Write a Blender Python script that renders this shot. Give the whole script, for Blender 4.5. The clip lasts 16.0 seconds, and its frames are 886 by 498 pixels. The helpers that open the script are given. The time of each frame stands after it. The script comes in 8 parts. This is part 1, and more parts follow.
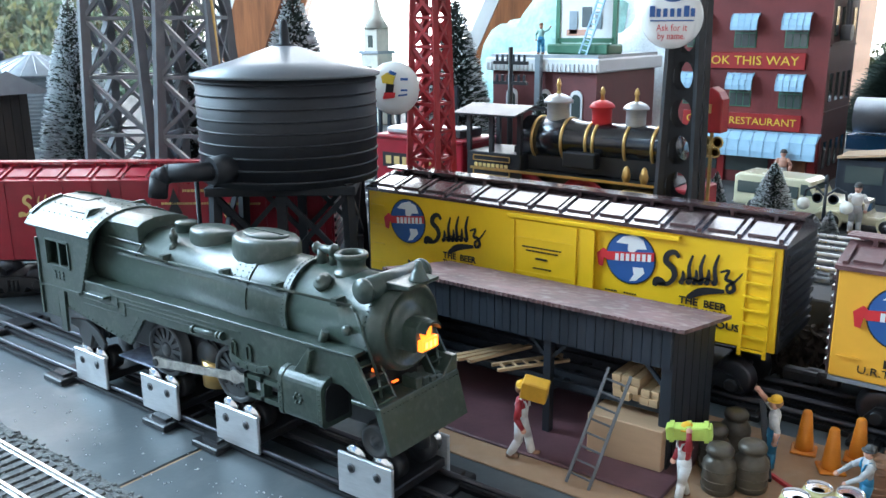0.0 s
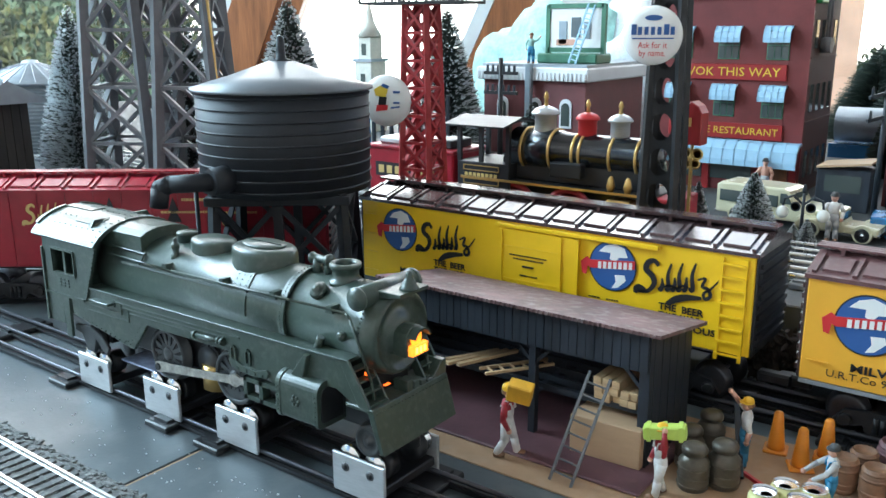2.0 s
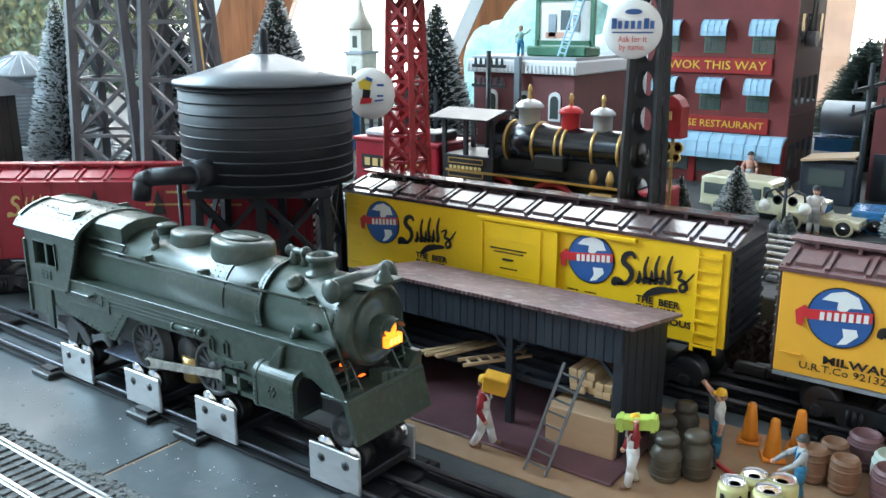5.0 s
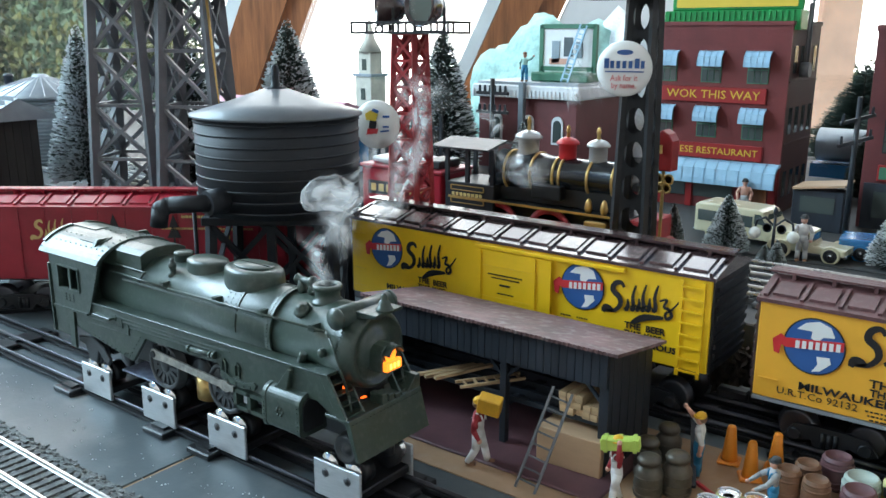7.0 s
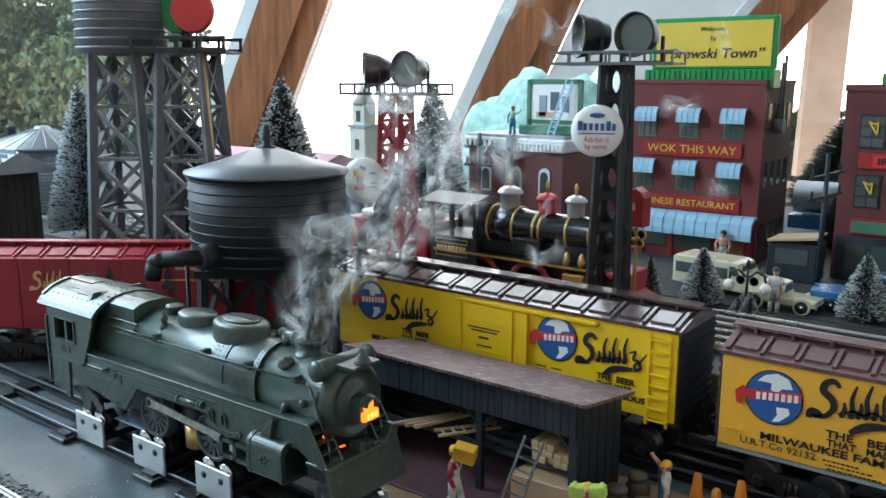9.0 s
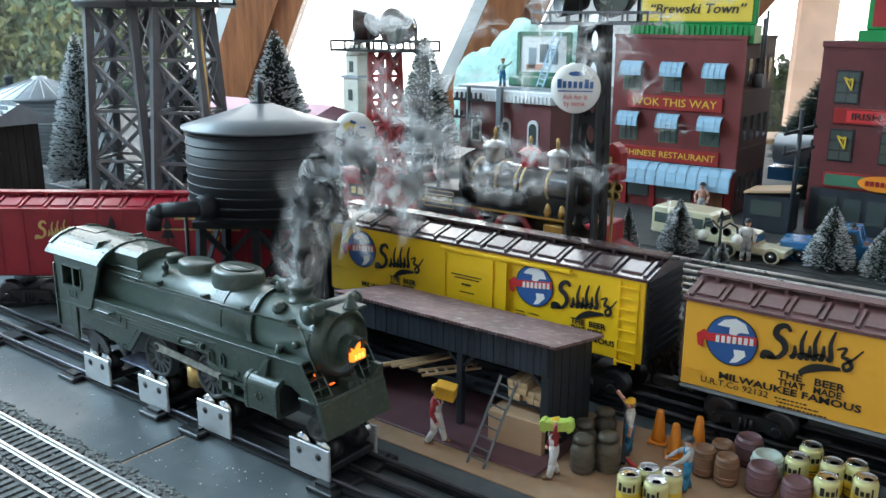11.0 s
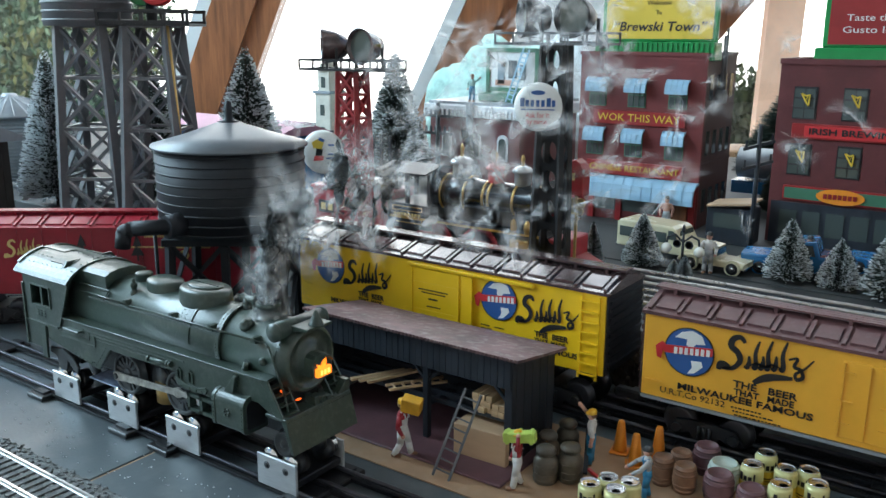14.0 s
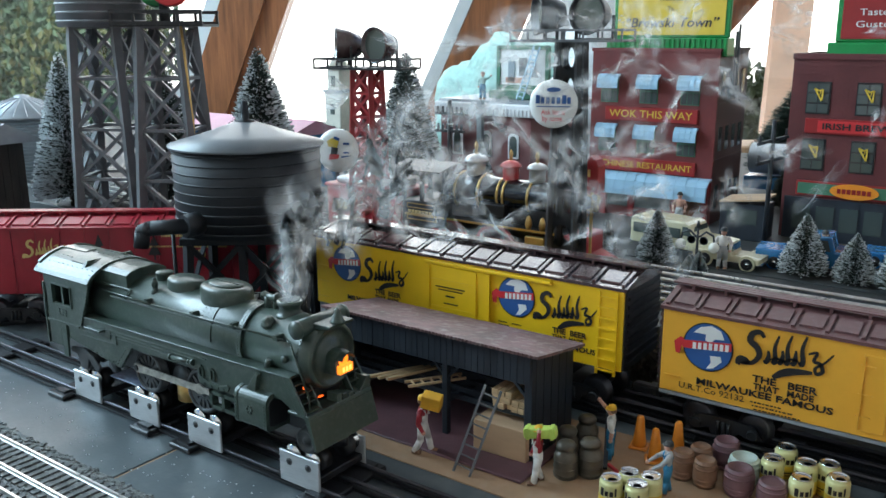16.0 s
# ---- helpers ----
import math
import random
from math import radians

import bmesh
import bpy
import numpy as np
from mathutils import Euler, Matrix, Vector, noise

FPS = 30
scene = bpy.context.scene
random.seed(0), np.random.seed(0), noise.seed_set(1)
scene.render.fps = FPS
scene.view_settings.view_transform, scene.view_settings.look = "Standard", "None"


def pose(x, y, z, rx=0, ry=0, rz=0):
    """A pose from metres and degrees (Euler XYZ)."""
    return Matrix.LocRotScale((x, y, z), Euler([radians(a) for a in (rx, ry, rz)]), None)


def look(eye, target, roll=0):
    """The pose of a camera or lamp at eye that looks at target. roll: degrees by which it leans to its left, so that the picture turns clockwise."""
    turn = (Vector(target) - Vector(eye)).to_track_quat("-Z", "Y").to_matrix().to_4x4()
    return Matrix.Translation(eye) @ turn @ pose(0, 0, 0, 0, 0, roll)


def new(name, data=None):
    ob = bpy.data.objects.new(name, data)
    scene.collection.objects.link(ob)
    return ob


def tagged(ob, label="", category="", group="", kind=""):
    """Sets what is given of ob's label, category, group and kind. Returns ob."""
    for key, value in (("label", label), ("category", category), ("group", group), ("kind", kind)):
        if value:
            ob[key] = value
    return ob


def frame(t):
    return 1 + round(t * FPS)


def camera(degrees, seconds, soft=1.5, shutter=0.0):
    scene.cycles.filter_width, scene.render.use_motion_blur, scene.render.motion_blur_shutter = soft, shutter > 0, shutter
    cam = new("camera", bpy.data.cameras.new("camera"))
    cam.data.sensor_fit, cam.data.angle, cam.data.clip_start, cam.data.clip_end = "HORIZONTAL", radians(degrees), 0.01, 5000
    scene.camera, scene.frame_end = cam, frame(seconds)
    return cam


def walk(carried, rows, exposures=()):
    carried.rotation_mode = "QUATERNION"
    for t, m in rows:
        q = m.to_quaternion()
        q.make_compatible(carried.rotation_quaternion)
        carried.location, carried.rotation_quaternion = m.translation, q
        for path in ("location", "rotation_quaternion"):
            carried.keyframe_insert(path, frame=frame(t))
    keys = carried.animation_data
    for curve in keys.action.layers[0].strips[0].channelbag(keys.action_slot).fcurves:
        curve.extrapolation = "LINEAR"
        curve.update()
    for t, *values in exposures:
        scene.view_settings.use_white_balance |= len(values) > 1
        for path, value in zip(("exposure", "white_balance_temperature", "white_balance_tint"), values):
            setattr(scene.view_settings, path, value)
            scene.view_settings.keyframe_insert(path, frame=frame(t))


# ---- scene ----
cam = camera(54.7, 16.0)
PATH = [
    (0, (0.011, -0.02, 0.213), (-1.16, 1.521, -0.293), -0.4),
    (0.5, (0.021, -0.029, 0.22), (-1.146, 1.514, -0.284), -0.4),
    (1, (0.021, -0.033, 0.221), (-1.144, 1.513, -0.282), -0.3),
    (1.5, (0.021, -0.037, 0.221), (-1.144, 1.51, -0.279), -0.3),
    (2, (0.025, -0.035, 0.222), (-1.135, 1.516, -0.278), -0.3),
    (2.5, (0.027, -0.031, 0.223), (-1.128, 1.522, -0.281), -0.3),
    (3, (0.029, -0.031, 0.222), (-1.123, 1.525, -0.282), -0.2),
    (3.5, (0.027, -0.032, 0.222), (-1.122, 1.524, -0.286), -0.2),
    (4, (0.03, -0.031, 0.222), (-1.118, 1.524, -0.291), -0.2),
    (6.5, (0.049, -0.042, 0.234), (-1.115, 1.5, -0.283), -0.1),
    (7, (0.057, -0.05, 0.24), (-1.116, 1.494, -0.248), 0.1),
    (7.5, (0.062, -0.058, 0.242), (-1.12, 1.497, -0.188), 0.1),
    (8, (0.074, -0.061, 0.25), (-1.121, 1.496, -0.134), -0.1),
    (8.2, (0.077, -0.061, 0.253), (-1.116, 1.498, -0.13), -0.1),
    (10.3, (0.098, -0.076, 0.254), (-1.08, 1.473, -0.207), 0.5),
    (10.5, (0.104, -0.08, 0.257), (-1.078, 1.456, -0.237), 0.5),
    (11, (0.109, -0.084, 0.264), (-1.052, 1.463, -0.246), 0.4),
    (11.5, (0.109, -0.08, 0.266), (-1.05, 1.466, -0.25), 0.0),
    (12, (0.106, -0.082, 0.266), (-1.05, 1.466, -0.249), 0.0),
    (12.5, (0.105, -0.083, 0.264), (-1.056, 1.464, -0.247), 0.0),
    (13, (0.109, -0.084, 0.265), (-1.03, 1.479, -0.243), 0.3),
    (13.5, (0.115, -0.086, 0.269), (-1.012, 1.492, -0.223), 0.3),
    (14, (0.122, -0.088, 0.27), (-1.0, 1.496, -0.213), 0.3),
    (14.5, (0.121, -0.091, 0.273), (-1.004, 1.489, -0.217), 0.2),
    (15, (0.121, -0.093, 0.273), (-1.008, 1.485, -0.214), -0.1),
    (15.5, (0.117, -0.096, 0.273), (-1.012, 1.48, -0.217), -0.1),
    (16, (0.117, -0.095, 0.27), (-1.016, 1.479, -0.217), -0.2),
]
walk(cam, [(t, look(eye, target, roll)) for t, eye, target, roll in PATH], [(0.0, 0.65, 5900, 11), (0.6, 0.57, 5900, 11), (1.4, 0.62, 6000, 10), (2.0, 0.62, 6100, 8), (4.2, 0.62, 6150, 8), (6.5, 0.43, 6150, 8), (8.0, -0.04, 6150, 8), (10.5, 0.17, 6150, 8), (11.5, 0.18, 6150, 8), (12.5, 0.08, 6150, 8), (16.0, 0.0, 6150, 8)])

# ---- light ----
world = bpy.data.worlds.new("world")
world.use_nodes = True
scene.world = world
_sky = world.node_tree.nodes.new("ShaderNodeTexSky")
_sky.sky_type = "NISHITA"
_sky.sun_disc = False
_sky.sun_elevation = radians(24)
_sky.sun_rotation = radians(-20)
world.node_tree.links.new(_sky.outputs[0], world.node_tree.nodes["Background"].inputs[0])
world.node_tree.nodes["Background"].inputs[1].default_value = 0.15
scene.view_settings.exposure = 0.0


def lamp_area(name, m, w, h, watts, colour):
    d = bpy.data.lights.new(name, "AREA")
    d.shape, d.size, d.size_y, d.energy, d.color = "RECTANGLE", w, h, watts, colour
    ob = new(name, d)
    ob.matrix_world = m
    return ob


# daylight of the big window behind the layout and of the side glazing, then an added fill
lamp_area("window_daylight", look((-1.05, 1.55, 0.95), (-0.3, 0.45, 0.0)), 2.2, 1.1, 16, (0.90, 0.97, 1.0))
lamp_area("side_daylight", look((-1.9, -0.2, 1.1), (-0.3, 0.35, 0.0)), 1.4, 1.0, 62, (0.66, 0.88, 1.0))
# added fill lamp behind the camera; the rear wall has no opening
lamp_area("rear_fill", look((1.0, -1.3, 1.3), (-0.1, 0.4, 0.05)), 1.6, 1.0, 1.8, (0.74, 0.92, 1.0))

# added sun-type lamp behind the house; it brightens only the garden
_garden_fill = bpy.data.lights.new("sun", "SUN")
_garden_fill.energy, _garden_fill.angle, _garden_fill.color = 4.6, radians(0.5), (1.0, 0.94, 0.85)
new("sun", _garden_fill).matrix_world = look((0.0, -6.0, 5.0), (-2.6, 2.0, 0.0))


# ---- materials ----
def mat(name, col, rough=0.5, metal=0.0, vary=0.12, scale=40.0, bump=0.0, bscale=300.0, coat=0.0, glow=None, alpha=1.0,
        spec=0.5, col2=None, dist=0.001, stretch=None, dust=0.0):
    m = bpy.data.materials.new(name)
    m.use_nodes = True
    nt = m.node_tree
    b = nt.nodes["Principled BSDF"]
    b.inputs["Roughness"].default_value = rough
    b.inputs["Metallic"].default_value = metal
    b.inputs["Coat Weight"].default_value = coat
    b.inputs["Coat Roughness"].default_value = 0.15
    b.inputs["Specular IOR Level"].default_value = spec
    b.inputs["Base Color"].default_value = (*col, 1)
    tc = nt.nodes.new("ShaderNodeTexCoord")
    src = tc.outputs["Object"]
    if stretch:
        mp = nt.nodes.new("ShaderNodeMapping")
        mp.inputs["Scale"].default_value = stretch
        nt.links.new(src, mp.inputs["Vector"])
        src = mp.outputs[0]
    if vary or col2:
        n1 = nt.nodes.new("ShaderNodeTexNoise")
        n1.inputs["Scale"].default_value = scale
        n1.inputs["Detail"].default_value = 6
        n1.inputs["Roughness"].default_value = 0.65
        nt.links.new(src, n1.inputs["Vector"])
        r = nt.nodes.new("ShaderNodeValToRGB")
        a = col2 or tuple(max(0, c * (1 - vary * 1.6)) for c in col)
        c = col if col2 else tuple(min(1, c * (1 + vary)) for c in col)
        r.color_ramp.elements[0].position, r.color_ramp.elements[1].position = 0.32, 0.68
        r.color_ramp.elements[0].color, r.color_ramp.elements[1].color = (*a, 1), (*c, 1)
        nt.links.new(n1.outputs["Fac"], r.inputs["Fac"])
        out = r.outputs["Color"]
        if dust:
            n3 = nt.nodes.new("ShaderNodeTexNoise")
            n3.inputs["Scale"].default_value = scale * 4.7
            n3.inputs["Detail"].default_value = 8
            nt.links.new(src, n3.inputs["Vector"])
            r3 = nt.nodes.new("ShaderNodeMapRange")
            r3.inputs["From Min"].default_value, r3.inputs["From Max"].default_value = 0.5, 0.75
            r3.inputs["To Max"].default_value = dust
            nt.links.new(n3.outputs["Fac"], r3.inputs["Value"])
            mx = nt.nodes.new("ShaderNodeMixRGB")
            mx.inputs["Color2"].default_value = (0.5, 0.48, 0.44, 1)
            nt.links.new(r3.outputs[0], mx.inputs["Fac"])
            nt.links.new(out, mx.inputs["Color1"])
            out = mx.outputs[0]
        nt.links.new(out, b.inputs["Base Color"])
        rr = nt.nodes.new("ShaderNodeMapRange")
        rr.inputs["To Min"].default_value = max(0.03, rough - 0.1)
        rr.inputs["To Max"].default_value = min(1.0, rough + 0.12)
        nt.links.new(n1.outputs["Fac"], rr.inputs["Value"])
        nt.links.new(rr.outputs[0], b.inputs["Roughness"])
    if bump:
        n2 = nt.nodes.new("ShaderNodeTexNoise")
        n2.inputs["Scale"].default_value = bscale
        n2.inputs["Detail"].default_value = 5
        nt.links.new(src, n2.inputs["Vector"])
        bp = nt.nodes.new("ShaderNodeBump")
        bp.inputs["Strength"].default_value = bump
        bp.inputs["Distance"].default_value = dist
        nt.links.new(n2.outputs["Fac"], bp.inputs["Height"])
        nt.links.new(bp.outputs[0], b.inputs["Normal"])
    if glow:
        b.inputs["Emission Color"].default_value = (*glow[0], 1)
        b.inputs["Emission Strength"].default_value = glow[1]
    if alpha < 1:
        b.inputs["Alpha"].default_value = alpha
    return m


M_GREEN = mat("army_green_enamel", (0.036, 0.056, 0.043), 0.38, 0.0, 0.14, 60, 0.14, 600, dust=0.07, coat=0.3)
M_BLACK = mat("black_plastic", (0.014, 0.014, 0.016), 0.42, 0, 0.25, 50, 0.1, 500)
M_GLOSSBLACK = mat("gloss_black_enamel", (0.010, 0.011, 0.013), 0.2, 0, 0.2, 50, 0.02, 500, coat=0.5)
M_TANK = mat("tank_black_paint", (0.016, 0.018, 0.023), 0.55, 0, 0.2, 30, 0.08, 600, spec=0.35)
M_STEEL = mat("brushed_steel", (0.55, 0.56, 0.57), 0.34, 0.55, 0.08, 80, 0.05, 900, stretch=(1, 1, 8))
M_WHEEL = mat("dark_wheel_metal", (0.062, 0.066, 0.070), 0.42, 0.3, 0.2, 60, 0.1, 400)
M_RAIL = mat("dark_rail_steel", (0.075, 0.075, 0.085), 0.34, 0.8, 0.2, 60)
M_RAILTOP = mat("worn_rail_top", (0.62, 0.62, 0.63), 0.24, 0.9, 0.15, 90)
M_SILVER = mat("nickel_rail", (0.6, 0.59, 0.57), 0.28, 0.9, 0.15, 60)
M_YEL = mat("yellow_car_enamel", (0.86, 0.53, 0.012), 0.34, 0, 0.05, 25, 0.04, 500)
M_ORG = mat("orange_yellow_car_enamel", (0.80, 0.40, 0.035), 0.40, 0, 0.05, 25, 0.04, 500)
M_MAROON = mat("matt_maroon_roof", (0.120, 0.050, 0.050), 0.5, 0, 0.16, 60, 0.06, 300, dust=0.06)
M_BROWN = mat("oxide_brown_roof", (0.065, 0.036, 0.036), 0.20, 0, 0.18, 60, 0.02, 300, dust=0.06, coat=1.0)
M_RED = mat("crimson_car_enamel", (0.30, 0.012, 0.025), 0.30, 0, 0.12, 40, 0.03, 400)
M_INK = mat("black_print", (0.012, 0.011, 0.012), 0.5, 0, 0.0)
M_BLUEINK = mat("blue_print", (0.03, 0.10, 0.30), 0.4, 0, 0.05)
M_WHITEINK = mat("white_print", (0.78, 0.78, 0.76), 0.4, 0, 0.04)
M_REDINK = mat("red_print", (0.60, 0.03, 0.035), 0.4, 0, 0.05)
M_GOLD = mat("gold_paint", (0.62, 0.40, 0.14), 0.32, 0.7, 0.1, 100)
M_GOLDINK = mat("gold_print", (0.62, 0.45, 0.16), 0.5, 0, 0.05)
M_TABLE = mat("slate_grey_board", (0.096, 0.113, 0.122), 0.40, 0, 0.14, 9, 0.12, 350, dust=0.14)
M_TABLE2 = mat("dark_deck_paint", (0.045, 0.046, 0.046), 0.6, 0, 0.2, 12, 0.15, 300)
M_TAN = mat("tan_craft_board", (0.40, 0.25, 0.145), 0.72, 0, 0.14, 20, 0.15, 500, dust=0.15)
M_PLUM = mat("plum_base_plastic", (0.13, 0.06, 0.07), 0.5, 0, 0.2, 40, 0.15, 300)
M_SHED = mat("blue_black_shed_paint", (0.018, 0.023, 0.032), 0.5, 0, 0.25, 60, 0.2, 400, stretch=(1, 1, 0.2))
M_SHEDROOF = mat("weathered_maroon_roof", (0.20, 0.115, 0.115), 0.6, 0, 0.3, 35, 0.25, 500, dust=0.35)
M_BOARD = mat("raw_basswood", (0.56, 0.38, 0.21), 0.62, 0, 0.22, 60, 0.2, 500, stretch=(0.15, 1, 1))
M_CRATE = mat("plain_wood_block", (0.47, 0.31, 0.185), 0.6, 0, 0.12, 40, 0.1, 300, stretch=(0.3, 1, 1))
M_CONE = mat("orange_cone_plastic", (0.80, 0.27, 0.02), 0.4, 0, 0.06, 60)
M_BARREL = mat("brown_barrel_wood", (0.25, 0.13, 0.075), 0.5, 0, 0.2, 90, 0.15, 400)
M_PURP = mat("purple_brown_barrel", (0.17, 0.085, 0.095), 0.45, 0, 0.15, 90, 0.1, 400)
M_PALE = mat("pale_green_barrel", (0.50, 0.58, 0.52), 0.5, 0, 0.1, 80)
M_JUG = mat("pewter_milk_can", (0.13, 0.112, 0.088), 0.4, 0.35, 0.25, 70, 0.1, 300)
M_CAN = mat("cream_can_print", (0.66, 0.62, 0.30), 0.3, 0.2, 0.08, 100)
M_CANTOP = mat("aluminium", (0.78, 0.78, 0.78), 0.2, 0.95, 0.05, 80)
M_BRICKR = mat("brick_red_moulding", (0.165, 0.026, 0.025), 0.5, 0, 0.12, 40, 0.2, 500)
M_BRICKD = mat("dark_brick_side", (0.085, 0.042, 0.034), 0.6, 0, 0.15, 40, 0.2, 500)
M_AWN = mat("sky_blue_awning", (0.34, 0.53, 0.68), 0.4, 0, 0.06, 60)
M_GREENP = mat("kelly_green_plastic", (0.015, 0.25, 0.06), 0.35, 0, 0.1, 40)
M_WINGREEN = mat("green_window_frame", (0.055, 0.17, 0.10), 0.45, 0, 0.1, 40)
M_GLASSD = mat("dark_window_pane", (0.07, 0.085, 0.08), 0.12, 0, 0.0, spec=0.7)
M_SIGNY = mat("yellow_sign_card", (0.70, 0.49, 0.05), 0.4, 0, 0.04, 20)
M_SIGNR = mat("red_sign_board", (0.30, 0.018, 0.019), 0.4, 0, 0.08, 40)
M_TRESTLE = mat("grey_trestle_plastic", (0.135, 0.14, 0.15), 0.45, 0, 0.12, 40, 0.1, 400)
M_REDTOW = mat("red_tower_plastic", (0.33, 0.018, 0.022), 0.42, 0, 0.15, 60, 0.06, 400)
M_SILO = mat("galvanised_silo", (0.27, 0.31, 0.34), 0.42, 0.5, 0.12, 25, 0.1, 200)
M_WHITE = mat("white_enamel_button", (0.83, 0.83, 0.80), 0.22, 0, 0.03, 40, coat=0.3)
M_WOODBEAM = mat("stained_beam_wood", (0.29, 0.105, 0.038), 0.42, 0, 0.35, 5, 0.15, 60, stretch=(9, 9, 0.7))
M_WOODROOM = mat("room_wood_panel", (0.36, 0.22, 0.12), 0.55, 0, 0.2, 6, 0.1, 60, stretch=(6, 1, 1))
M_WALLW = mat("white_wall_paint", (0.72, 0.73, 0.74), 0.7, 0, 0.05, 6, 0.05, 100)
M_FRAME = mat("white_window_frame_paint", (0.62, 0.66, 0.67), 0.4, 0, 0.06, 10)
M_LAMP = mat("lamp_glass", (0.85, 0.84, 0.78), 0.2, 0, 0.03, 60)
M_HEAD = mat("amber_headlight_glow", (0.9, 0.35, 0.05), 0.3, 0, 0.0, glow=((1.0, 0.22, 0.01), 1.6))
M_EMBER = mat("firebox_glow", (0.5, 0.05, 0.01), 0.4, 0, 0.0, glow=((1.0, 0.12, 0.01), 2.0))
M_TIE = mat("weathered_tie", (0.10, 0.10, 0.10), 0.7, 0, 0.25, 90, 0.2, 400, dust=0.3)
M_BALLAST = mat("grey_ballast", (0.22, 0.225, 0.22), 0.85, 0, 0.4, 420, 0.8, 900, dist=0.002)
M_REDWHEEL = mat("red_wheel", (0.35, 0.02, 0.03), 0.4, 0, 0.1, 60)
M_CREAMCAR = mat("cream_car_enamel", (0.60, 0.55, 0.37), 0.25, 0, 0.05, 40, coat=0.4)
M_BLUECAR = mat("blue_truck_enamel", (0.03, 0.16, 0.36), 0.25, 0, 0.06, 40, coat=0.4)
M_CHROME = mat("chrome", (0.75, 0.75, 0.76), 0.12, 1.0, 0.03, 40)
M_TIN = mat("grey_tin_roof", (0.30, 0.33, 0.36), 0.4, 0.3, 0.12, 30)
M_SKIN = mat("painted_figure_flesh", (0.62, 0.33, 0.24), 0.5, 0, 0.06, 90)
M_CLOTHW = mat("white_overall_paint", (0.70, 0.68, 0.66), 0.6, 0, 0.12, 120)
M_CLOTHR = mat("red_shirt_paint", (0.33, 0.02, 0.03), 0.55, 0, 0.12, 120)
M_CLOTHB = mat("blue_trouser_paint", (0.03, 0.20, 0.36), 0.55, 0, 0.12, 120)
M_CLOTHG = mat("grey_shirt_paint", (0.42, 0.42, 0.42), 0.55, 0, 0.12, 120)
M_HATY = mat("yellow_helmet_paint", (0.80, 0.45, 0.02), 0.4, 0, 0.06, 90)
M_BOXY = mat("ochre_crate_paint", (0.72, 0.38, 0.03), 0.5, 0, 0.12, 90)
M_BOXG = mat("lime_crate_paint", (0.52, 0.68, 0.13), 0.5, 0, 0.1, 90)
M_TEAL = mat("pale_teal_rock", (0.36, 0.58, 0.52), 0.6, 0, 0.25, 40, 0.4, 90)
M_CREAM = mat("cream_plaster", (0.55, 0.52, 0.44), 0.6, 0, 0.1, 40)
M_NEEDLE = mat("frosted_needle", (0.05, 0.075, 0.06), 0.7, 0, 0.3, 400)
M_FROST = mat("frost_flock", (0.80, 0.84, 0.86), 0.8, 0, 0.1, 300)
M_BARK = mat("dark_bark", (0.05, 0.035, 0.025), 0.8, 0, 0.2, 90)
M_LEAF = mat("shrub_leaf", (0.16, 0.27, 0.17), 0.6, 0, 0.35, 3.0, col2=(0.07, 0.145, 0.105))
# second leaf colour, with a warm sunlit tint put into the base colour
M_LEAF2 = mat("sun_tinted_leaf", (0.16, 0.19, 0.07), 0.6, 0, 0.35, 3.0, col2=(0.07, 0.11, 0.04))


ONCE = {}


def mat_once(name, col, glow):
    """A material asked for from several places, made a single time."""
    if name not in ONCE:
        ONCE[name] = mat(name, col, 0.45, 0.0 if glow or "tape" in name else 0.6, 0.0 if glow else 0.3, 180, 0.0 if glow else 0.1, 500, glow=glow)
    return ONCE[name]


# ---- mesh helpers ----
def bmnew():
    return bmesh.new()


def box(bm, x0, x1, y0, y1, z0, z1, bevel=0.0, seg=1):
    v = [bm.verts.new(p) for p in ((x0, y0, z0), (x1, y0, z0), (x1, y1, z0), (x0, y1, z0), (x0, y0, z1), (x1, y0, z1), (x1, y1, z1), (x0, y1, z1))]
    f = [bm.faces.new([v[i] for i in q]) for q in ((3, 2, 1, 0), (4, 5, 6, 7), (0, 1, 5, 4), (1, 2, 6, 5), (2, 3, 7, 6), (3, 0, 4, 7))]
    if bevel:
        es = list({e for q in f for e in q.edges})
        bmesh.ops.bevel(bm, geom=es, offset=bevel, segments=seg, affect="EDGES", profile=0.5)
    return bm


def prism(bm, outline, axis, a, b, bevel=0.0):
    """An outline in a plane, drawn out along an axis from a to b."""
    def at(u, v, w):
        return {"x": (w, u, v), "y": (u, w, v), "z": (u, v, w)}[axis]
    lo = [bm.verts.new(at(u, v, a)) for u, v in outline]
    hi = [bm.verts.new(at(u, v, b)) for u, v in outline]
    n = len(outline)
    fs = [bm.faces.new(lo), bm.faces.new(hi[::-1])]
    fs += [bm.faces.new((lo[i], hi[i], hi[(i + 1) % n], lo[(i + 1) % n])) for i in range(n)]
    bmesh.ops.recalc_face_normals(bm, faces=fs)
    if bevel:
        es = list({e for q in fs[:2] for e in q.edges})
        bmesh.ops.bevel(bm, geom=es, offset=bevel, segments=2, affect="EDGES", profile=0.5)
    return bm


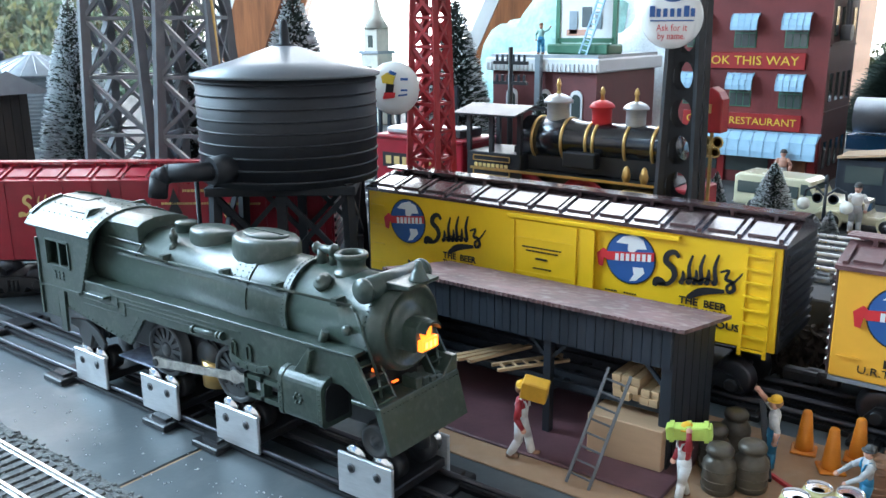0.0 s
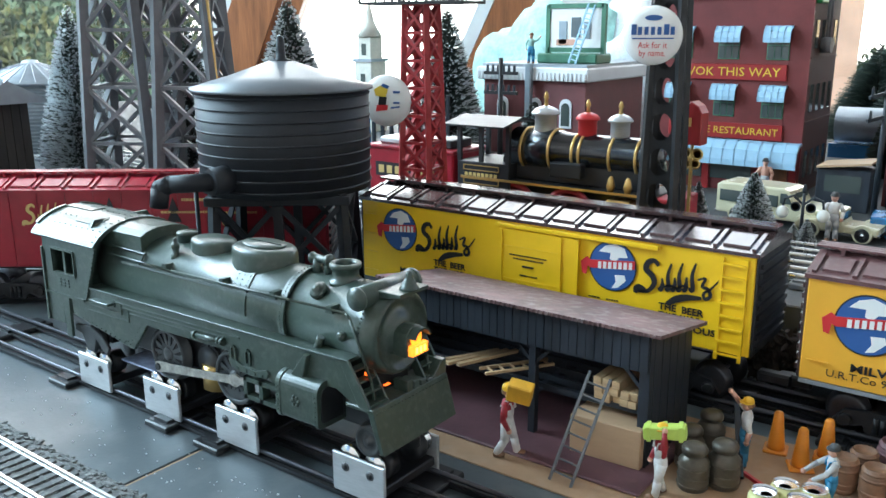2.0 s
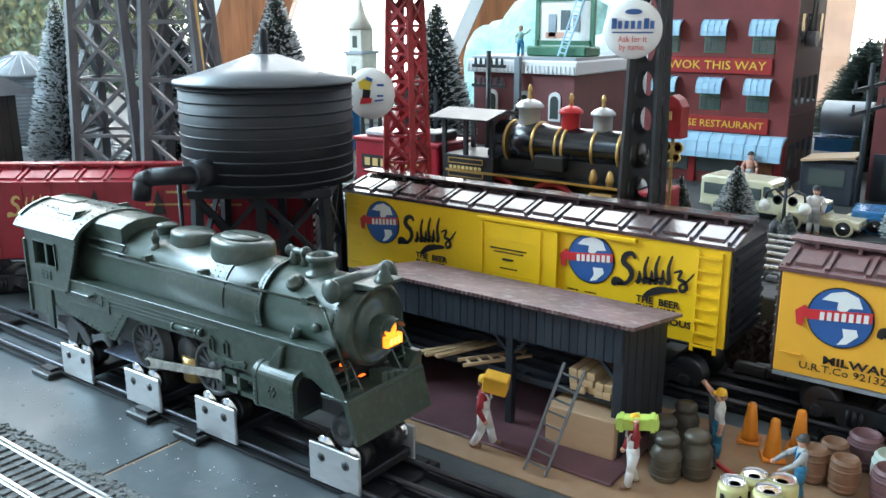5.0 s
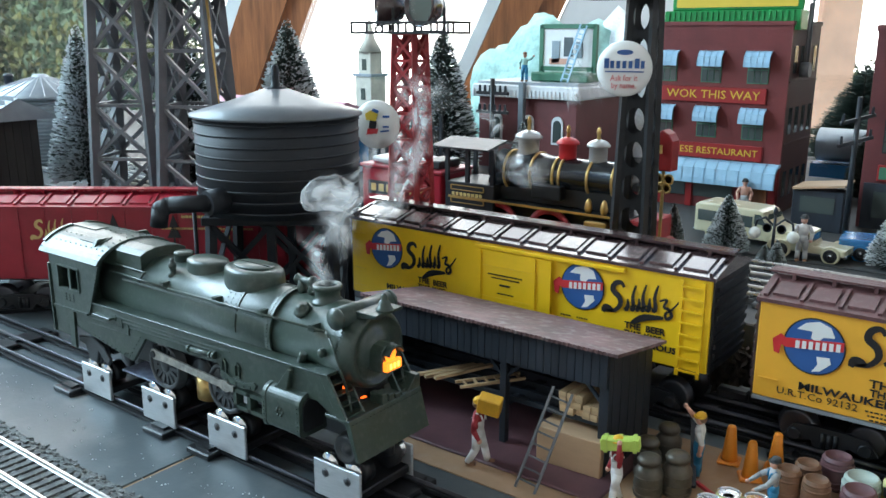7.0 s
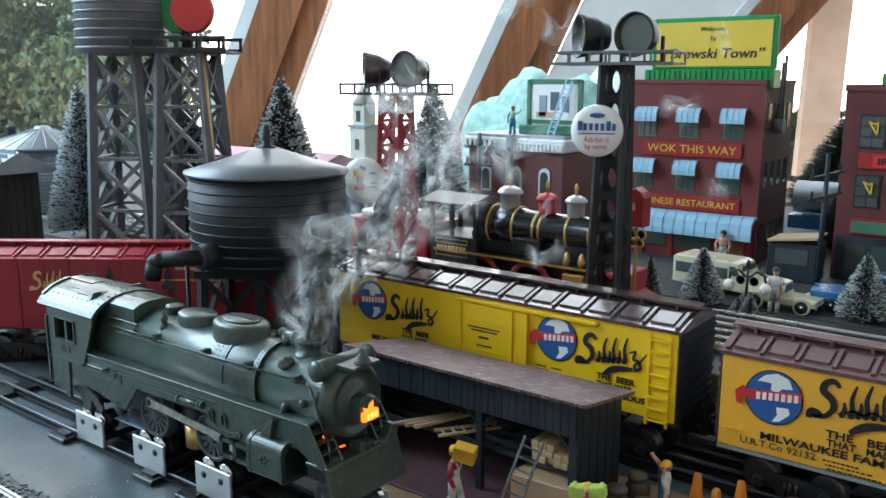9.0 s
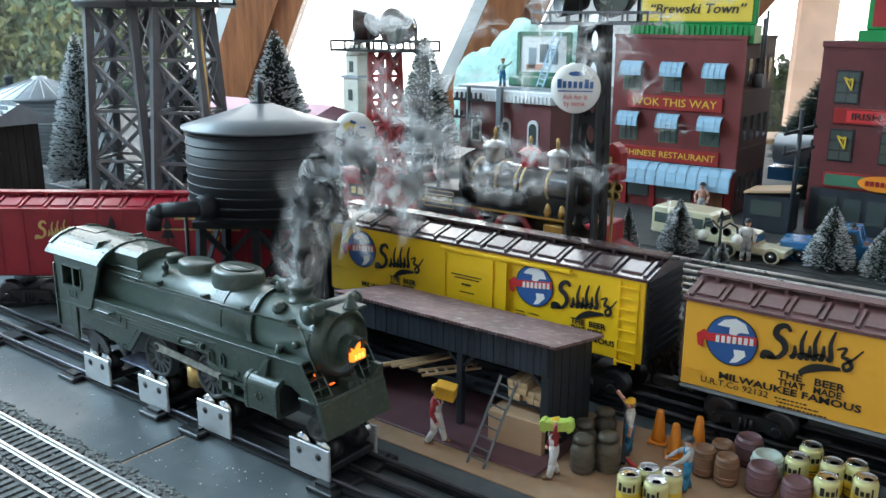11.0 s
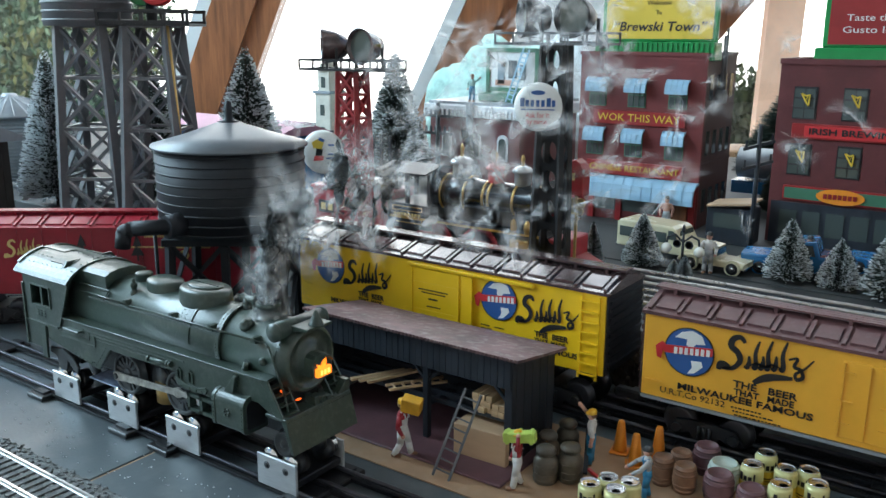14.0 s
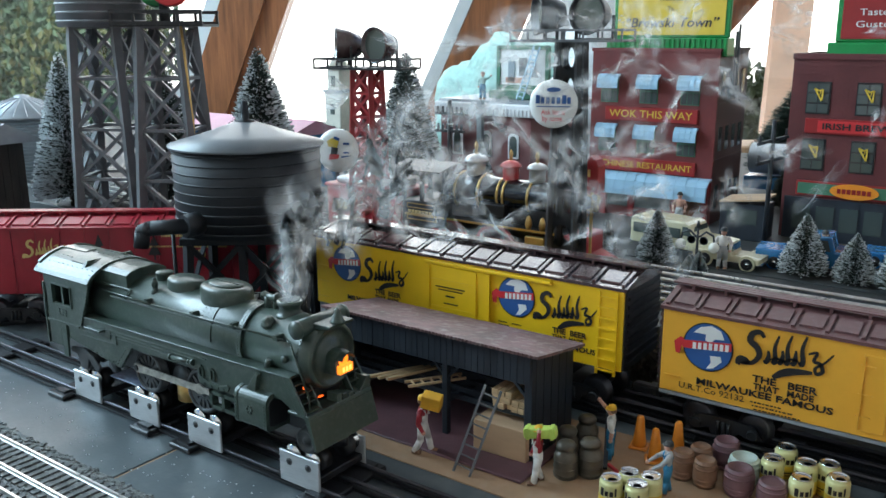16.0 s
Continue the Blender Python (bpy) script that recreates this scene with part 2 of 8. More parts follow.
def tube(bm, p0, p1, r0, r1=None, seg=12, caps=True):
    r1 = r0 if r1 is None else r1
    p0, p1 = Vector(p0), Vector(p1)
    d = (p1 - p0)
    q = d.to_track_quat("Z", "Y")
    rings = []
    for p, r in ((p0, r0), (p1, r1)):
        rings.append([bm.verts.new(p + q @ Vector((r * math.cos(2 * math.pi * i / seg), r * math.sin(2 * math.pi * i / seg), 0))) for i in range(seg)])
    for i in range(seg):
        bm.faces.new((rings[0][i], rings[0][(i + 1) % seg], rings[1][(i + 1) % seg], rings[1][i])).smooth = seg > 6
    if caps:
        if r0 > 1e-6:
            bm.faces.new(rings[0][::-1])
        if r1 > 1e-6:
            bm.faces.new(rings[1])
    return bm


def lathe(bm, prof, at=(0, 0, 0), axis="z", seg=32, sx=1.0, sy=1.0):
    """Turns a profile of (radius, height) round an axis."""
    rings = []
    for r, h in prof:
        ring = []
        for i in range(seg):
            a = 2 * math.pi * i / seg
            u, w = sx * r * math.cos(a), sy * r * math.sin(a)
            p = {"z": (u, w, h), "x": (h, u, w), "y": (u, h, w)}[axis]
            ring.append(bm.verts.new(Vector(at) + Vector(p)))
        rings.append(ring)
    fs = []
    for a, b in zip(rings[:-1], rings[1:]):
        for i in range(seg):
            f = bm.faces.new((a[i], a[(i + 1) % seg], b[(i + 1) % seg], b[i]))
            f.smooth = True
            fs.append(f)
    if prof[0][0] > 1e-7:
        fs.append(bm.faces.new(rings[0][::-1]))
    if prof[-1][0] > 1e-7:
        fs.append(bm.faces.new(rings[-1]))
    bmesh.ops.recalc_face_normals(bm, faces=fs)
    return bm


def bar(bm, p0, p1, w, h):
    """A square bar between two points."""
    p0, p1 = Vector(p0), Vector(p1)
    d = p1 - p0
    q = d.to_track_quat("Z", "Y")
    vs = []
    for p in (p0, p1):
        vs += [bm.verts.new(p + q @ Vector((a * w / 2, b * h / 2, 0))) for a, b in ((-1, -1), (1, -1), (1, 1), (-1, 1))]
    for f in ((3, 2, 1, 0), (4, 5, 6, 7), (0, 1, 5, 4), (1, 2, 6, 5), (2, 3, 7, 6), (3, 0, 4, 7)):
        bm.faces.new([vs[i] for i in f])
    return bm


def bars(bm, pts, w, h):
    for a, b in zip(pts[:-1], pts[1:]):
        bar(bm, a, b, w, h)
    return bm


def pipe(bm, pts, r, seg=10):
    for a, b in zip(pts[:-1], pts[1:]):
        tube(bm, a, b, r, r, seg)
    for p in pts[1:-1]:
        ball(bm, p, r, 8, 6)
    return bm


def ball(bm, at, r, u=12, v=8, sz=1.0):
    lathe(bm, [(max(1e-8, r * math.sin(math.pi * i / v)), -r * sz * math.cos(math.pi * i / v)) for i in range(v + 1)], at, "z", u)
    return bm


def ring(bm, at, r, t, axis="z", seg=32, tseg=8):
    lathe_pts = [(r + t * math.cos(2 * math.pi * i / tseg), t * math.sin(2 * math.pi * i / tseg)) for i in range(tseg + 1)]
    return lathe(bm, lathe_pts, at, axis, seg)


def finish(bm, name):
    me = bpy.data.meshes.new(name)
    bm.to_mesh(me)
    bm.free()
    return me


def part(name, bm, material, parent=None, label="", at=None, smooth=False):
    me = finish(bm, name)
    me.materials.append(material)
    if smooth:
        me.shade_smooth()
    ob = new(name, me)
    if parent:
        ob.parent = parent
    if at is not None:
        ob.matrix_local = at
    if label:
        ob["label"] = label
    return ob


def thing(name, m, label, category, group="", kind=""):
    ob = new(name)
    ob.empty_display_size = 0.01
    ob.matrix_world = m
    return tagged(ob, label, category, group, kind)


def solo(name, bm, material, m, label, category, group="", kind="", smooth=False):
    ob = part(name, bm, material, None, "", None, smooth)
    ob.matrix_world = m
    return tagged(ob, label, category, group, kind)


def lettering(name, words, size, material, parent, at, width=None, shear=0.0, bold=0.0, label=""):
    """Writing as a thin mesh, centred; width: the length of the line in metres."""
    c = bpy.data.curves.new(name, "FONT")
    c.body, c.size, c.align_x, c.align_y, c.extrude, c.resolution_u = words, 1.0, "CENTER", "CENTER", 0.00012 / size, 2
    c.shear, c.offset = shear, bold / size
    tmp = bpy.data.objects.new(name, c)
    me = bpy.data.meshes.new_from_object(tmp)
    bpy.data.objects.remove(tmp)
    me.transform(Matrix.Scale(size, 4))
    if width:
        xs = [v.co.x for v in me.vertices]
        k = width / max(1e-6, max(xs) - min(xs))
        for v in me.vertices:
            v.co.x *= k
    me.materials.clear()
    me.materials.append(material)
    ob = new(name, me)
    ob.parent = parent
    ob.matrix_local = at
    if label:
        ob["label"] = label
    return ob


def facing(x, y, z):
    """A pose for writing on a side that looks to -y."""
    return pose(x, y, z, 90, 0, 0)


# ---- the room and the table ----
def build_room():
    # the layout's table: front board, tan craft board and the raised deck behind
    bm = box(bmnew(), -1.9, -0.3372, -0.35, 0.62, -0.02, 0, 0.0006)
    t = solo("table_top", bm, M_TABLE, Matrix(), "slate grey painted layout table with a tan joint", "table", kind="structure")
    part("board", box(bmnew(), -0.3350, 1.4, -0.35, 0.62, -0.02, 0, 0.0006), M_TABLE, t)
    part("board_joint", box(bmnew(), -0.3372, -0.3350, -0.35, 0.62, -0.02, -0.0008), M_CRATE, t, "tan seam between two boards")
    rng = random.Random(21)
    bm = bmnew()
    for _ in range(150):
        x, y, q = rng.uniform(-0.62, -0.18), rng.uniform(0.185, 0.225), rng.uniform(0.00025, 0.0008)
        lathe(bm, [(q, 0.0), (q * 0.7, q * 0.6), (1e-6, q * 0.8)], (x, y, 0.0), "z", 6, 1.0, rng.uniform(0.5, 1.0))
    solo("crumbs", bm, M_WALLW, Matrix(), "pale specks of grit strewn on the slate grey table", "grit", kind="stuff")
    pad = box(bmnew(), -0.30, 0.30, 0.300, 0.420, 0.0, 0.0012, 0.0004)
    solo("craft_board", pad, M_TAN, Matrix(), "tan craft board lying under the lumber shed", "board", kind="structure")
    bm = box(bmnew(), -1.9, 1.4, 0.512, 1.55, 0, 0.05, 0.001)
    solo("raised_deck", bm, M_TABLE2, Matrix(), "dark raised rear deck of the layout", "platform", kind="structure")
    # street and pavement on the deck
    solo("street", box(bmnew(), -0.5, 0.9, 0.70, 0.85, 0.05, 0.0512), mat("grey_street", (0.05, 0.052, 0.052), 0.7, 0, 0.2, 30, 0.2, 300), Matrix(),
         "grey model street before the shops", "street", kind="structure")
    # room shell
    bm = bmnew()
    box(bm, -2.4, 4.0, -3.5, 4.6, -0.90, -0.85)
    solo("floor", bm, M_WOODROOM, Matrix(), "brown wooden room floor", "floor", kind="structure")
    solo("ceiling", box(bmnew(), -2.4, 4.0, -3.5, 2.3, 2.6, 2.68), M_WALLW, Matrix(), "white room ceiling", "ceiling", kind="structure")
    bm = box(bmnew(), -2.4, 4.0, -3.6, -3.5, -0.9, 2.6)
    solo("wall_south", bm, M_WALLW, Matrix(), "white rear wall of the room", "wall", kind="structure")
    bm = box(bmnew(), 4.0, 4.1, -3.6, 4.6, -0.9, 2.6)
    solo("wall_east", bm, M_WALLW, Matrix(), "white side wall of the room", "wall", kind="structure")


def build_window_wall():
    """The sloping timber window behind the layout, in its own space: u to the right, v up, w away from the room."""
    m = Matrix.Translation((-1.25, 1.72, 0.0)) @ Matrix.Rotation(radians(38), 4, "Z")
    w = thing("window_1", m, "large slanted timber window with bright daylight behind", "window", kind="structure")
    part("window_sill", box(bmnew(), -2.2, 2.6, -0.05, 0.10, -0.9, -0.02, 0.004), M_WOODROOM, w, "brown wooden sill")

    def slant(name, u, wid, s, material, y0, y1, lab=""):
        # a slanted member whose foot is at u and which leans to the right
        h0, h1 = -0.1, 1.5
        bm = prism(bmnew(), [(u + s * h0, h0), (u + wid + s * h0, h0), (u + wid + s * h1, h1), (u + s * h1, h1)], "y", y0, y1)
        return part(name, bm, material, w, lab)
    for u, wid, s in ((-0.650, 0.11, 0.40), (-0.03, 0.10, 0.45), (0.40, 0.11, 0.85)):
        slant("beam", u, wid, s, M_WOODBEAM, -0.02, 0.10, "varnished orange-brown beam")
        slant("beam_side", u + wid, 0.06, s, M_WOODBEAM, -0.004, 0.10)
        slant("window_frame", u - 0.036, 0.034, s, M_FRAME, -0.012, 0.06, "pale painted frame")
    gl = mat("window_glass", (1, 1, 1), 0.02, 0, 0.0)
    gl.node_tree.nodes["Principled BSDF"].inputs["Transmission Weight"].default_value = 1.0
    for a, b in (((-2.2, 0.40), (-0.69, 0.40)), ((-0.48, 0.40), (-0.066, 0.45)), ((0.57, 0.85), (2.6, 0.3))):
        h0, h1 = -0.02, 1.4
        bm = prism(bmnew(), [(a[0] + a[1] * h0, h0), (b[0] + b[1] * h0, h0), (b[0] + b[1] * h1, h1), (a[0] + a[1] * h1, h1)], "y", 0.03, 0.034)
        p = part("pane", bm, gl, w)
        p.visible_shadow = False
    bm = prism(bmnew(), [(0.13, -0.02), (0.365, -0.02), (0.365 + 0.85 * 1.4, 1.4), (0.13 + 0.45 * 1.4, 1.4)], "y", 0.0, 0.02)
    part("panel", bm, M_WALLW, w, "white wall panel between the beams")
    # the curtain's own faint emission imitates daylight coming through the cloth
    part("curtain", prism(bmnew(), [(0.93, 0.0), (1.03, 0.0), (1.06, 1.2), (0.96, 1.2)], "y", 0.05, 0.08), mat("glowing_peach_curtain", (0.62, 0.42, 0.30), 0.8, 0, 0.2, 6, glow=((0.9, 0.6, 0.42), 0.35)), w, "peach curtain with a glow set for light shining through")
    # sky and distance
    glow = bpy.data.materials.new("bright_overcast_sky")
    glow.use_nodes = True
    nt = glow.node_tree
    nt.nodes.remove(nt.nodes["Principled BSDF"])
    em = nt.nodes.new("ShaderNodeEmission")
    em.inputs["Color"].default_value = (1.0, 0.965, 0.90, 1)
    em.inputs["Strength"].default_value = 4.0
    nt.links.new(em.outputs[0], nt.nodes["Material Output"].inputs[0])
    bm = bmnew()
    box(bm, -9, 9, 7.0, 7.05, -3.0, 7.0)
    solo("backdrop", bm, glow, m, "bright white sky outside the window", "sky", kind="structure")
    return w, m


def leaf_cloud(bm, blobs, n, size, rng):
    for _ in range(n):
        c, r = rng.choice(blobs)
        d = Vector((rng.gauss(0, 1), rng.gauss(0, 1), rng.gauss(0, 1))).normalized() * (rng.random() ** 0.35)
        p = Vector(c) + Vector((d.x * r[0], d.y * r[1], d.z * r[2]))
        q = Euler((rng.uniform(0, 6.3), rng.uniform(0, 6.3), rng.uniform(0, 6.3))).to_quaternion()
        s = size * rng.uniform(0.6, 1.4)
        vs = [bm.verts.new(p + q @ Vector(v)) for v in ((-s, 0, 0), (0, -s * 0.45, s * 0.1), (s, 0, 0), (0, s * 0.45, s * 0.1))]
        bm.faces.new(vs)


def build_outside(m):
    rng = random.Random(4)
    for mtl, cnt, off in ((M_LEAF, 70000, 0), (M_LEAF2, 17000, 1)):
        bm = bmnew()
        blobs = []
        for i in range(60):
            u = rng.uniform(-4.8, -1.68)
            top = 0.75 + 0.22 * math.sin(u * 2.1) - max(0, (u + 2.1)) * 0.45
            blobs.append(((u, 3.0 + rng.uniform(-0.3, 0.5) - off * 0.3, rng.uniform(-0.8, top)), (0.36, 0.3, 0.26)))
        leaf_cloud(bm, blobs, cnt, 0.026, rng)
        solo("shrubs", bm, mtl, m, "green garden shrubs outside the window", "shrub", kind="stuff")
    bm = box(bmnew(), -5.5, -1.75, 3.7, 3.75, -1.5, 0.72)
    solo("hedge_backdrop", bm, M_LEAF, m, "dark green distance behind the garden shrubs", "hedge", kind="structure")
    bm = bmnew()
    leaf_cloud(bm, [((1.9 + rng.uniform(-0.9, 1.2), 3.0, rng.uniform(-0.95, -0.08)), (0.3, 0.25, 0.25)) for _ in range(44)], 20000, 0.035, rng)
    solo("shrubs", bm, M_LEAF2, m, "green garden shrubs outside the window", "shrub", kind="stuff")


build_room()
WINDOW, WINDOW_M = build_window_wall()
build_outside(WINDOW_M)


# ---- rolling stock ----
def globe_badge(parent, x, y, z, r):
    """The round badge: blue disc, pale patches and a red ribbon."""
    at = facing(x, y, z)
    part("badge_rim", lathe(bmnew(), [(r * 1.05, -0.0001), (r * 1.05, 0.0001)], seg=40), M_INK, parent, "", at)
    part("badge_disc", lathe(bmnew(), [(r, -0.0001), (r, 0.00025)], seg=40), M_BLUEINK, parent, "blue round badge", at)
    for pts in ([(-0.62, 0.55), (-0.35, 0.82), (0.1, 0.95), (0.5, 0.80), (0.66, 0.45), (0.28, 0.40), (0.10, 0.18), (-0.12, 0.30), (-0.1, 0.55)],
                [(0.12, -0.34), (0.55, -0.30), (0.62, -0.52), (0.28, -0.86), (0.0, -0.93), (0.18, -0.62)]):
        bm = bmnew()
        prism(bm, [(a * r, b * r) for a, b in pts], "z", 0.0, 0.0005)
        part("badge_patch", bm, M_WHITEINK, parent, "white patch", at)
    bm = bmnew()
    prism(bm, [(-0.98 * r, -0.20 * r), (0.98 * r, 0.02 * r), (0.98 * r, 0.36 * r), (-0.98 * r, 0.14 * r)], "z", 0.0, 0.0007)
    prism(bm, [(-1.42 * r, 0.02 * r), (-1.15 * r, 0.26 * r), (-0.98 * r, 0.14 * r), (-0.98 * r, -0.2 * r), (-1.1 * r, -0.12 * r), (-1.16 * r, -0.5 * r), (-1.34 * r, -0.46 * r)], "z", 0.0, 0.0007)
    part("badge_ribbon", bm, M_REDINK, parent, "red ribbon", at)
    bm = bmnew()
    for i in range(7):
        a = (-0.62 + i * 0.225) * r
        prism(bm, [(a, -0.10 * r + 0.11 * a), (a + 0.14 * r, -0.09 * r + 0.11 * a), (a + 0.14 * r, 0.20 * r + 0.11 * a), (a, 0.19 * r + 0.11 * a)], "z", 0.0006, 0.0009)
    part("badge_bars", bm, M_WHITEINK, parent, "", at)


def script_logo(parent, x, y, z, w, material=None):
    """A brand mark in flowing script, drawn as plain strokes."""
    def stroke(pts, wid):
        bm = bmnew()
        n = len(pts)
        fine = []
        for i in range(n - 1):
            p0, p1, p2, p3 = (Vector(pts[max(0, min(n - 1, j))]) for j in (i - 1, i, i + 1, i + 2))
            for k in range(6):
                t = k / 6
                fine.append(0.5 * ((2 * p1) + (p2 - p0) * t + (2 * p0 - 5 * p1 + 4 * p2 - p3) * t * t + (3 * p1 - p0 - 3 * p2 + p3) * t ** 3))
        fine.append(Vector(pts[-1]))
        left, right = [], []
        for i, p in enumerate(fine):
            d = (fine[min(i + 1, len(fine) - 1)] - fine[max(i - 1, 0)]).normalized()
            nrm = Vector((-d.y, d.x))
            u = i / (len(fine) - 1)
            h = wid * (0.35 + 0.65 * math.sin(math.pi * min(1, 0.08 + 0.9 * u))) / 2
            left.append(bm.verts.new((*(p + nrm * h) * w, 0.0004)))
            right.append(bm.verts.new((*(p - nrm * h) * w, 0.0004)))
        for i in range(len(fine) - 1):
            bm.faces.new((left[i], left[i + 1], right[i + 1], right[i]))
        part("brush_stroke", bm, material or M_INK, parent, "flowing brand mark stroke", facing(x, y, z))
    def sweep(pts, wid):
        ca, sa = math.cos(radians(8)), math.sin(radians(8))
        stroke([(x0 * ca - y0 * sa, x0 * sa + y0 * ca - 0.03) for x0, y0 in pts], wid)
    sweep([(-0.19, 0.27), (-0.23, 0.33), (-0.31, 0.31), (-0.34, 0.23), (-0.27, 0.15), (-0.26, 0.06), (-0.34, -0.02), (-0.46, -0.03)], 0.072)
    sweep([(-0.50, -0.05), (-0.47, 0.01), (-0.41, 0.00), (-0.37, -0.03)], 0.085)
    for u, h, bow in ((-0.19, 0.13, 0.020), (-0.11, 0.30, 0.012), (-0.045, 0.14, 0.022), (0.02, 0.31, 0.012), (0.09, 0.15, 0.018), (0.17, 0.31, 0.012)):
        sweep([(u - 0.02, 0.02), (u, -0.005), (u + 0.02, 0.03), (u + 0.012 + bow, h * 0.55), (u + h * 0.26, h)], 0.052)
    for pts, wid in (([(-0.16, 0.02), (-0.08, 0.05), (0.0, 0.02), (0.08, 0.05), (0.16, 0.02)], 0.030), ([(0.25, 0.12), (0.34, 0.14), (0.30, 0.05), (0.36, 0.02), (0.38, -0.06), (0.32, -0.09), (0.31, -0.03), (0.40, 0.03), (0.50, 0.13)], 0.042), ([(-0.13, -0.17), (-0.02, -0.11), (0.10, -0.085), (0.28, -0.085)], 0.085)):
        sweep(pts, wid)


def build_truck(parent, x, y, wheel_r=0.0105):
    """A freight truck with two axles."""
    t = part("truck", box(bmnew(), -0.007, 0.007, -0.018, 0.018, 0.014, 0.021, 0.001), M_BLACK, parent, "black freight truck", pose(x, y, 0))
    for s in (-1, 1):
        bm = bmnew()
        yy = s * 0.0205
        prism(bm, [(-0.026, 0.012), (-0.020, 0.020), (-0.008, 0.0215), (0.008, 0.0215), (0.020, 0.020), (0.026, 0.012), (0.020, 0.010), (0.010, 0.013), (0.007, 0.008), (-0.007, 0.008), (-0.010, 0.013), (-0.020, 0.010)],
              "y", yy - 0.0015, yy + 0.0015)
        for k in (-0.019, 0.019):
            lathe(bm, [(0.0032, yy - 0.0032), (0.004, yy - 0.002), (0.004, yy + 0.002)], (k, 0, 0.0145), "y", 10)
        for k in (-0.0035, 0, 0.0035):
            tube(bm, (k, yy - 0.002, 0.010), (k, yy - 0.002, 0.019), 0.0013, None, 8)
        part("side_frame", bm, M_BLACK, t)
    for k in (-0.019, 0.019):
        bm = bmnew()
        for s in (-1, 1):
            lathe(bm, [(0.003, s * 0.0185), (wheel_r * 0.8, s * 0.0185), (wheel_r, s * 0.0180), (wheel_r, s * 0.0145), (wheel_r * 1.14, s * 0.0140), (wheel_r * 1.14, s * 0.0128), (0.003, s * 0.0128)], (0, 0, 0), "y", 20)
        tube(bm, (0, -0.0185, 0), (0, 0.0185, 0), 0.0015, None, 8)
        part("wheelset", bm, M_RAIL, t, "", pose(k, 0, 0.0175))


def roof_walk(parent, L, W, zr, mtl):
    bm = bmnew()
    for j in (-1, 0, 1):
        box(bm, -L / 2 - 0.003, L / 2 + 0.003, j * 0.0042 - 0.0018, j * 0.0042 + 0.0018, zr + 0.0022, zr + 0.0034)
    n = 12
    for i in range(n):
        x = -L / 2 + (i + 0.5) * L / n
        box(bm, x - 0.001, x + 0.001, -0.006, 0.006, zr - 0.001, zr + 0.0022)
    part("running_board", bm, mtl, parent, "slatted roof walk")


def car_roof(parent, L, W, z, peak, n, mtl):
    """A peaked roof with raised ribs."""
    bm = bmnew()
    h = W / 2
    prism(bm, [(-h - 0.0012, z - 0.001), (-h - 0.0012, z + 0.0012), (-h * 0.9, z + peak * 0.25), (0, z + peak), (h * 0.9, z + peak * 0.25), (h + 0.0012, z + 0.0012), (h + 0.0012, z - 0.001)], "x", -L / 2, L / 2)
    part("roof", bm, mtl, parent, "oxide brown ribbed roof")
    for i in range(n + 1):
        x = -L / 2 + 0.004 + i * (L - 0.008) / n
        for s in (-1, 1):
            part("roof_rib", bar(bmnew(), (x, s * h * 0.96, z + peak * 0.22 + 0.0006), (x, s * 0.0085, z + peak * 0.80 + 0.0010), 0.0022, 0.0018), mtl, parent)
    for i in range(n):
        x = -L / 2 + 0.004 + (i + 0.5) * (L - 0.008) / n
        w = 0.33 * L / n
        for s in (-1, 1):
            a, b = (z + peak * 0.30), (z + peak * 0.75)
            bm = bmnew()
            vs = [bm.verts.new(p) for p in ((x - w, s * h * 0.86, a + 0.0012), (x + w, s * h * 0.86, a + 0.0012), (x + w, s * 0.011, b + 0.0012), (x - w, s * 0.011, b + 0.0012))]
            lo = [bm.verts.new(v.co - Vector((0, 0, 0.0016))) for v in vs]
            fs = [bm.faces.new(vs)] + [bm.faces.new((vs[k], lo[k], lo[(k + 1) % 4], vs[(k + 1) % 4])) for k in range(4)]
            bmesh.ops.recalc_face_normals(bm, faces=fs)
            part("roof_panel", bm, mtl, parent)


def ladder(bm, x, y, z0, z1, w, n, r=0.0006):
    for s in (-1, 1):
        box(bm, x + s * w / 2 - 0.001, x + s * w / 2 + 0.001, y - 0.0012, y, z0, z1)
    for i in range(n):
        z = z0 + (i + 0.5) * (z1 - z0) / n
        box(bm, x - w / 2, x + w / 2, y - 0.0022, y - 0.0010, z - 0.0006, z + 0.0006)


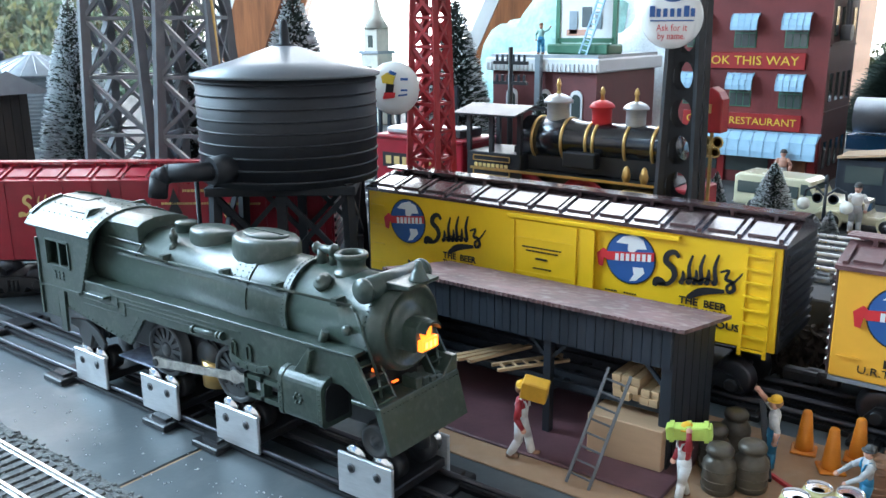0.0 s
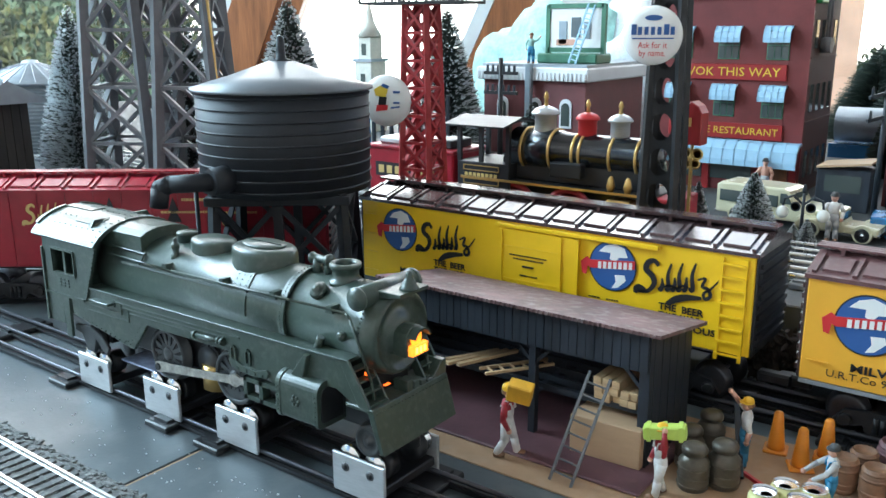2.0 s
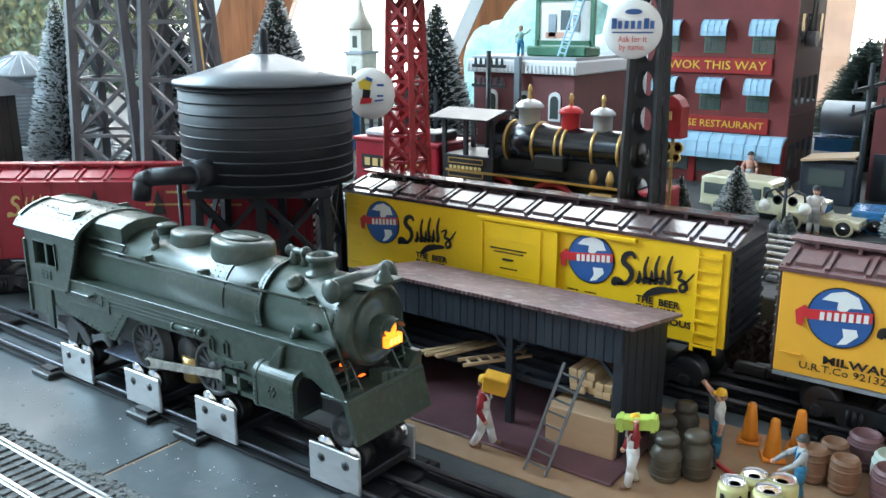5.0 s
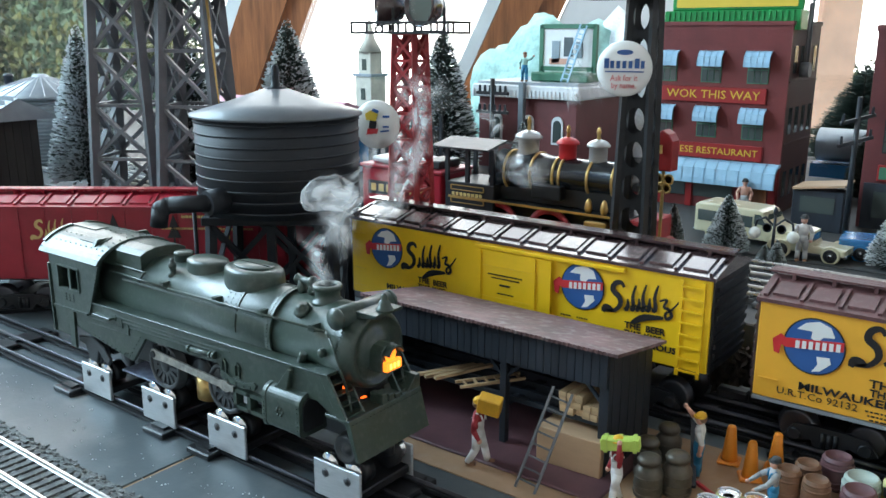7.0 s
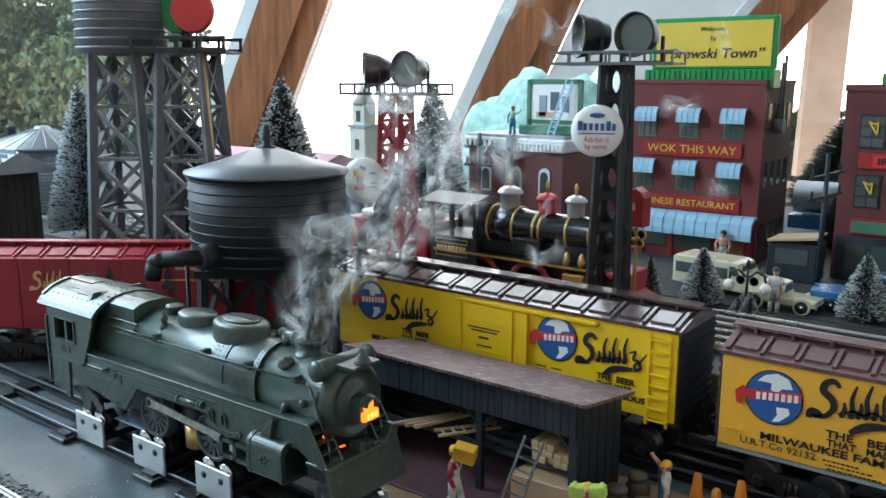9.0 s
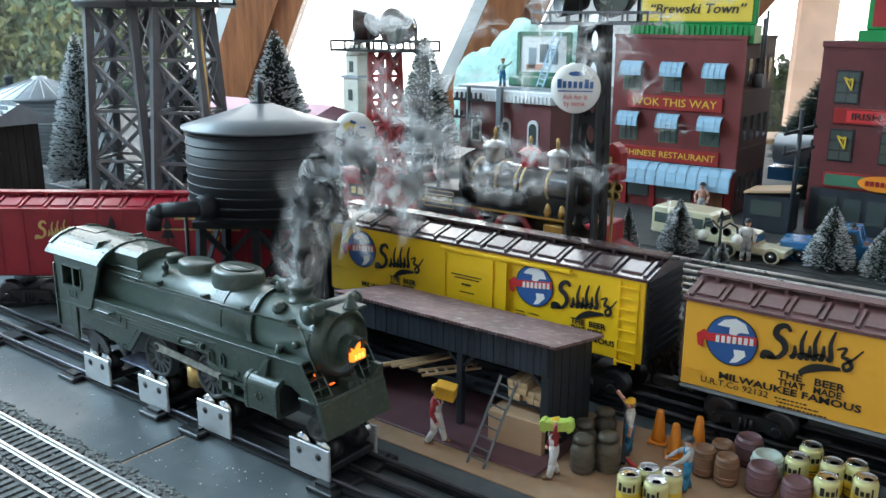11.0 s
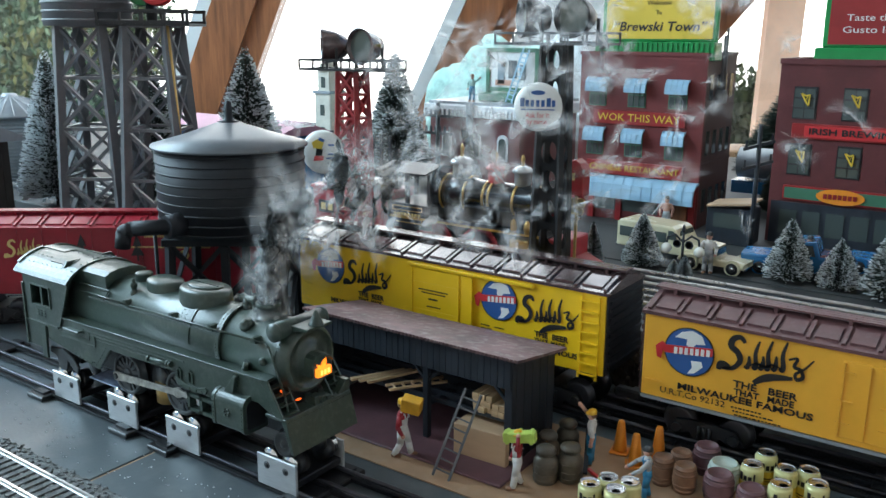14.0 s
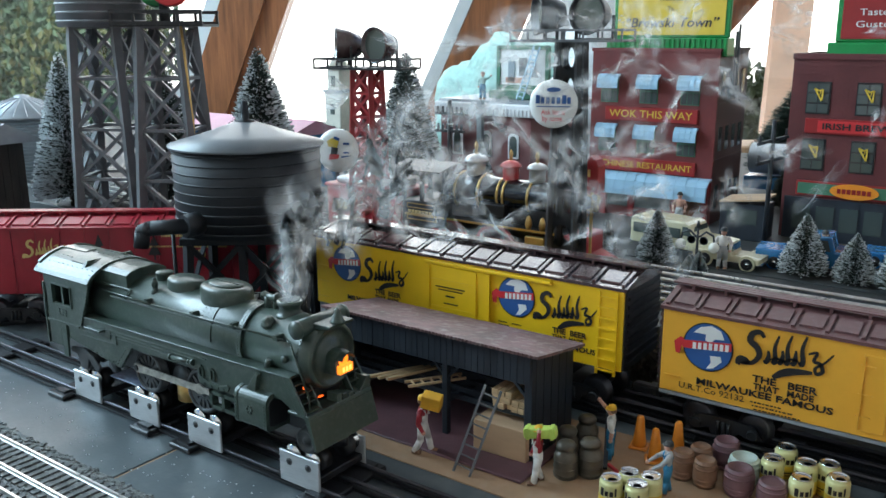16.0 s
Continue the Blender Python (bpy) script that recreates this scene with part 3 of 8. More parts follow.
def build_boxcar(L, W, z0, z1, m, side_mtl, name, label, doors=True):
    c = thing(name, m, label, "boxcar")
    h = W / 2
    part("body", box(bmnew(), -L / 2, L / 2, -h, h, z0, z1, 0.0006), side_mtl, c)
    for s in (-1, 1):
        e = s * L / 2
        mtl = M_BLACK if doors else M_BROWN
        ep = part("end_panel", box(bmnew(), min(e, e + s * 0.0016), max(e, e + s * 0.0016), -h + 0.0008, h - 0.0008, z0, z1 + 0.002, 0.0004), mtl, c, "dark ribbed end")
        for i in range(9):
            zz = z0 + 0.004 + i * (z1 - z0 - 0.006) / 9
            part("end_rib", box(bmnew(), min(e + s * 0.0016, e + s * 0.0032), max(e + s * 0.0016, e + s * 0.0032), -h + 0.003, h - 0.003, zz, zz + 0.0028), mtl, ep)
    car_roof(c, L + 0.004, W, z1, 0.0085, 13, M_BROWN if doors else M_MAROON)
    roof_walk(c, L, W, z1 + 0.0085, M_BROWN if doors else M_MAROON)
    part("underframe", box(bmnew(), -L / 2 + 0.006, L / 2 - 0.006, -0.012, 0.012, z0 - 0.006, z0, 0.001), M_BLACK, c)
    for s in (-1, 1):
        build_truck(c, s * (L / 2 - 0.043), 0)
        part("coupler", box(bmnew(), s * (L / 2 + 0.008) - 0.010, s * (L / 2 + 0.008) + 0.010, -0.004, 0.004, 0.018, 0.025, 0.0015), M_BLACK, c, "black knuckle coupler")
    return c


CAR_Y = 0.458
def build_yellow_car():
    L, W, z0, z1 = 0.288, 0.0605, 0.0414, 0.1008
    c = build_boxcar(L, W, z0, z1, pose(-0.2522 + 0.0005, CAR_Y, 0), M_YEL, "boxcar", "yellow boxcar with black lettering and a brown roof, on the rails")
    y = -W / 2
    # door with its tracks and posts
    d = part("door", box(bmnew(), -0.020, 0.036, y - 0.0022, y, z0 + 0.001, z1 - 0.0055, 0.0005), M_YEL, c, "yellow sliding door")
    bm = bmnew()
    for x in (-0.020, 0.024, 0.036):
        box(bm, x - 0.0012, x + 0.0012, y - 0.0034, y - 0.0020, z0 + 0.001, z1 - 0.006)
    for z in (z0 + 0.02, z0 + 0.042):
        box(bm, -0.019, 0.023, y - 0.0027, y - 0.0020, z, z + 0.0008)
    part("door_rib", bm, M_YEL, d)
    part("latch", box(bmnew(), -0.003, 0.005, y - 0.0034, y - 0.0021, 0.0712, 0.0722), M_INK, d, "small black latch")
    bm = box(bmnew(), -0.024, 0.089, y - 0.0035, y, z1 - 0.0048, z1 - 0.0022, 0.0004)
    part("door_track", bm, M_YEL, c)
    bm = box(bmnew(), -0.024, 0.089, y - 0.0030, y, z0 - 0.001, z0 + 0.0014, 0.0004)
    part("door_track", bm, M_YEL, c)
    bm = bmnew()
    ladder(bm, L / 2 - 0.0117, y, z0 - 0.004, z1 - 0.003, 0.0135, 8)
    part("ladder", bm, M_YEL, c, "yellow ladder of seven rungs")
    bm = bmnew()
    for k in range(4):
        box(bm, -L / 2 + 0.003, -L / 2 + 0.015, y - 0.0016, y - 0.0008, z0 + 0.006 + k * 0.014, z0 + 0.0068 + k * 0.014)
    part("grab_iron", bm, M_YEL, c)
    bm = bmnew()
    for i in range(60):
        for z in (z1 - 0.0012,):
            x = -L / 2 + 0.004 + i * (L - 0.008) / 59
            box(bm, x - 0.0003, x + 0.0003, y - 0.0003, y, z - 0.0003, z + 0.0003)
    part("rivet_line", bm, M_YEL, c)
    yy = y - 0.0006
    for gx, k in ((0.0594, 1), (-0.1076, 1)):
        globe_badge(c, gx, yy, 0.0815, 0.0149)
        script_logo(c, gx + 0.041, yy, 0.0755, 0.052)
        lettering("lettering", "THE  BEER", 0.0058, M_INK, c, facing(gx + 0.044, yy, 0.0622), 0.0272, bold=0.00016)
        lettering("lettering", "THAT  MADE", 0.0050, M_INK, c, facing(gx + 0.043, yy, 0.0572), 0.0248, bold=0.00016)
        lettering("lettering", "MILWAUKEE FAMOUS", 0.0054, M_INK, c, facing(gx + 0.0325, yy, 0.0517), 0.066, bold=0.00016)
    bm = bmnew()
    for k, (x, z, w) in enumerate(((0.001, 0.0785, 0.028), (0.001, 0.0762, 0.022), (0.001, 0.0655, 0.012), (0.048, 0.0600, 0.008), (0.060, 0.0600, 0.008), (0.048, 0.0575, 0.008))):
        x0 = x - w / 2
        rng = random.Random(k)
        while x0 < x + w / 2:
            q = rng.uniform(0.0008, 0.0022)
            box(bm, x0, x0 + q, y - 0.0028 if k < 3 else y - 0.0005, y - 0.0021 if k < 3 else y, z - 0.0004, z + 0.0004)
            x0 += q + 0.0006
    part("small_print", bm, M_INK, c, "lines of tiny black print")["kind"] = "stuff"


def build_orange_car():
    L, W, z0, z1 = 0.262, 0.059, 0.0355, 0.0935
    c = build_boxcar(L, W, z0, z1, pose(-0.081 + L / 2, 0.4316 + W / 2, 0), M_ORG, "refrigerator_car", "orange-yellow refrigerator car with black lettering, on the rails", doors=False)
    y = -W / 2
    yy = y - 0.0006
    gx = -L / 2 + 0.0312
    globe_badge(c, gx, yy, 0.0718, 0.0157)
    script_logo(c, gx + 0.048, yy, 0.0735, 0.058)
    lettering("lettering", "THE   BEER", 0.0064, M_INK, c, facing(gx + 0.049, yy, 0.0574), 0.039, bold=0.00016)
    lettering("lettering", "THAT   MADE", 0.0058, M_INK, c, facing(gx + 0.0488, yy, 0.0522), 0.0365, bold=0.00016)
    lettering("lettering", "MILWAUKEE FAMOUS", 0.0062, M_INK, c, facing(gx + 0.0362, yy, 0.0470), 0.0844, bold=0.00016)
    lettering("lettering", "U.R.T.Co 92132", 0.0058, M_INK, c, facing(gx + 0.004, yy, 0.0417), 0.043)
    bm = bmnew()
    rng = random.Random(7)
    for r in range(3):
        x0 = gx + 0.0295 + r * 0.0012
        while x0 < gx + (0.049 + 0.006 * r):
            q = rng.uniform(0.001, 0.003)
            box(bm, x0, x0 + q, y - 0.0004, y, 0.0440 - r * 0.0024 - 0.003, 0.0448 - r * 0.0024 - 0.003)
            x0 += q + 0.0008
    part("small_print", bm, M_INK, c, "lines of tiny black print")["kind"] = "stuff"
    d = part("door", box(bmnew(), -0.008, 0.022, y - 0.0012, y, z0 + 0.004, z1 - 0.006, 0.0004), M_ORG, c, "hinged insulated door")
    bm = bmnew()
    for x in (-0.0075, 0.0065, 0.0205):
        box(bm, x - 0.0007, x + 0.0007, y - 0.0022, y - 0.0010, z0 + 0.005, z1 - 0.007)
    for z in (0.048, 0.062, 0.08):
        box(bm, -0.009, -0.001, y - 0.0022, y - 0.001, z, z + 0.001)
        box(bm, 0.014, 0.023, y - 0.0022, y - 0.001, z, z + 0.001)
    part("hinge", bm, M_ORG, d)
    part("grab_iron", box(bmnew(), -L / 2 + 0.003, -L / 2 + 0.014, y - 0.0016, y - 0.0006, 0.047, 0.0477), M_ORG, c)
    part("sill_strip", box(bmnew(), -L / 2, L / 2, y - 0.0004, y + 0.002, z0 - 0.0024, z0 - 0.0003), M_TIN, c, "pale sill strip")


def build_red_car():
    L, W, z0, z1 = 0.30, 0.059, 0.0375, 0.099
    m = pose(-0.585, 0.375, 0, 0, 0, 37)
    c = build_boxcar(L, W, z0, z1, m, M_RED, "boxcar", "crimson boxcar with gold lettering, on the curved rails")
    y = -W / 2
    for o in c.children:
        if o.name.split(".")[0] in ("roof", "roof_rib", "roof_panel", "running_board", "end_panel"):
            o.data.materials[0] = M_RED
            o["label"] = "crimson " + o.name.split(".")[0].replace("_", " ")
    bm = bmnew()
    for i in range(14):
        x = -L / 2 + 0.006 + i * (L - 0.012) / 13
        box(bm, x - 0.0005, x + 0.0005, y - 0.0008, y, z0, z1)
    part("side_rib", bm, M_RED, c)
    script_logo(c, -0.070, y - 0.0012, 0.078, 0.040, M_GOLDINK)
    bm = bmnew()
    rng = random.Random(5)
    for x, z, w, h in ((-0.034, 0.063, 0.018, 0.003), (-0.05, 0.056, 0.04, 0.002), (0.048, 0.092, 0.022, 0.002), (0.045, 0.082, 0.05, 0.0016), (0.08, 0.0815, 0.03, 0.0016), (-0.055, 0.05, 0.012, 0.0014), (-0.055, 0.0475, 0.012, 0.0014)):
        x0 = x - w / 2
        while x0 < x + w / 2:
            q = rng.uniform(0.0007, 0.0024)
            box(bm, x0, x0 + q, y - 0.0014, y - 0.0008, z - h / 2, z + h / 2)
            x0 += q + 0.0006
    part("small_print", bm, M_GOLDINK, c, "lines of small gold print")["kind"] = "stuff"
    for x in (0.072,):
        bm = lathe(bmnew(), [(0.0028, 0.0), (0.0028, 0.0004), (0.0046, 0.0004), (0.0046, 0.0)], seg=16)
        part("seal", bm, M_GOLDINK, c, "round gold seal", facing(x, y - 0.0012, 0.0745))
    for x in (-0.02, 0.03):
        bm = bmnew()
        prism(bm, [(x, 0.094), (x + 0.004, 0.083), (x + 0.0015, 0.083), (x + 0.006, 0.074), (x + 0.0007, 0.074), (x + 0.0007, 0.069), (x - 0.0007, 0.069), (x - 0.0007, 0.074), (x - 0.006, 0.074), (x - 0.0015, 0.083), (x - 0.004, 0.083)], "y", y - 0.0014, y - 0.0009)
        part("tree_mark", bm, M_INK, c, "dark tree emblem")


# ---- track ----
def rails(parent, pts, offsets, h, w, top_mtl, body_mtl):
    for o in offsets:
        bm, bt = bmnew(), bmnew()
        line = []
        for i, p in enumerate(pts):
            d = (Vector(pts[min(i + 1, len(pts) - 1)]) - Vector(pts[max(i - 1, 0)])).normalized()
            n = Vector((-d.y, d.x, 0))
            line.append(Vector(p) + n * o)
        for a, b in zip(line[:-1], line[1:]):
            a, b = a + (a - b).normalized() * 0.0002, b
            bar(bm, a + Vector((0, 0, h * 0.10)), b + Vector((0, 0, h * 0.10)), h * 0.2, w * 2.6)
            bar(bm, a + Vector((0, 0, h * 0.4)), b + Vector((0, 0, h * 0.4)), h * 0.7, w * 0.5)
            for s in (0,):
                tube(bt, a + Vector((0, 0, h - w * 0.55)), b + Vector((0, 0, h - w * 0.55)), w * 0.62, None, 8)
        r = part("rail", bm, body_mtl, parent, "dark rail web")
        part("rail_head", bt, top_mtl, r, "worn shiny rail head")


def ties(parent, places, length, w, h, mtl):
    for x, y, a in places:
        bm = box(bmnew(), -w / 2, w / 2, -length / 2, length / 2, 0, h, h * 0.2)
        for s in (-1, 0, 1):
            box(bm, -w * 0.3, w * 0.3, s * length * 0.385 - 0.003, s * length * 0.385 + 0.003, h, h + 0.0016)
        part("tie", bm, mtl, parent, "", pose(x, y, 0, 0, 0, a))


TRACK_Y = 0.2555
def build_tracks():
    t = thing("loco_track", pose(0, 0, 0), "black three-rail tubular track with pressed ties", "track", kind="structure")
    ys = [(-1.3, TRACK_Y, 0), (0.5, TRACK_Y, 0)]
    rails(t, ys, (-0.0185, 0, 0.0185), 0.0075, 0.0023, M_RAIL, M_BLACK)
    ties(t, [(x, TRACK_Y, 0) for x in (-0.985, -0.80, -0.600, -0.480, -0.376, -0.332, -0.212, -0.10, 0.03)], 0.060, 0.021, 0.004, M_BLACK)
    t = thing("siding_track", pose(0, 0, 0), "black three-rail track under the parked boxcars", "track", kind="structure")
    pts = [(0.6, CAR_Y + 0.003, 0)] + [(x, CAR_Y, 0) for x in (0.1, -0.42)]
    for i in range(1, 13):
        a = radians(i * 4.5)
        pts.append((-0.42 - 0.32 * math.sin(a), CAR_Y - 0.32 * (1 - math.cos(a)), 0))
    pts.append((pts[-1][0] - 0.5 * math.cos(a), pts[-1][1] - 0.5 * math.sin(a), 0))
    rails(t, pts, (-0.0185, 0, 0.0185), 0.0085, 0.0030, M_RAIL, M_BLACK)
    ties(t, [(x, CAR_Y, 0) for x in (-0.40, -0.30, -0.20, -0.12, -0.06, 0.0, 0.07, 0.15, 0.24)], 0.062, 0.016, 0.004, M_BLACK)
    # small two-rail track with ballast at the table's front
    t = thing("small_track", pose(-0.33, 0.1530, 0, 0, 0, 0), "silver two-rail track on grey ballast", "track", kind="structure")
    bm = bmnew()
    prism(bm, [(-0.026, 0), (-0.019, 0.002), (0.019, 0.002), (0.026, 0)], "x", -0.9, 0.9)
    part("ballast_bed", bm, M_BALLAST, t, "grey ballast bed")
    rng = random.Random(3)
    bm = bmnew()
    for _ in range(2600):
        x, y = rng.uniform(-0.35, 0.25), rng.uniform(-0.027, 0.027)
        s = rng.uniform(0.0004, 0.0011)
        z = 0.002 if abs(y) < 0.019 else 0.002 * (0.026 - abs(y)) / 0.007
        box(bm, x - s, x + s, y - s, y + s, z - 0.0004, z + s)
    st = part("ballast_stones", bm, M_BALLAST, t, "loose grey grit")
    st["kind"] = "stuff"
    for i in range(120):
        bm = box(bmnew(), -0.0021, 0.0021, -0.0165, 0.0165, 0.0015, 0.0034)
        part("tie", bm, M_TIE, t, "", pose(-0.45 + i * 0.0072, 0, 0))
    for s in (-1, 1):
        bm = bmnew()
        box(bm, -0.9, 0.9, s * 0.0102 - 0.0008, s * 0.0102 + 0.0008, 0.003, 0.0062)
        box(bm, -0.9, 0.9, s * 0.0102 - 0.0014, s * 0.0102 + 0.0014, 0.0034, 0.0038)
        part("rail", bm, M_SILVER, t, "silver rail")
    # second small track, nearer to the table's edge
    t = thing("small_track", pose(-0.33, 0.1165, 0, 0, 0, 0), "silver two-rail track on grey ballast", "track", kind="structure")
    bm = bmnew()
    prism(bm, [(-0.024, 0), (-0.018, 0.0018), (0.018, 0.0018), (0.024, 0)], "x", -0.9, 0.9)
    part("ballast_bed", bm, M_BALLAST, t, "grey ballast bed")
    for i in range(90):
        part("tie", box(bmnew(), -0.0021, 0.0021, -0.0165, 0.0165, 0.0015, 0.0034), M_TIE, t, "", pose(-0.25 + i * 0.0072, 0, 0))
    for s in (-1, 1):
        bm = bmnew()
        box(bm, -0.9, 0.9, s * 0.0102 - 0.0008, s * 0.0102 + 0.0008, 0.003, 0.0062)
        part("rail", bm, M_SILVER, t, "silver rail")
    # elevated rear tracks
    for k, yy in enumerate((0.578, 0.635)):
        t = thing("rear_track", pose(0, yy, 0.05), "grey three-rail track on the raised deck", "track", kind="structure")
        rails(t, [(-1.4, 0, 0), (0.9, 0, 0)], (-0.0185, 0, 0.0185), 0.0085, 0.003, M_SILVER, M_TRESTLE)
        ties(t, [(-0.5 + i * 0.055, 0, 0) for i in range(22)], 0.06, 0.012, 0.004, M_TRESTLE)


build_tracks()
build_yellow_car()
build_orange_car()
build_red_car()


# ---- the green locomotive on its roller stands ----
LOCO = pose(-0.33, 0.2555, 0, 0, 0, 0)


def rivets(bm, pts, r=0.0006):
    for p, n in pts:
        p, n = Vector(p), Vector(n)
        tube(bm, p - n * 0.0003, p + n * 0.0006, r, r * 0.5, 6)


def rivet_row(parent, pts, r=0.0006):
    ob = part("rivets", bmnew_rivets(pts, r), M_GREEN, parent)
    ob["kind"] = "stuff"
    return ob


def bmnew_rivets(pts, r):
    bm = bmnew()
    rivets(bm, pts, r)
    return bm


def spoked_wheel(name, parent, r, x, y, z, n, side):
    """A driver: rim, webbed spokes with slots, hub and counterweight; turns about its axle."""
    w = part(name, ring_tyre(r, side), M_WHEEL, parent, "dark cast driving wheel with slotted web", pose(x, y, z))
    bm = bmnew()
    for i in range(n):
        a = 2 * math.pi * i / n
        bar(bm, (r * 0.18 * math.cos(a), side * 0.0013, r * 0.18 * math.sin(a)), (r * 0.84 * math.cos(a), side * 0.0013, r * 0.84 * math.sin(a)), 0.0016, 0.0024)
    part("spokes", bm, M_WHEEL, w)
    part("wheel_web", lathe(bmnew(), [(1e-6, 0.0006), (r * 0.83, 0.0006), (r * 0.83, -0.0010), (1e-6, -0.0010)], seg=24, axis="y"), M_WHEEL, w)
    bm = lathe(bmnew(), [(1e-6, side * 0.0034), (r * 0.18, side * 0.0032), (r * 0.28, side * 0.0022), (r * 0.30, -side * 0.001)], seg=20, axis="y")
    part("hub", bm, M_WHEEL, w, "steel hub")
    pts = [(r * 0.80 * math.cos(a), r * 0.80 * math.sin(a)) for a in [math.pi * (1.2 + 0.6 * k / 8) for k in range(9)]]
    part("counterweight", prism(bmnew(), pts, "y", *sorted((side * 0.0006, side * 0.0022))), M_WHEEL, w)
    return w


def ring_tyre(r, side=1):
    """A tyre with its flange on the inner side."""
    prof = [(r * 0.82, -0.0025), (r * 0.82, 0.0025), (r * 0.87, 0.0030), (r * 0.96, 0.0030), (r, 0.0022), (r, -0.0012), (r * 1.08, -0.0018), (r * 1.08, -0.0028), (r * 0.82, -0.0028), (r * 0.82, -0.0025)]
    return lathe(bmnew(), [(a, b * side) for a, b in prof], seg=36, axis="y")


def arc_plate(x0, x1, a0, a1, r0, r1, zc, n=14):
    """A curved plate on a drum that lies along x."""
    bm = bmnew()
    prof = [(r * math.cos(a), zc + r * math.sin(a)) for r, aa in ((r1, [a0 + (a1 - a0) * i / n for i in range(n + 1)]), (r0, [a1 + (a0 - a1) * i / n for i in range(n + 1)])) for a in aa]
    return prism(bm, prof, "x", x0, x1)


DRIVERS, RODS, SMALL_WHEELS = [], [], []
AXLES, AXLE_Z, CRANK = (-0.0425, 0.0145), 0.0438, 0.0092


def build_loco():
    c = thing("steam_locomotive", LOCO, "dark green die-cast toy steam locomotive with lit amber headlight", "locomotive")
    zc, R = 0.0845, 0.0215
    # boiler and smokebox, the smokebox a little slimmer
    part("boiler", lathe(bmnew(), [(R, -0.102), (R, 0.0560), (R - 0.0002, 0.0566)], (0, 0, zc), "x", 64), M_GREEN, c)
    part("smokebox", lathe(bmnew(), [(R * 0.965, 0.0540), (R * 0.965, 0.1030), (R * 0.985, 0.1038), (R * 0.985, 0.1075), (R * 0.965, 0.1085), (R * 0.94, 0.1122), (R * 0.88, 0.1140), (R * 0.80, 0.1142), (R * 0.78, 0.1122), (R * 0.50, 0.1118), (R * 0.46, 0.1135), (R * 0.2, 0.1145), (1e-6, 0.1147)], (0, 0, zc), "x", 64), M_GREEN, c, "round smokebox with a stepped front")
    # rivet strip at the boiler's front and the plates on its flank
    strip = part("boiler_band", arc_plate(0.0530, 0.0572, math.radians(-18), math.radians(198), R - 0.0006, R + 0.0009, zc, 40), M_GREEN, c, "raised riveted boiler strip")
    rivet_row(strip, [((0.0551, math.cos(a) * (R + 0.0008), zc + math.sin(a) * (R + 0.0008)), (0, math.cos(a), math.sin(a))) for a in [math.radians(-14 + 208 * i / 40) for i in range(41)]], 0.0006)
    rivet_row(c, [((0.1052, math.cos(a) * (R * 0.985 + 0.0001), zc + math.sin(a) * (R * 0.985 + 0.0001)), (0, math.cos(a), math.sin(a))) for a in [math.radians(-20 + 220 * i / 36) for i in range(37)]], 0.0005)
    rivet_row(c, [((0.1137, math.cos(a) * R * 0.84, zc + math.sin(a) * R * 0.84), (1, 0, 0)) for a in [math.radians(15 * i) for i in range(24)]], 0.0005)
    for s in (-1, 1):
        def ang(d):
            return math.radians(180 - d if s < 0 else d)
        a0, a1 = sorted((ang(22), ang(58)))
        fl = part("flank_plate", arc_plate(0.0170, 0.0292, a0, a1, R - 0.0004, R + 0.0006, zc), M_GREEN, c, "riveted plate on the boiler flank")
        rivet_row(fl, [((x, math.cos(ang(d)) * (R + 0.0005), zc + math.sin(ang(d)) * (R + 0.0005)), (0, math.cos(ang(d)), math.sin(ang(d)))) for d in (26, 33, 40, 47, 54) for x in (0.0188, 0.0230, 0.0274)], 0.00055)
        a0, a1 = sorted((ang(20), ang(23.5)))
        part("jacket_seam", arc_plate(-0.078, 0.0530, a0, a1, R - 0.0004, R + 0.0008, zc, 4), M_GREEN, c, "long jacket seam")
        part("jacket_seam", arc_plate(0.0284, 0.0292, *sorted((ang(-8), ang(60))), R - 0.0004, R + 0.0007, zc, 14), M_GREEN, c)
    # stack, domes, whistle, generator
    part("smokestack", lathe(bmnew(), [(0.0094, 0.1030), (0.0080, 0.1046), (0.0066, 0.1056), (0.0064, 0.1096), (0.0076, 0.1104), (0.0079, 0.1112), (0.0079, 0.1124), (0.0074, 0.1130), (0.0054, 0.1130), (0.0050, 0.1115), (0.0048, 0.1055), (1e-6, 0.1050)], (0.0790, 0, 0), "z", 40), M_GREEN, c, "short flared green smokestack")
    d = part("steam_dome", lathe(bmnew(), [(0.0212, 0.0940), (0.0206, 0.1040), (0.0204, 0.1095), (0.0198, 0.1116), (0.0184, 0.1128), (0.0150, 0.1133), (1e-6, 0.1137)], (0.0215, 0, 0), "z", 48, 1.0, 0.68), M_GREEN, c, "large oval green dome")
    part("dome_lid", lathe(bmnew(), [(0.0142, 0.1128), (0.0140, 0.1142), (0.0134, 0.1146), (1e-6, 0.1149)], (0.0215, 0, 0), "z", 40, 1.0, 0.62), M_GREEN, d, "raised oval lid")
    part("lid_seam", box(bmnew(), 0.0090, 0.0340, -0.0003, 0.0003, 0.1145, 0.1152), M_GREEN, d)
    part("sand_dome", lathe(bmnew(), [(0.0158, 0.0980), (0.0152, 0.1035), (0.0151, 0.1085), (0.0145, 0.1103), (0.0128, 0.1112), (1e-6, 0.1117)], (-0.0195, 0, 0), "z", 40, 1.0, 0.70), M_GREEN, c, "low green sand dome")
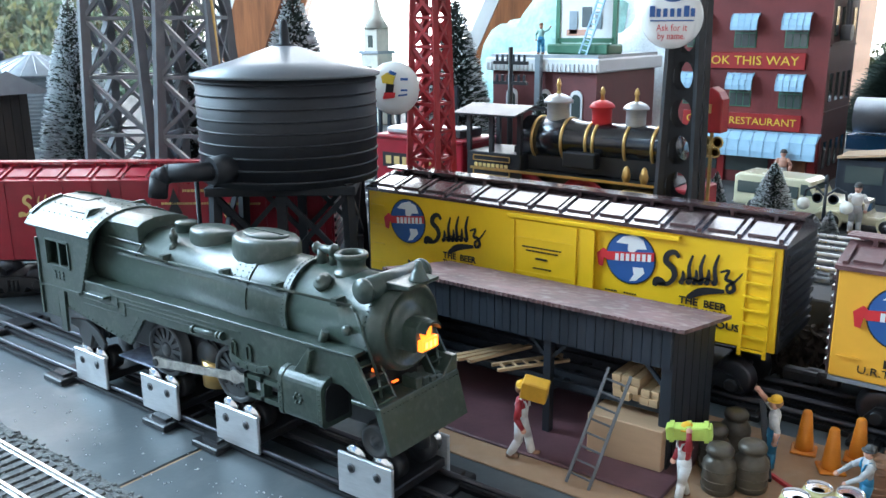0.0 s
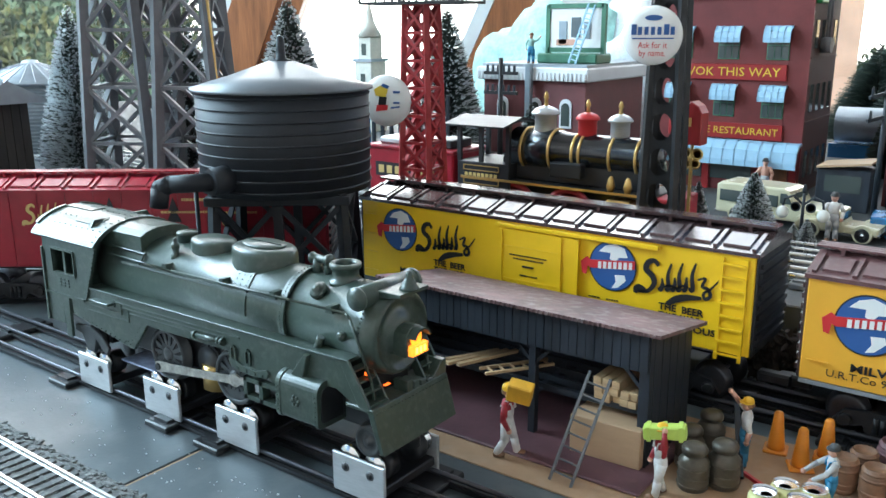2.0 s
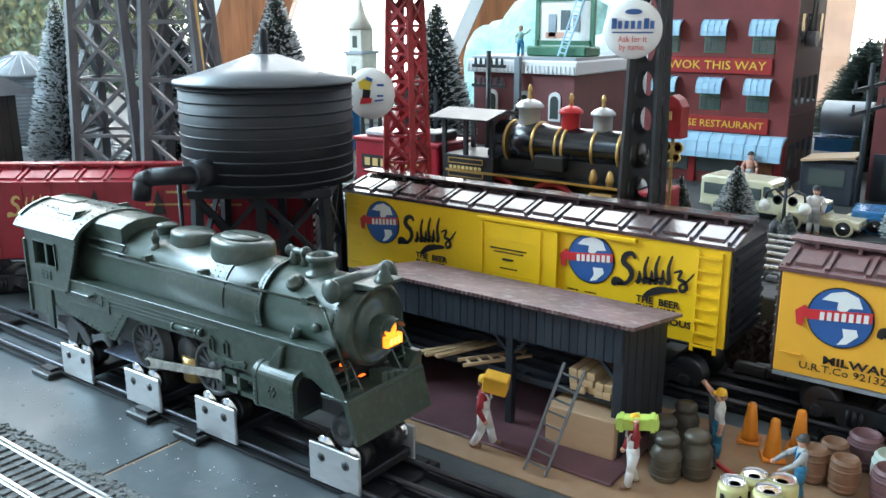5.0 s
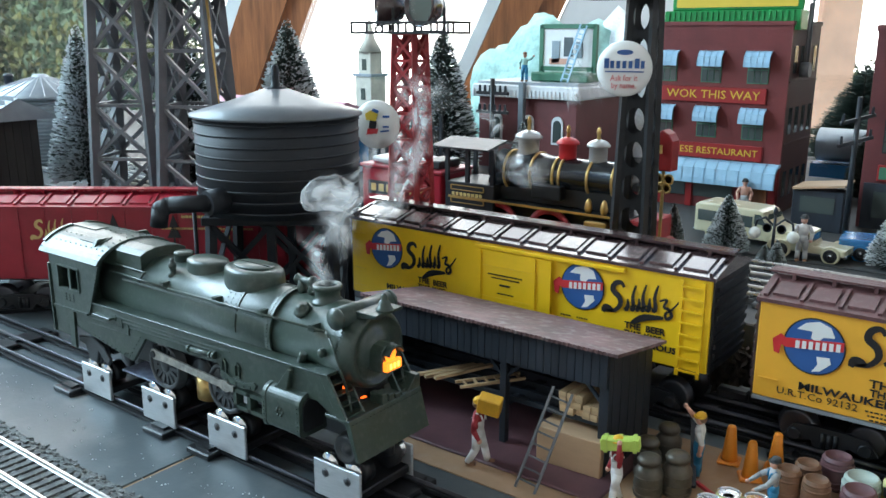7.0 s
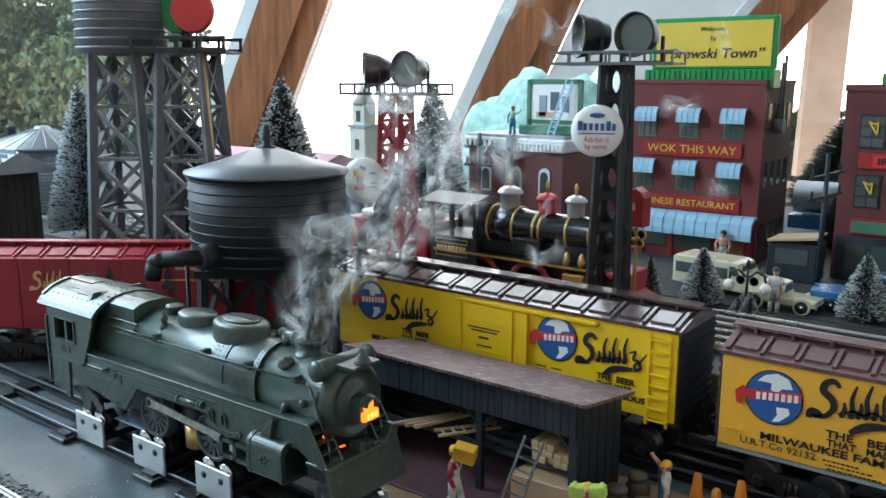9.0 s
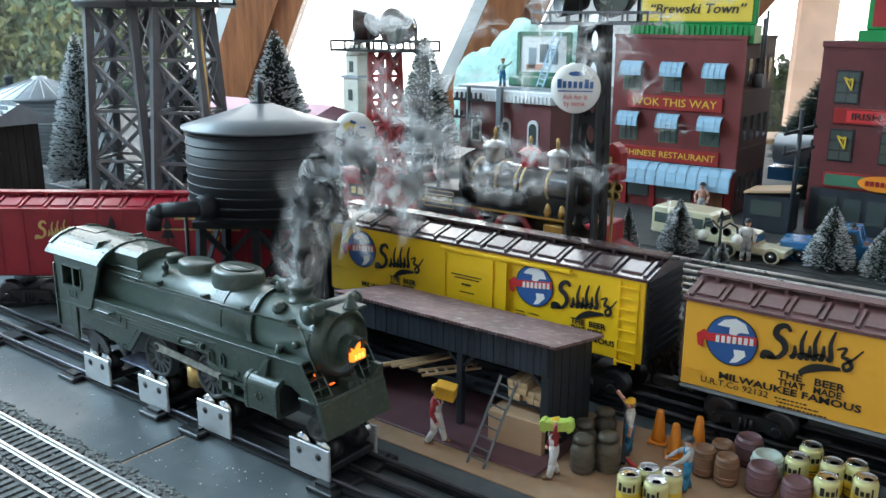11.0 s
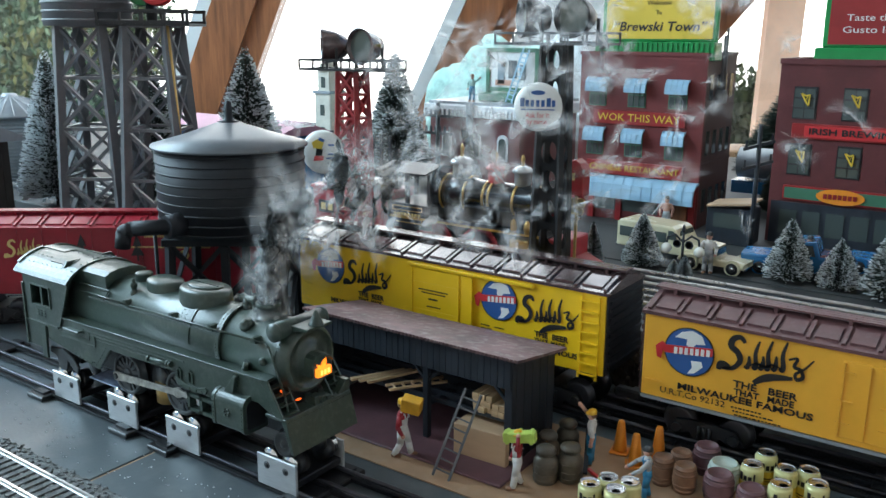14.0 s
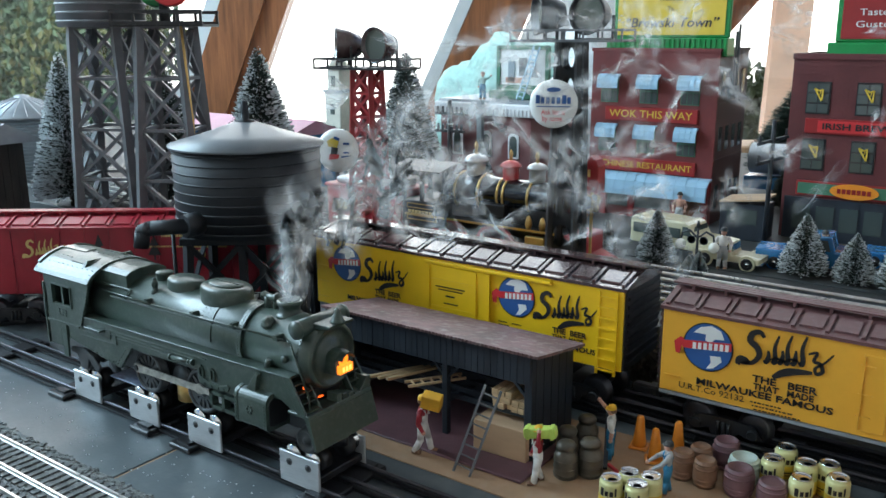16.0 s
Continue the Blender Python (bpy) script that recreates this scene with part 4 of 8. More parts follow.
    part("turret", lathe(bmnew(), [(0.0056, 0.1020), (0.0056, 0.1092), (0.0060, 0.1096), (0.0060, 0.1108), (0.0054, 0.1114), (1e-6, 0.1117)], (-0.0440, 0.001, 0), "z", 28), M_GREEN, c)
    part("whistle", lathe(bmnew(), [(0.0030, 0.0985), (0.0028, 0.1020), (0.0018, 0.1026), (0.0018, 0.1048), (0.0023, 0.1052), (0.0023, 0.1072), (0.0020, 0.1080), (0.0013, 0.1084), (0.0012, 0.1098), (0.0007, 0.1108), (1e-6, 0.1110)], (-0.0370, -0.0125, 0), "z", 16), M_GREEN, c, "small cast whistle")
    bm = lathe(bmnew(), [(1e-6, -0.0065), (0.0026, -0.0063), (0.0030, -0.0055), (0.0022, -0.0045), (0.0018, 0.0035), (0.0030, 0.0045), (0.0034, 0.0060), (0.0028, 0.0072), (1e-6, 0.0075)], (0.0625, 0.000, 0.1120), "x", 16)
    tube(bm, (0.0600, 0, 0.1040), (0.0600, 0, 0.1120), 0.0028, 0.0022, 12)
    tube(bm, (0.0672, 0, 0.1040), (0.0672, 0, 0.1120), 0.0018, None, 10)
    part("generator", bm, M_GREEN, c, "small turbine generator")
    bm = lathe(bmnew(), [(0.0046, -0.001), (0.0046, 0.0018), (0.0040, 0.0026), (0.0026, 0.0026), (0.0024, 0.0040), (1e-6, 0.0043)], (0, 0, 0), "z", 16)
    part("washout_plug", bm, M_GREEN, c, "", Matrix.Translation((0.0735, -0.0128, zc + 0.0160)) @ Matrix.Rotation(radians(38), 4, "X"))
    bm = tube(bmnew(), (0.1040, -0.0200, 0.1040), (0.1040, 0.0200, 0.1040), 0.0052, None, 28)
    for s in (-1, 1):
        lathe(bm, [(1e-6, s * 0.0216), (0.0040, s * 0.0215), (0.0044, s * 0.0208), (0.0056, s * 0.0206), (0.0057, s * 0.0190), (0.0052, s * 0.0186)], (0.1040, 0, 0.1040), "y", 28)
    part("feedwater_heater", bm, M_GREEN, c, "drum with rimmed caps across the smokebox")
    # bell on its bracket above the smokebox front
    part("bell_bracket", prism(bmnew(), [(0.1060, 0.1025), (0.1215, 0.1050), (0.1215, 0.1066), (0.1060, 0.1066)], "y", -0.0105, 0.0105, 0.0004), M_GREEN, c, "flat bracket over the smokebox front")
    part("bell", lathe(bmnew(), [(0.0046, 0.1064), (0.0046, 0.1074), (0.0036, 0.1084), (0.0031, 0.1104), (0.0022, 0.1116), (0.0017, 0.1124), (0.0018, 0.1132), (0.0013, 0.1144), (0.0006, 0.1152), (1e-6, 0.1154)], (0.1185, 0, 0), "z", 22), M_GREEN, c, "green bell on the smokebox")
    # headlight with visor, glowing lens and number board
    bm = prism(bmnew(), [(-0.0068, 0.0758), (0.0068, 0.0758), (0.0068, 0.0835), (0.0062, 0.0868), (0.0040, 0.0888), (0.0, 0.0896), (-0.0040, 0.0888), (-0.0062, 0.0868), (-0.0068, 0.0835)], "x", 0.1115, 0.1218, 0.0005)
    h = part("headlight", bm, M_GREEN, c, "green headlight housing")
    part("visor", arc_plate(0.1216, 0.1262, math.radians(20), math.radians(160), 0.0056, 0.0066, 0.0828), M_GREEN, h, "curved visor")
    part("lens", lathe(bmnew(), [(0.0042, 0.1210), (0.0040, 0.1222), (0.0026, 0.1230), (1e-6, 0.1236)], (0, 0, 0.0840), "x", 24), M_HEAD, h, "amber glowing lens")
    nb = part("number_board", box(bmnew(), 0.1216, 0.1246, -0.0058, 0.0058, 0.0762, 0.0814, 0.0004), M_HEAD, h, "amber lit number board")
    for k, (w0, w1) in enumerate(((-0.0036, -0.0022), (-0.0007, 0.0007), (0.0022, 0.0036))):
        part("number_bar", box(bmnew(), 0.1245, 0.1249, w0, w1, 0.0774, 0.0802), mat_once("pale_amber_figure", (0.95, 0.55, 0.15), ((1.0, 0.45, 0.08), 2.2)), nb)
    part("ember_slot", box(bmnew(), 0.1075, 0.1090, -0.0200, -0.0186, 0.0685, 0.0697), M_EMBER, c, "red glow beside the smokebox")
    part("ember_slot", box(bmnew(), 0.1135, 0.1150, -0.0140, -0.0105, 0.0628, 0.0632), M_EMBER, c, "red glow under the smokebox")
    for s in (-1, 1):
        # handrail with its stanchions, dropping to the pilot deck
        bm = pipe(bmnew(), [(-0.090, s * 0.0212, 0.0962), (-0.03, s * 0.0216, 0.0955), (0.098, s * 0.0212, 0.0966), (0.1010, s * 0.0216, 0.0945), (0.1120, s * 0.0205, 0.0660), (0.1135, s * 0.0205, 0.0570)], 0.0007, 8)
        part("handrail", bm, M_GREEN, c, "thin cast handrail")
        for x in (-0.036, 0.012, 0.0500, 0.0880):
            part("stanchion", prism(bmnew(), [(x - 0.0022, 0.0948), (x + 0.0022, 0.0948), (x + 0.0014, 0.0982), (x - 0.0014, 0.0982)], "y", *sorted((s * 0.0160, s * 0.0218))), M_GREEN, c)
        bm = pipe(bmnew(), [(-0.090, s * 0.0178, 0.1000), (-0.0590, s * 0.0172, 0.0995), (-0.0610, s * 0.0206, 0.0935)], 0.0006, 6)
        part("injector_pipe", bm, M_GREEN, c)
        part("lubricator", lathe(bmnew(), [(0.0024, 0.0), (0.0024, 0.0020), (0.0016, 0.0028), (1e-6, 0.0030)], seg=12), M_GREEN, c, "", Matrix.Translation((0.0955, s * 0.0208, 0.0850)) @ Matrix.Rotation(radians(-s * 90), 4, "X"))
        # one flush side: running board on top, skirt below
        y0, y1 = sorted((s * 0.0278, s * 0.0150))
        bm = prism(bmnew(), [(-0.109, 0.0728), (0.104, 0.0756), (0.104, 0.0772), (-0.109, 0.0744)], "y", y0, y1, 0.0004)
        part("running_board", bm, M_GREEN, c, "long running board")
        prof = [(-0.1090, 0.0730), (0.1000, 0.0758), (0.1130, 0.0560), (0.1040, 0.0575), (0.0960, 0.0612), (0.0620, 0.0600), (0.0540, 0.0530), (0.0220, 0.0545), (0.0200, 0.0625), (-0.0440, 0.0615), (-0.0490, 0.0620), (-0.0640, 0.0440), (-0.0690, 0.0446), (-0.1250, 0.0535), (-0.1250, 0.0640), (-0.1090, 0.0650)]
        ya, yb = sorted((s * 0.0270, s * 0.0246))
        sk = part("skirt", prism(bmnew(), prof, "y", ya, yb, 0.0003), M_GREEN, c, "riveted side skirt")
        ys = s * 0.0271
        n3 = (0, s, 0)
        pts = [((-0.1230 + i * 0.0046, ys, 0.0548 - i * 0.00074), n3) for i in range(12)]
        pts += [((-0.0710 + i * 0.0024, ys, 0.0478 + i * 0.0004 + max(0, i - 1) * 0.0), n3) for i in range(2)]
        pts += [((-0.0665 + i * 0.0026, ys, 0.0468 + i * 0.0030), n3) for i in range(6)] + [((-0.0618 + i * 0.0026, ys, 0.0458 + i * 0.0031), n3) for i in range(6)]
        rivet_row(sk, pts, 0.00055)
        # cast lines that step down along the skirt
        yl = s * 0.0272
        for k in range(3):
            e = -0.0790 + k * 0.0066
            top, low = 0.0708 - k * 0.0012, 0.0672 - k * 0.0034
            bm = bars(bmnew(), [(-0.1070, yl, low - 0.0006), (e, yl, low), (e, yl, top), ], 0.0009, 0.0008)
            bars(bm, [(e, yl, low + 0.0030 - k * 0.0), (e + 0.001, yl, 0.0700 - k * 0.0022), (0.030 - k * 0.012, yl, 0.0716 - k * 0.0024)], 0.0008, 0.0007)
            part("pipe_line", bm, M_GREEN, sk, "cast pipe line on the skirt")
        part("cab_step", box(bmnew(), -0.0985, -0.0800, *sorted((s * 0.0270, s * 0.0310)), 0.0676, 0.0690, 0.0003), M_GREEN, c, "small step plate")
        bm = tube(bmnew(), (-0.0045, s * 0.0282, 0.0664), (0.0180, s * 0.0282, 0.0674), 0.0014, None, 12)
        for x, z in ((-0.0045, 0.0664), (0.0150, 0.0673), (0.0178, 0.0674)):
            tube(bm, (x - 0.0010, s * 0.0282, z), (x + 0.0010, s * 0.0282, z), 0.0020, None, 14)
        part("power_reverse", bm, M_GREEN, sk, "small cast ram on the skirt")
        # valve link, crosshead guide and their castings below the skirt
        bm = prism(bmnew(), [(0.0215, 0.0590), (0.0240, 0.0602), (0.0320, 0.0575), (0.0420, 0.0570), (0.0495, 0.0592), (0.0515, 0.0580), (0.0500, 0.0550), (0.0400, 0.0535), (0.0300, 0.0540), (0.0225, 0.0565)], "y", *sorted((s * 0.0268, s * 0.0282)), 0.0003)
        part("valve_link", bm, M_GREEN, sk, "curved cast valve link")
        bm = bmnew()
        for x in (0.0235, 0.0345):
            bars(bm, [(x, s * 0.0276, 0.0595), (x, s * 0.0276, 0.0655), (x + 0.0016, s * 0.0276, 0.0668), (x + 0.0032, s * 0.0276, 0.0655), (x + 0.0032, s * 0.0276, 0.0585)], 0.0009, 0.0010)
        for x in (0.0280, 0.0345, 0.0410, 0.0465):
            box(bm, x - 0.0008, x + 0.0008, *sorted((s * 0.0280, s * 0.0286)), 0.0548, 0.0564)
        part("link_hanger", bm, M_GREEN, sk)
        bm = bmnew()
        ga, gb = sorted((s * 0.0285, s * 0.0235))
        for q in ((0.0325, 0.0625, 0.0500, 0.0524), (0.0325, 0.0625, 0.0405, 0.0428), (0.0325, 0.0350, 0.0405, 0.0524), (0.0440, 0.0466, 0.0405, 0.0524), (0.0560, 0.0625, 0.0405, 0.0524)):
            box(bm, q[0], q[1], ga, gb, q[2], q[3])
        part("crosshead_guide", bm, M_GREEN, c, "open cast crosshead guide")
        part("crosshead", box(bmnew(), 0.0380, 0.0450, *sorted((s * 0.0262, s * 0.0240)), 0.0440, 0.0490, 0.0004), M_STEEL, c, "bare steel crosshead")
        part("cylinder_cock", lathe(bmnew(), [(0.0022, 0.0), (0.0022, 0.0010), (0.0012, 0.0018), (1e-6, 0.0020)], seg=14), M_CHROME, c, "bright steel plug", Matrix.Translation((0.0590, s * 0.0284, 0.0452)) @ Matrix.Rotation(radians(-s * 90), 4, "X"))
        # cylinder: rounded block with riveted rims; a black plate imitates the shade in its hollow front
        yo, yi = 0.0335, 0.0150
        sec = [(yi, 0.0410)] + [(yo - 0.0030 + 0.0030 * math.sin(a), 0.0440 - 0.0030 * math.cos(a)) for a in [math.pi / 2 * i / 4 for i in range(5)]] + [(yo - 0.0060 + 0.0060 * math.cos(a), 0.0575 + 0.0060 * math.sin(a)) for a in [math.pi / 2 * i / 6 for i in range(7)]] + [(yi, 0.0640)]
        sec = [(s * u, v) for u, v in sec]
        cy = part("cylinder", prism(bmnew(), sec, "x", 0.0640, 0.0885), M_GREEN, c, "green riveted cylinder block")
        cu, cv = s * 0.0245, 0.0525
        for xx in (0.0622, 0.0872):
            rim = [(cu + (u - cu) * 1.04, cv + (v - cv) * 1.04) for u, v in sec]
            part("cylinder_rim", prism(bmnew(), rim, "x", xx, xx + 0.0030, 0.0003), M_GREEN, cy)
            rivet_row(cy, [((xx + 0.0015, s * (yo + 0.0002), 0.0450 + i * 0.0024), (0, s, 0)) for i in range(6)], 0.0007)
        dark = [(cu + (u - cu) * 0.80, cv + (v - cv) * 0.80) for u, v in sec]
        part("hollow_front_plate", prism(bmnew(), dark, "x", 0.0890, 0.0908, 0.0004), M_BLACK, cy, "black plate for the shaded hollow cylinder front")
        bm = bmnew()
        for i in range(6):
            a = i * math.pi / 3
            ball(bm, (0.0755 + 0.0022 * math.cos(a), s * (yo + 0.0002), 0.0520 + 0.0022 * math.sin(a)), 0.0009, 8, 6)
        part("ornament", bm, M_GREEN, cy, "small cast rosette")
        part("gusset", prism(bmnew(), [(0.0690, 0.0630), (0.0775, 0.0630), (0.0805, 0.0745), (0.0785, 0.0752)], "y", *sorted((s * 0.0300, s * 0.0265)), 0.0006), M_GREEN, c, "tapered gusset over the cylinder")
        part("oil_cup", tube(bmnew(), (0.0800, s * 0.0215, 0.0765), (0.0822, s * 0.0215, 0.0822), 0.0024, 0.0019, 14), M_GREEN, c)
        # front struts with ladder treads
        part("front_strut", prism(bmnew(), [(0.0985, 0.0768), (0.1045, 0.0772), (0.1175, 0.0560), (0.1105, 0.0560)], "y", *sorted((s * 0.0278, s * 0.0262)), 0.0004), M_GREEN, c, "slanted front strut")
        part("inner_strut", prism(bmnew(), [(0.0990, 0.0765), (0.1040, 0.0770), (0.1170, 0.0560), (0.1110, 0.0560)], "y", *sorted((s * 0.0150, s * 0.0138)), 0.0003), M_GREEN, c)
        for i in range(4):
            x, z = 0.1035 + i * 0.0032, 0.0722 - i * 0.0048
            part("step_tread", box(bmnew(), x - 0.001, x + 0.0035, *sorted((s * 0.0262, s * 0.0150)), z - 0.0008, z), M_GREEN, c, "ladder tread")
        # drivers, gears and rods
        for x in AXLES:
            DRIVERS.append(spoked_wheel("driving_wheel", c, 0.0152, x, s * 0.0172, AXLE_Z, 14, s))
        bm = bmnew()
        for i in range(24):
            a = 2 * math.pi * i / 24
            bar(bm, (-0.0140 + 0.0088 * math.cos(a), s * 0.0125, 0.0440 + 0.0088 * math.sin(a)), (-0.0140 + 0.0104 * math.cos(a), s * 0.0125, 0.0440 + 0.0104 * math.sin(a)), 0.0012, 0.003)
        lathe(bm, [(1e-6, s * 0.0110), (0.0090, s * 0.0110), (0.0090, s * 0.0140), (1e-6, s * 0.0140)], (-0.0140, 0, 0.0440), "y", 24)
        part("gear", bm, M_WHEEL, c, "black drive gear")
        yr = s * 0.0222
        bm = prism(bmnew(), [(-0.0034, 0.0), (-0.0024, -0.0026), (0.0, -0.0034), (0.0026, -0.0030), (0.010, -0.0024), (0.062, -0.0021), (0.0650, -0.0034), (0.0680, -0.0034), (0.0705, -0.0020), (0.088, -0.0017), (0.088, 0.0017), (0.0705, 0.0020), (0.0680, 0.0034), (0.0650, 0.0034), (0.062, 0.0021), (0.010, 0.0024), (0.0026, 0.0030), (0.0, 0.0034), (-0.0024, 0.0026)], "y", -0.0008, 0.0008, 0.0002)
        rod = part("main_rod", bm, mat_once("worn_rod_steel", (0.42, 0.40, 0.36), None), c, "worn steel main rod with rusty edges", pose(-0.05, yr, AXLE_Z))
        part("crank_pin", lathe(bmnew(), [(0.0021, -0.0016), (0.0021, 0.0012), (0.0012, 0.0016)], seg=12, axis="y"), M_BLACK, rod)
        RODS.append((rod, yr))
    part("frame", box(bmnew(), -0.10, 0.108, -0.0115, 0.0115, 0.036, 0.0745, 0.001), M_BLACK, c)
    part("motor", tube(bmnew(), (-0.0140, -0.0060, 0.0275), (-0.0140, -0.0060, 0.0420), 0.0100, None, 24), M_GOLD, c, "brass coloured motor drum")
    # cab
    cab = part("cab", box(bmnew(), -0.1505, -0.1480, -0.0265, 0.0265, 0.046, 0.0990), M_GREEN, c, "green cab with open windows")
    for s in (-1, 1):
        y0, y1 = sorted((s * 0.0280, s * 0.0262))
        part("cab_panel", box(bmnew(), -0.1500, -0.1090, y0, y1, 0.0650, 0.0792), M_GREEN, cab)
        part("cab_panel", prism(bmnew(), [(-0.1090, 0.0650), (-0.1075, 0.0650), (-0.1012, 0.0792), (-0.1090, 0.0792)], "y", y0, y1), M_GREEN, cab)
        part("cab_panel", box(bmnew(), -0.1500, -0.1390, y0, y1, 0.0792, 0.0930), M_GREEN, cab)
        part("cab_panel", box(bmnew(), -0.1290, -0.1268, y0 + 0.0004, y1 - 0.0004, 0.0792, 0.0930), M_GREEN, cab)
        part("cab_panel", prism(bmnew(), [(-0.1165, 0.0792), (-0.1012, 0.0792), (-0.0950, 0.0930), (-0.1165, 0.0930)], "y", y0, y1), M_GREEN, cab)
        part("cab_panel", prism(bmnew(), [(-0.1500, 0.0930), (-0.0950, 0.0930), (-0.0918, 0.1005), (-0.1500, 0.1005)], "y", y0, y1), M_GREEN, cab)
        part("cab_panel", box(bmnew(), -0.1500, -0.1335, y0, y1, 0.0460, 0.0648), M_GREEN, cab)
        part("cab_panel", prism(bmnew(), [(-0.1335, 0.0648), (-0.1265, 0.0648), (-0.1275, 0.0382), (-0.1330, 0.0382)], "y", y0, y1), M_GREEN, cab)
        yo = s * 0.0284
        bm = bars(bmnew(), [(-0.1515, yo, 0.0645), (-0.1085, yo, 0.0652)], 0.0010, 0.0016)
        bars(bm, [(-0.1505, yo, 0.0930), (-0.1505, yo, 0.0460)], 0.0016, 0.0014)
        bars(bm, [(-0.1398, yo, 0.0938), (-0.1158, yo, 0.0938), (-0.1158, yo, 0.0784), (-0.1398, yo, 0.0784), (-0.1398, yo, 0.0938)], 0.0010, 0.0010)
        part("cab_band", bm, M_GREEN, cab, "raised window frame and belt line")
        pts = [((-0.1068 + (z - 0.066) * 0.43, s * 0.0282, z), (0, s, 0)) for z in [0.068 + i * 0.0028 for i in range(12)]]
        rivet_row(cab, pts, 0.0006)
        bm = bmnew()
        for i in range(3):
            for k in range(3):
                box(bm, -0.1350 + i * 0.0042, -0.1322 + i * 0.0042, s * 0.0283 - 0.0003, s * 0.0283 + 0.0003, 0.0706 + k * 0.0019, 0.0718 + k * 0.0019)
        part("number_bars", bm, M_GREEN, cab, "raised number in cast bars")
    part("cab_front", prism(bmnew(), [(-0.0262, 0.0740), (0.0262, 0.0740), (0.0262, 0.1000), (0.018, 0.1130), (-0.018, 0.1130), (-0.0262, 0.1000)], "x", -0.1085, -0.1060), M_GREEN, cab)
    arch = []
    for i in range(17):
        a = math.pi * (0.12 + 0.76 * i / 16)
        arch.append((0.0318 * math.cos(a), 0.0930 + 0.0205 * math.sin(a)))
    inner = [(0.93 * y, z - 0.0018) for y, z in arch]
    rf = part("cab_roof", prism(bmnew(), arch + inner[::-1], "x", -0.1600, -0.0915, 0.0003), M_GREEN, c, "arched riveted cab roof")
    pts = []
    for row in (3, 5, 8, 11, 13):
        y, z = arch[row]
        nx = Vector((0, y, z - 0.0905)).normalized()
        pts += [((-0.156 + i * 0.0060, y, z), nx) for i in range(11)]
    for x in (-0.1575, -0.0945):
        for y, z in arch[1:-1]:
            pts.append(((x, y, z), Vector((0, y, z - 0.0905)).normalized()))
    rivet_row(rf, pts, 0.00055)
    lift = [(y * 1.03, 0.0930 + (z - 0.0930) * 1.06) for y, z in arch]
    for lo, hi, xa, xb, lab in ((9, 14, -0.1600, -0.1572, "raised rear lip"), (2, 7, -0.1600, -0.1572, "raised rear lip"), (7, 9, -0.1590, -0.1300, "raised ridge plate"), (10, 12, -0.1265, -0.1040, "shallow roof plate"), (4, 6, -0.1265, -0.1040, "shallow roof plate")):
        k = 1.0 if lab == "raised rear lip" else 0.45
        top = [(arch[i][0] + (lift[i][0] - arch[i][0]) * k, arch[i][1] + (lift[i][1] - arch[i][1]) * k) for i in range(lo, hi + 1)]
        part("roof_plate", prism(bmnew(), top + [arch[i] for i in range(hi, lo - 1, -1)], "x", xa, xb), M_GREEN, rf, lab)
    hood = [(-0.0165, 0.0960), (0.0165, 0.0960), (0.0165, 0.1085), (0.0120, 0.1108), (0.0050, 0.1122), (-0.0050, 0.1122), (-0.0120, 0.1108), (-0.0165, 0.1085)]
    part("roof_hood", prism(bmnew(), hood, "x", -0.1050, -0.0630, 0.0005), M_GREEN, c, "arched hood before the cab")
    # pilot with its deck and raised corner
    part("pilot_deck", box(bmnew(), 0.1020, 0.1190, -0.0278, 0.0278, 0.0545, 0.0566, 0.0004), M_GREEN, c, "flat pilot deck")
    pl = part("pilot", prism(bmnew(), [(0.1150, 0.0562), (0.1190, 0.0562), (0.1248, 0.0358), (0.1226, 0.0358)], "y", -0.0278, 0.0278, 0.0005), M_GREEN, c, "slab-sided green pilot")
    rivet_row(pl, [((0.1197, -0.0260 + i * 0.0026, 0.0545), (1, 0, 0.28)) for i in range(21)], 0.00045)
    for i in range(4):
        part("pilot_step", box(bmnew(), 0.1100, 0.1188, -0.0030 + i * 0.0052, 0.0012 + i * 0.0052, 0.0562, 0.0618 - i * 0.0014, 0.0004), M_GREEN, c, "stepped block on the pilot deck")
    part("pilot_lid", prism(bmnew(), [(0.0165, 0.0562), (0.0278, 0.0562), (0.0278, 0.0640), (0.0245, 0.0640)], "x", 0.1080, 0.1185, 0.0005), M_GREEN, c, "raised pilot corner")
    part("coupler", lathe(bmnew(), [(0.0045, 0.0285), (0.0045, 0.0345), (0.0030, 0.0360)], (0.118, 0.0, 0), "z", 18), M_BLACK, c, "black round coupler")
    for x, r, z, nm in ((0.1085, 0.0078, 0.0355, "leading_wheel"), (-0.1175, 0.0078, 0.0355, "trailing_wheel")):
        for s in (-1, 1):
            w = part(nm, lathe(bmnew(), [(1e-6, s * 0.0035), (r * 0.25, s * 0.0035), (r * 0.3, s * 0.0018), (r * 0.70, s * 0.0016), (r * 0.78, s * 0.0028), (r, s * 0.0026), (r, -s * 0.001), (r * 1.14, -s * 0.0015), (r * 1.14, -s * 0.0028), (1e-6, -s * 0.0028)], seg=28, axis="y"), M_WHEEL, c, "", pose(x, s * 0.0178, z))
            SMALL_WHEELS.append((w, x, s * 0.0178, z))
        part("truck_frame", box(bmnew(), x - 0.010, x + 0.010, -0.0140, 0.0140, 0.0335, 0.0400, 0.001), M_BLACK, c)
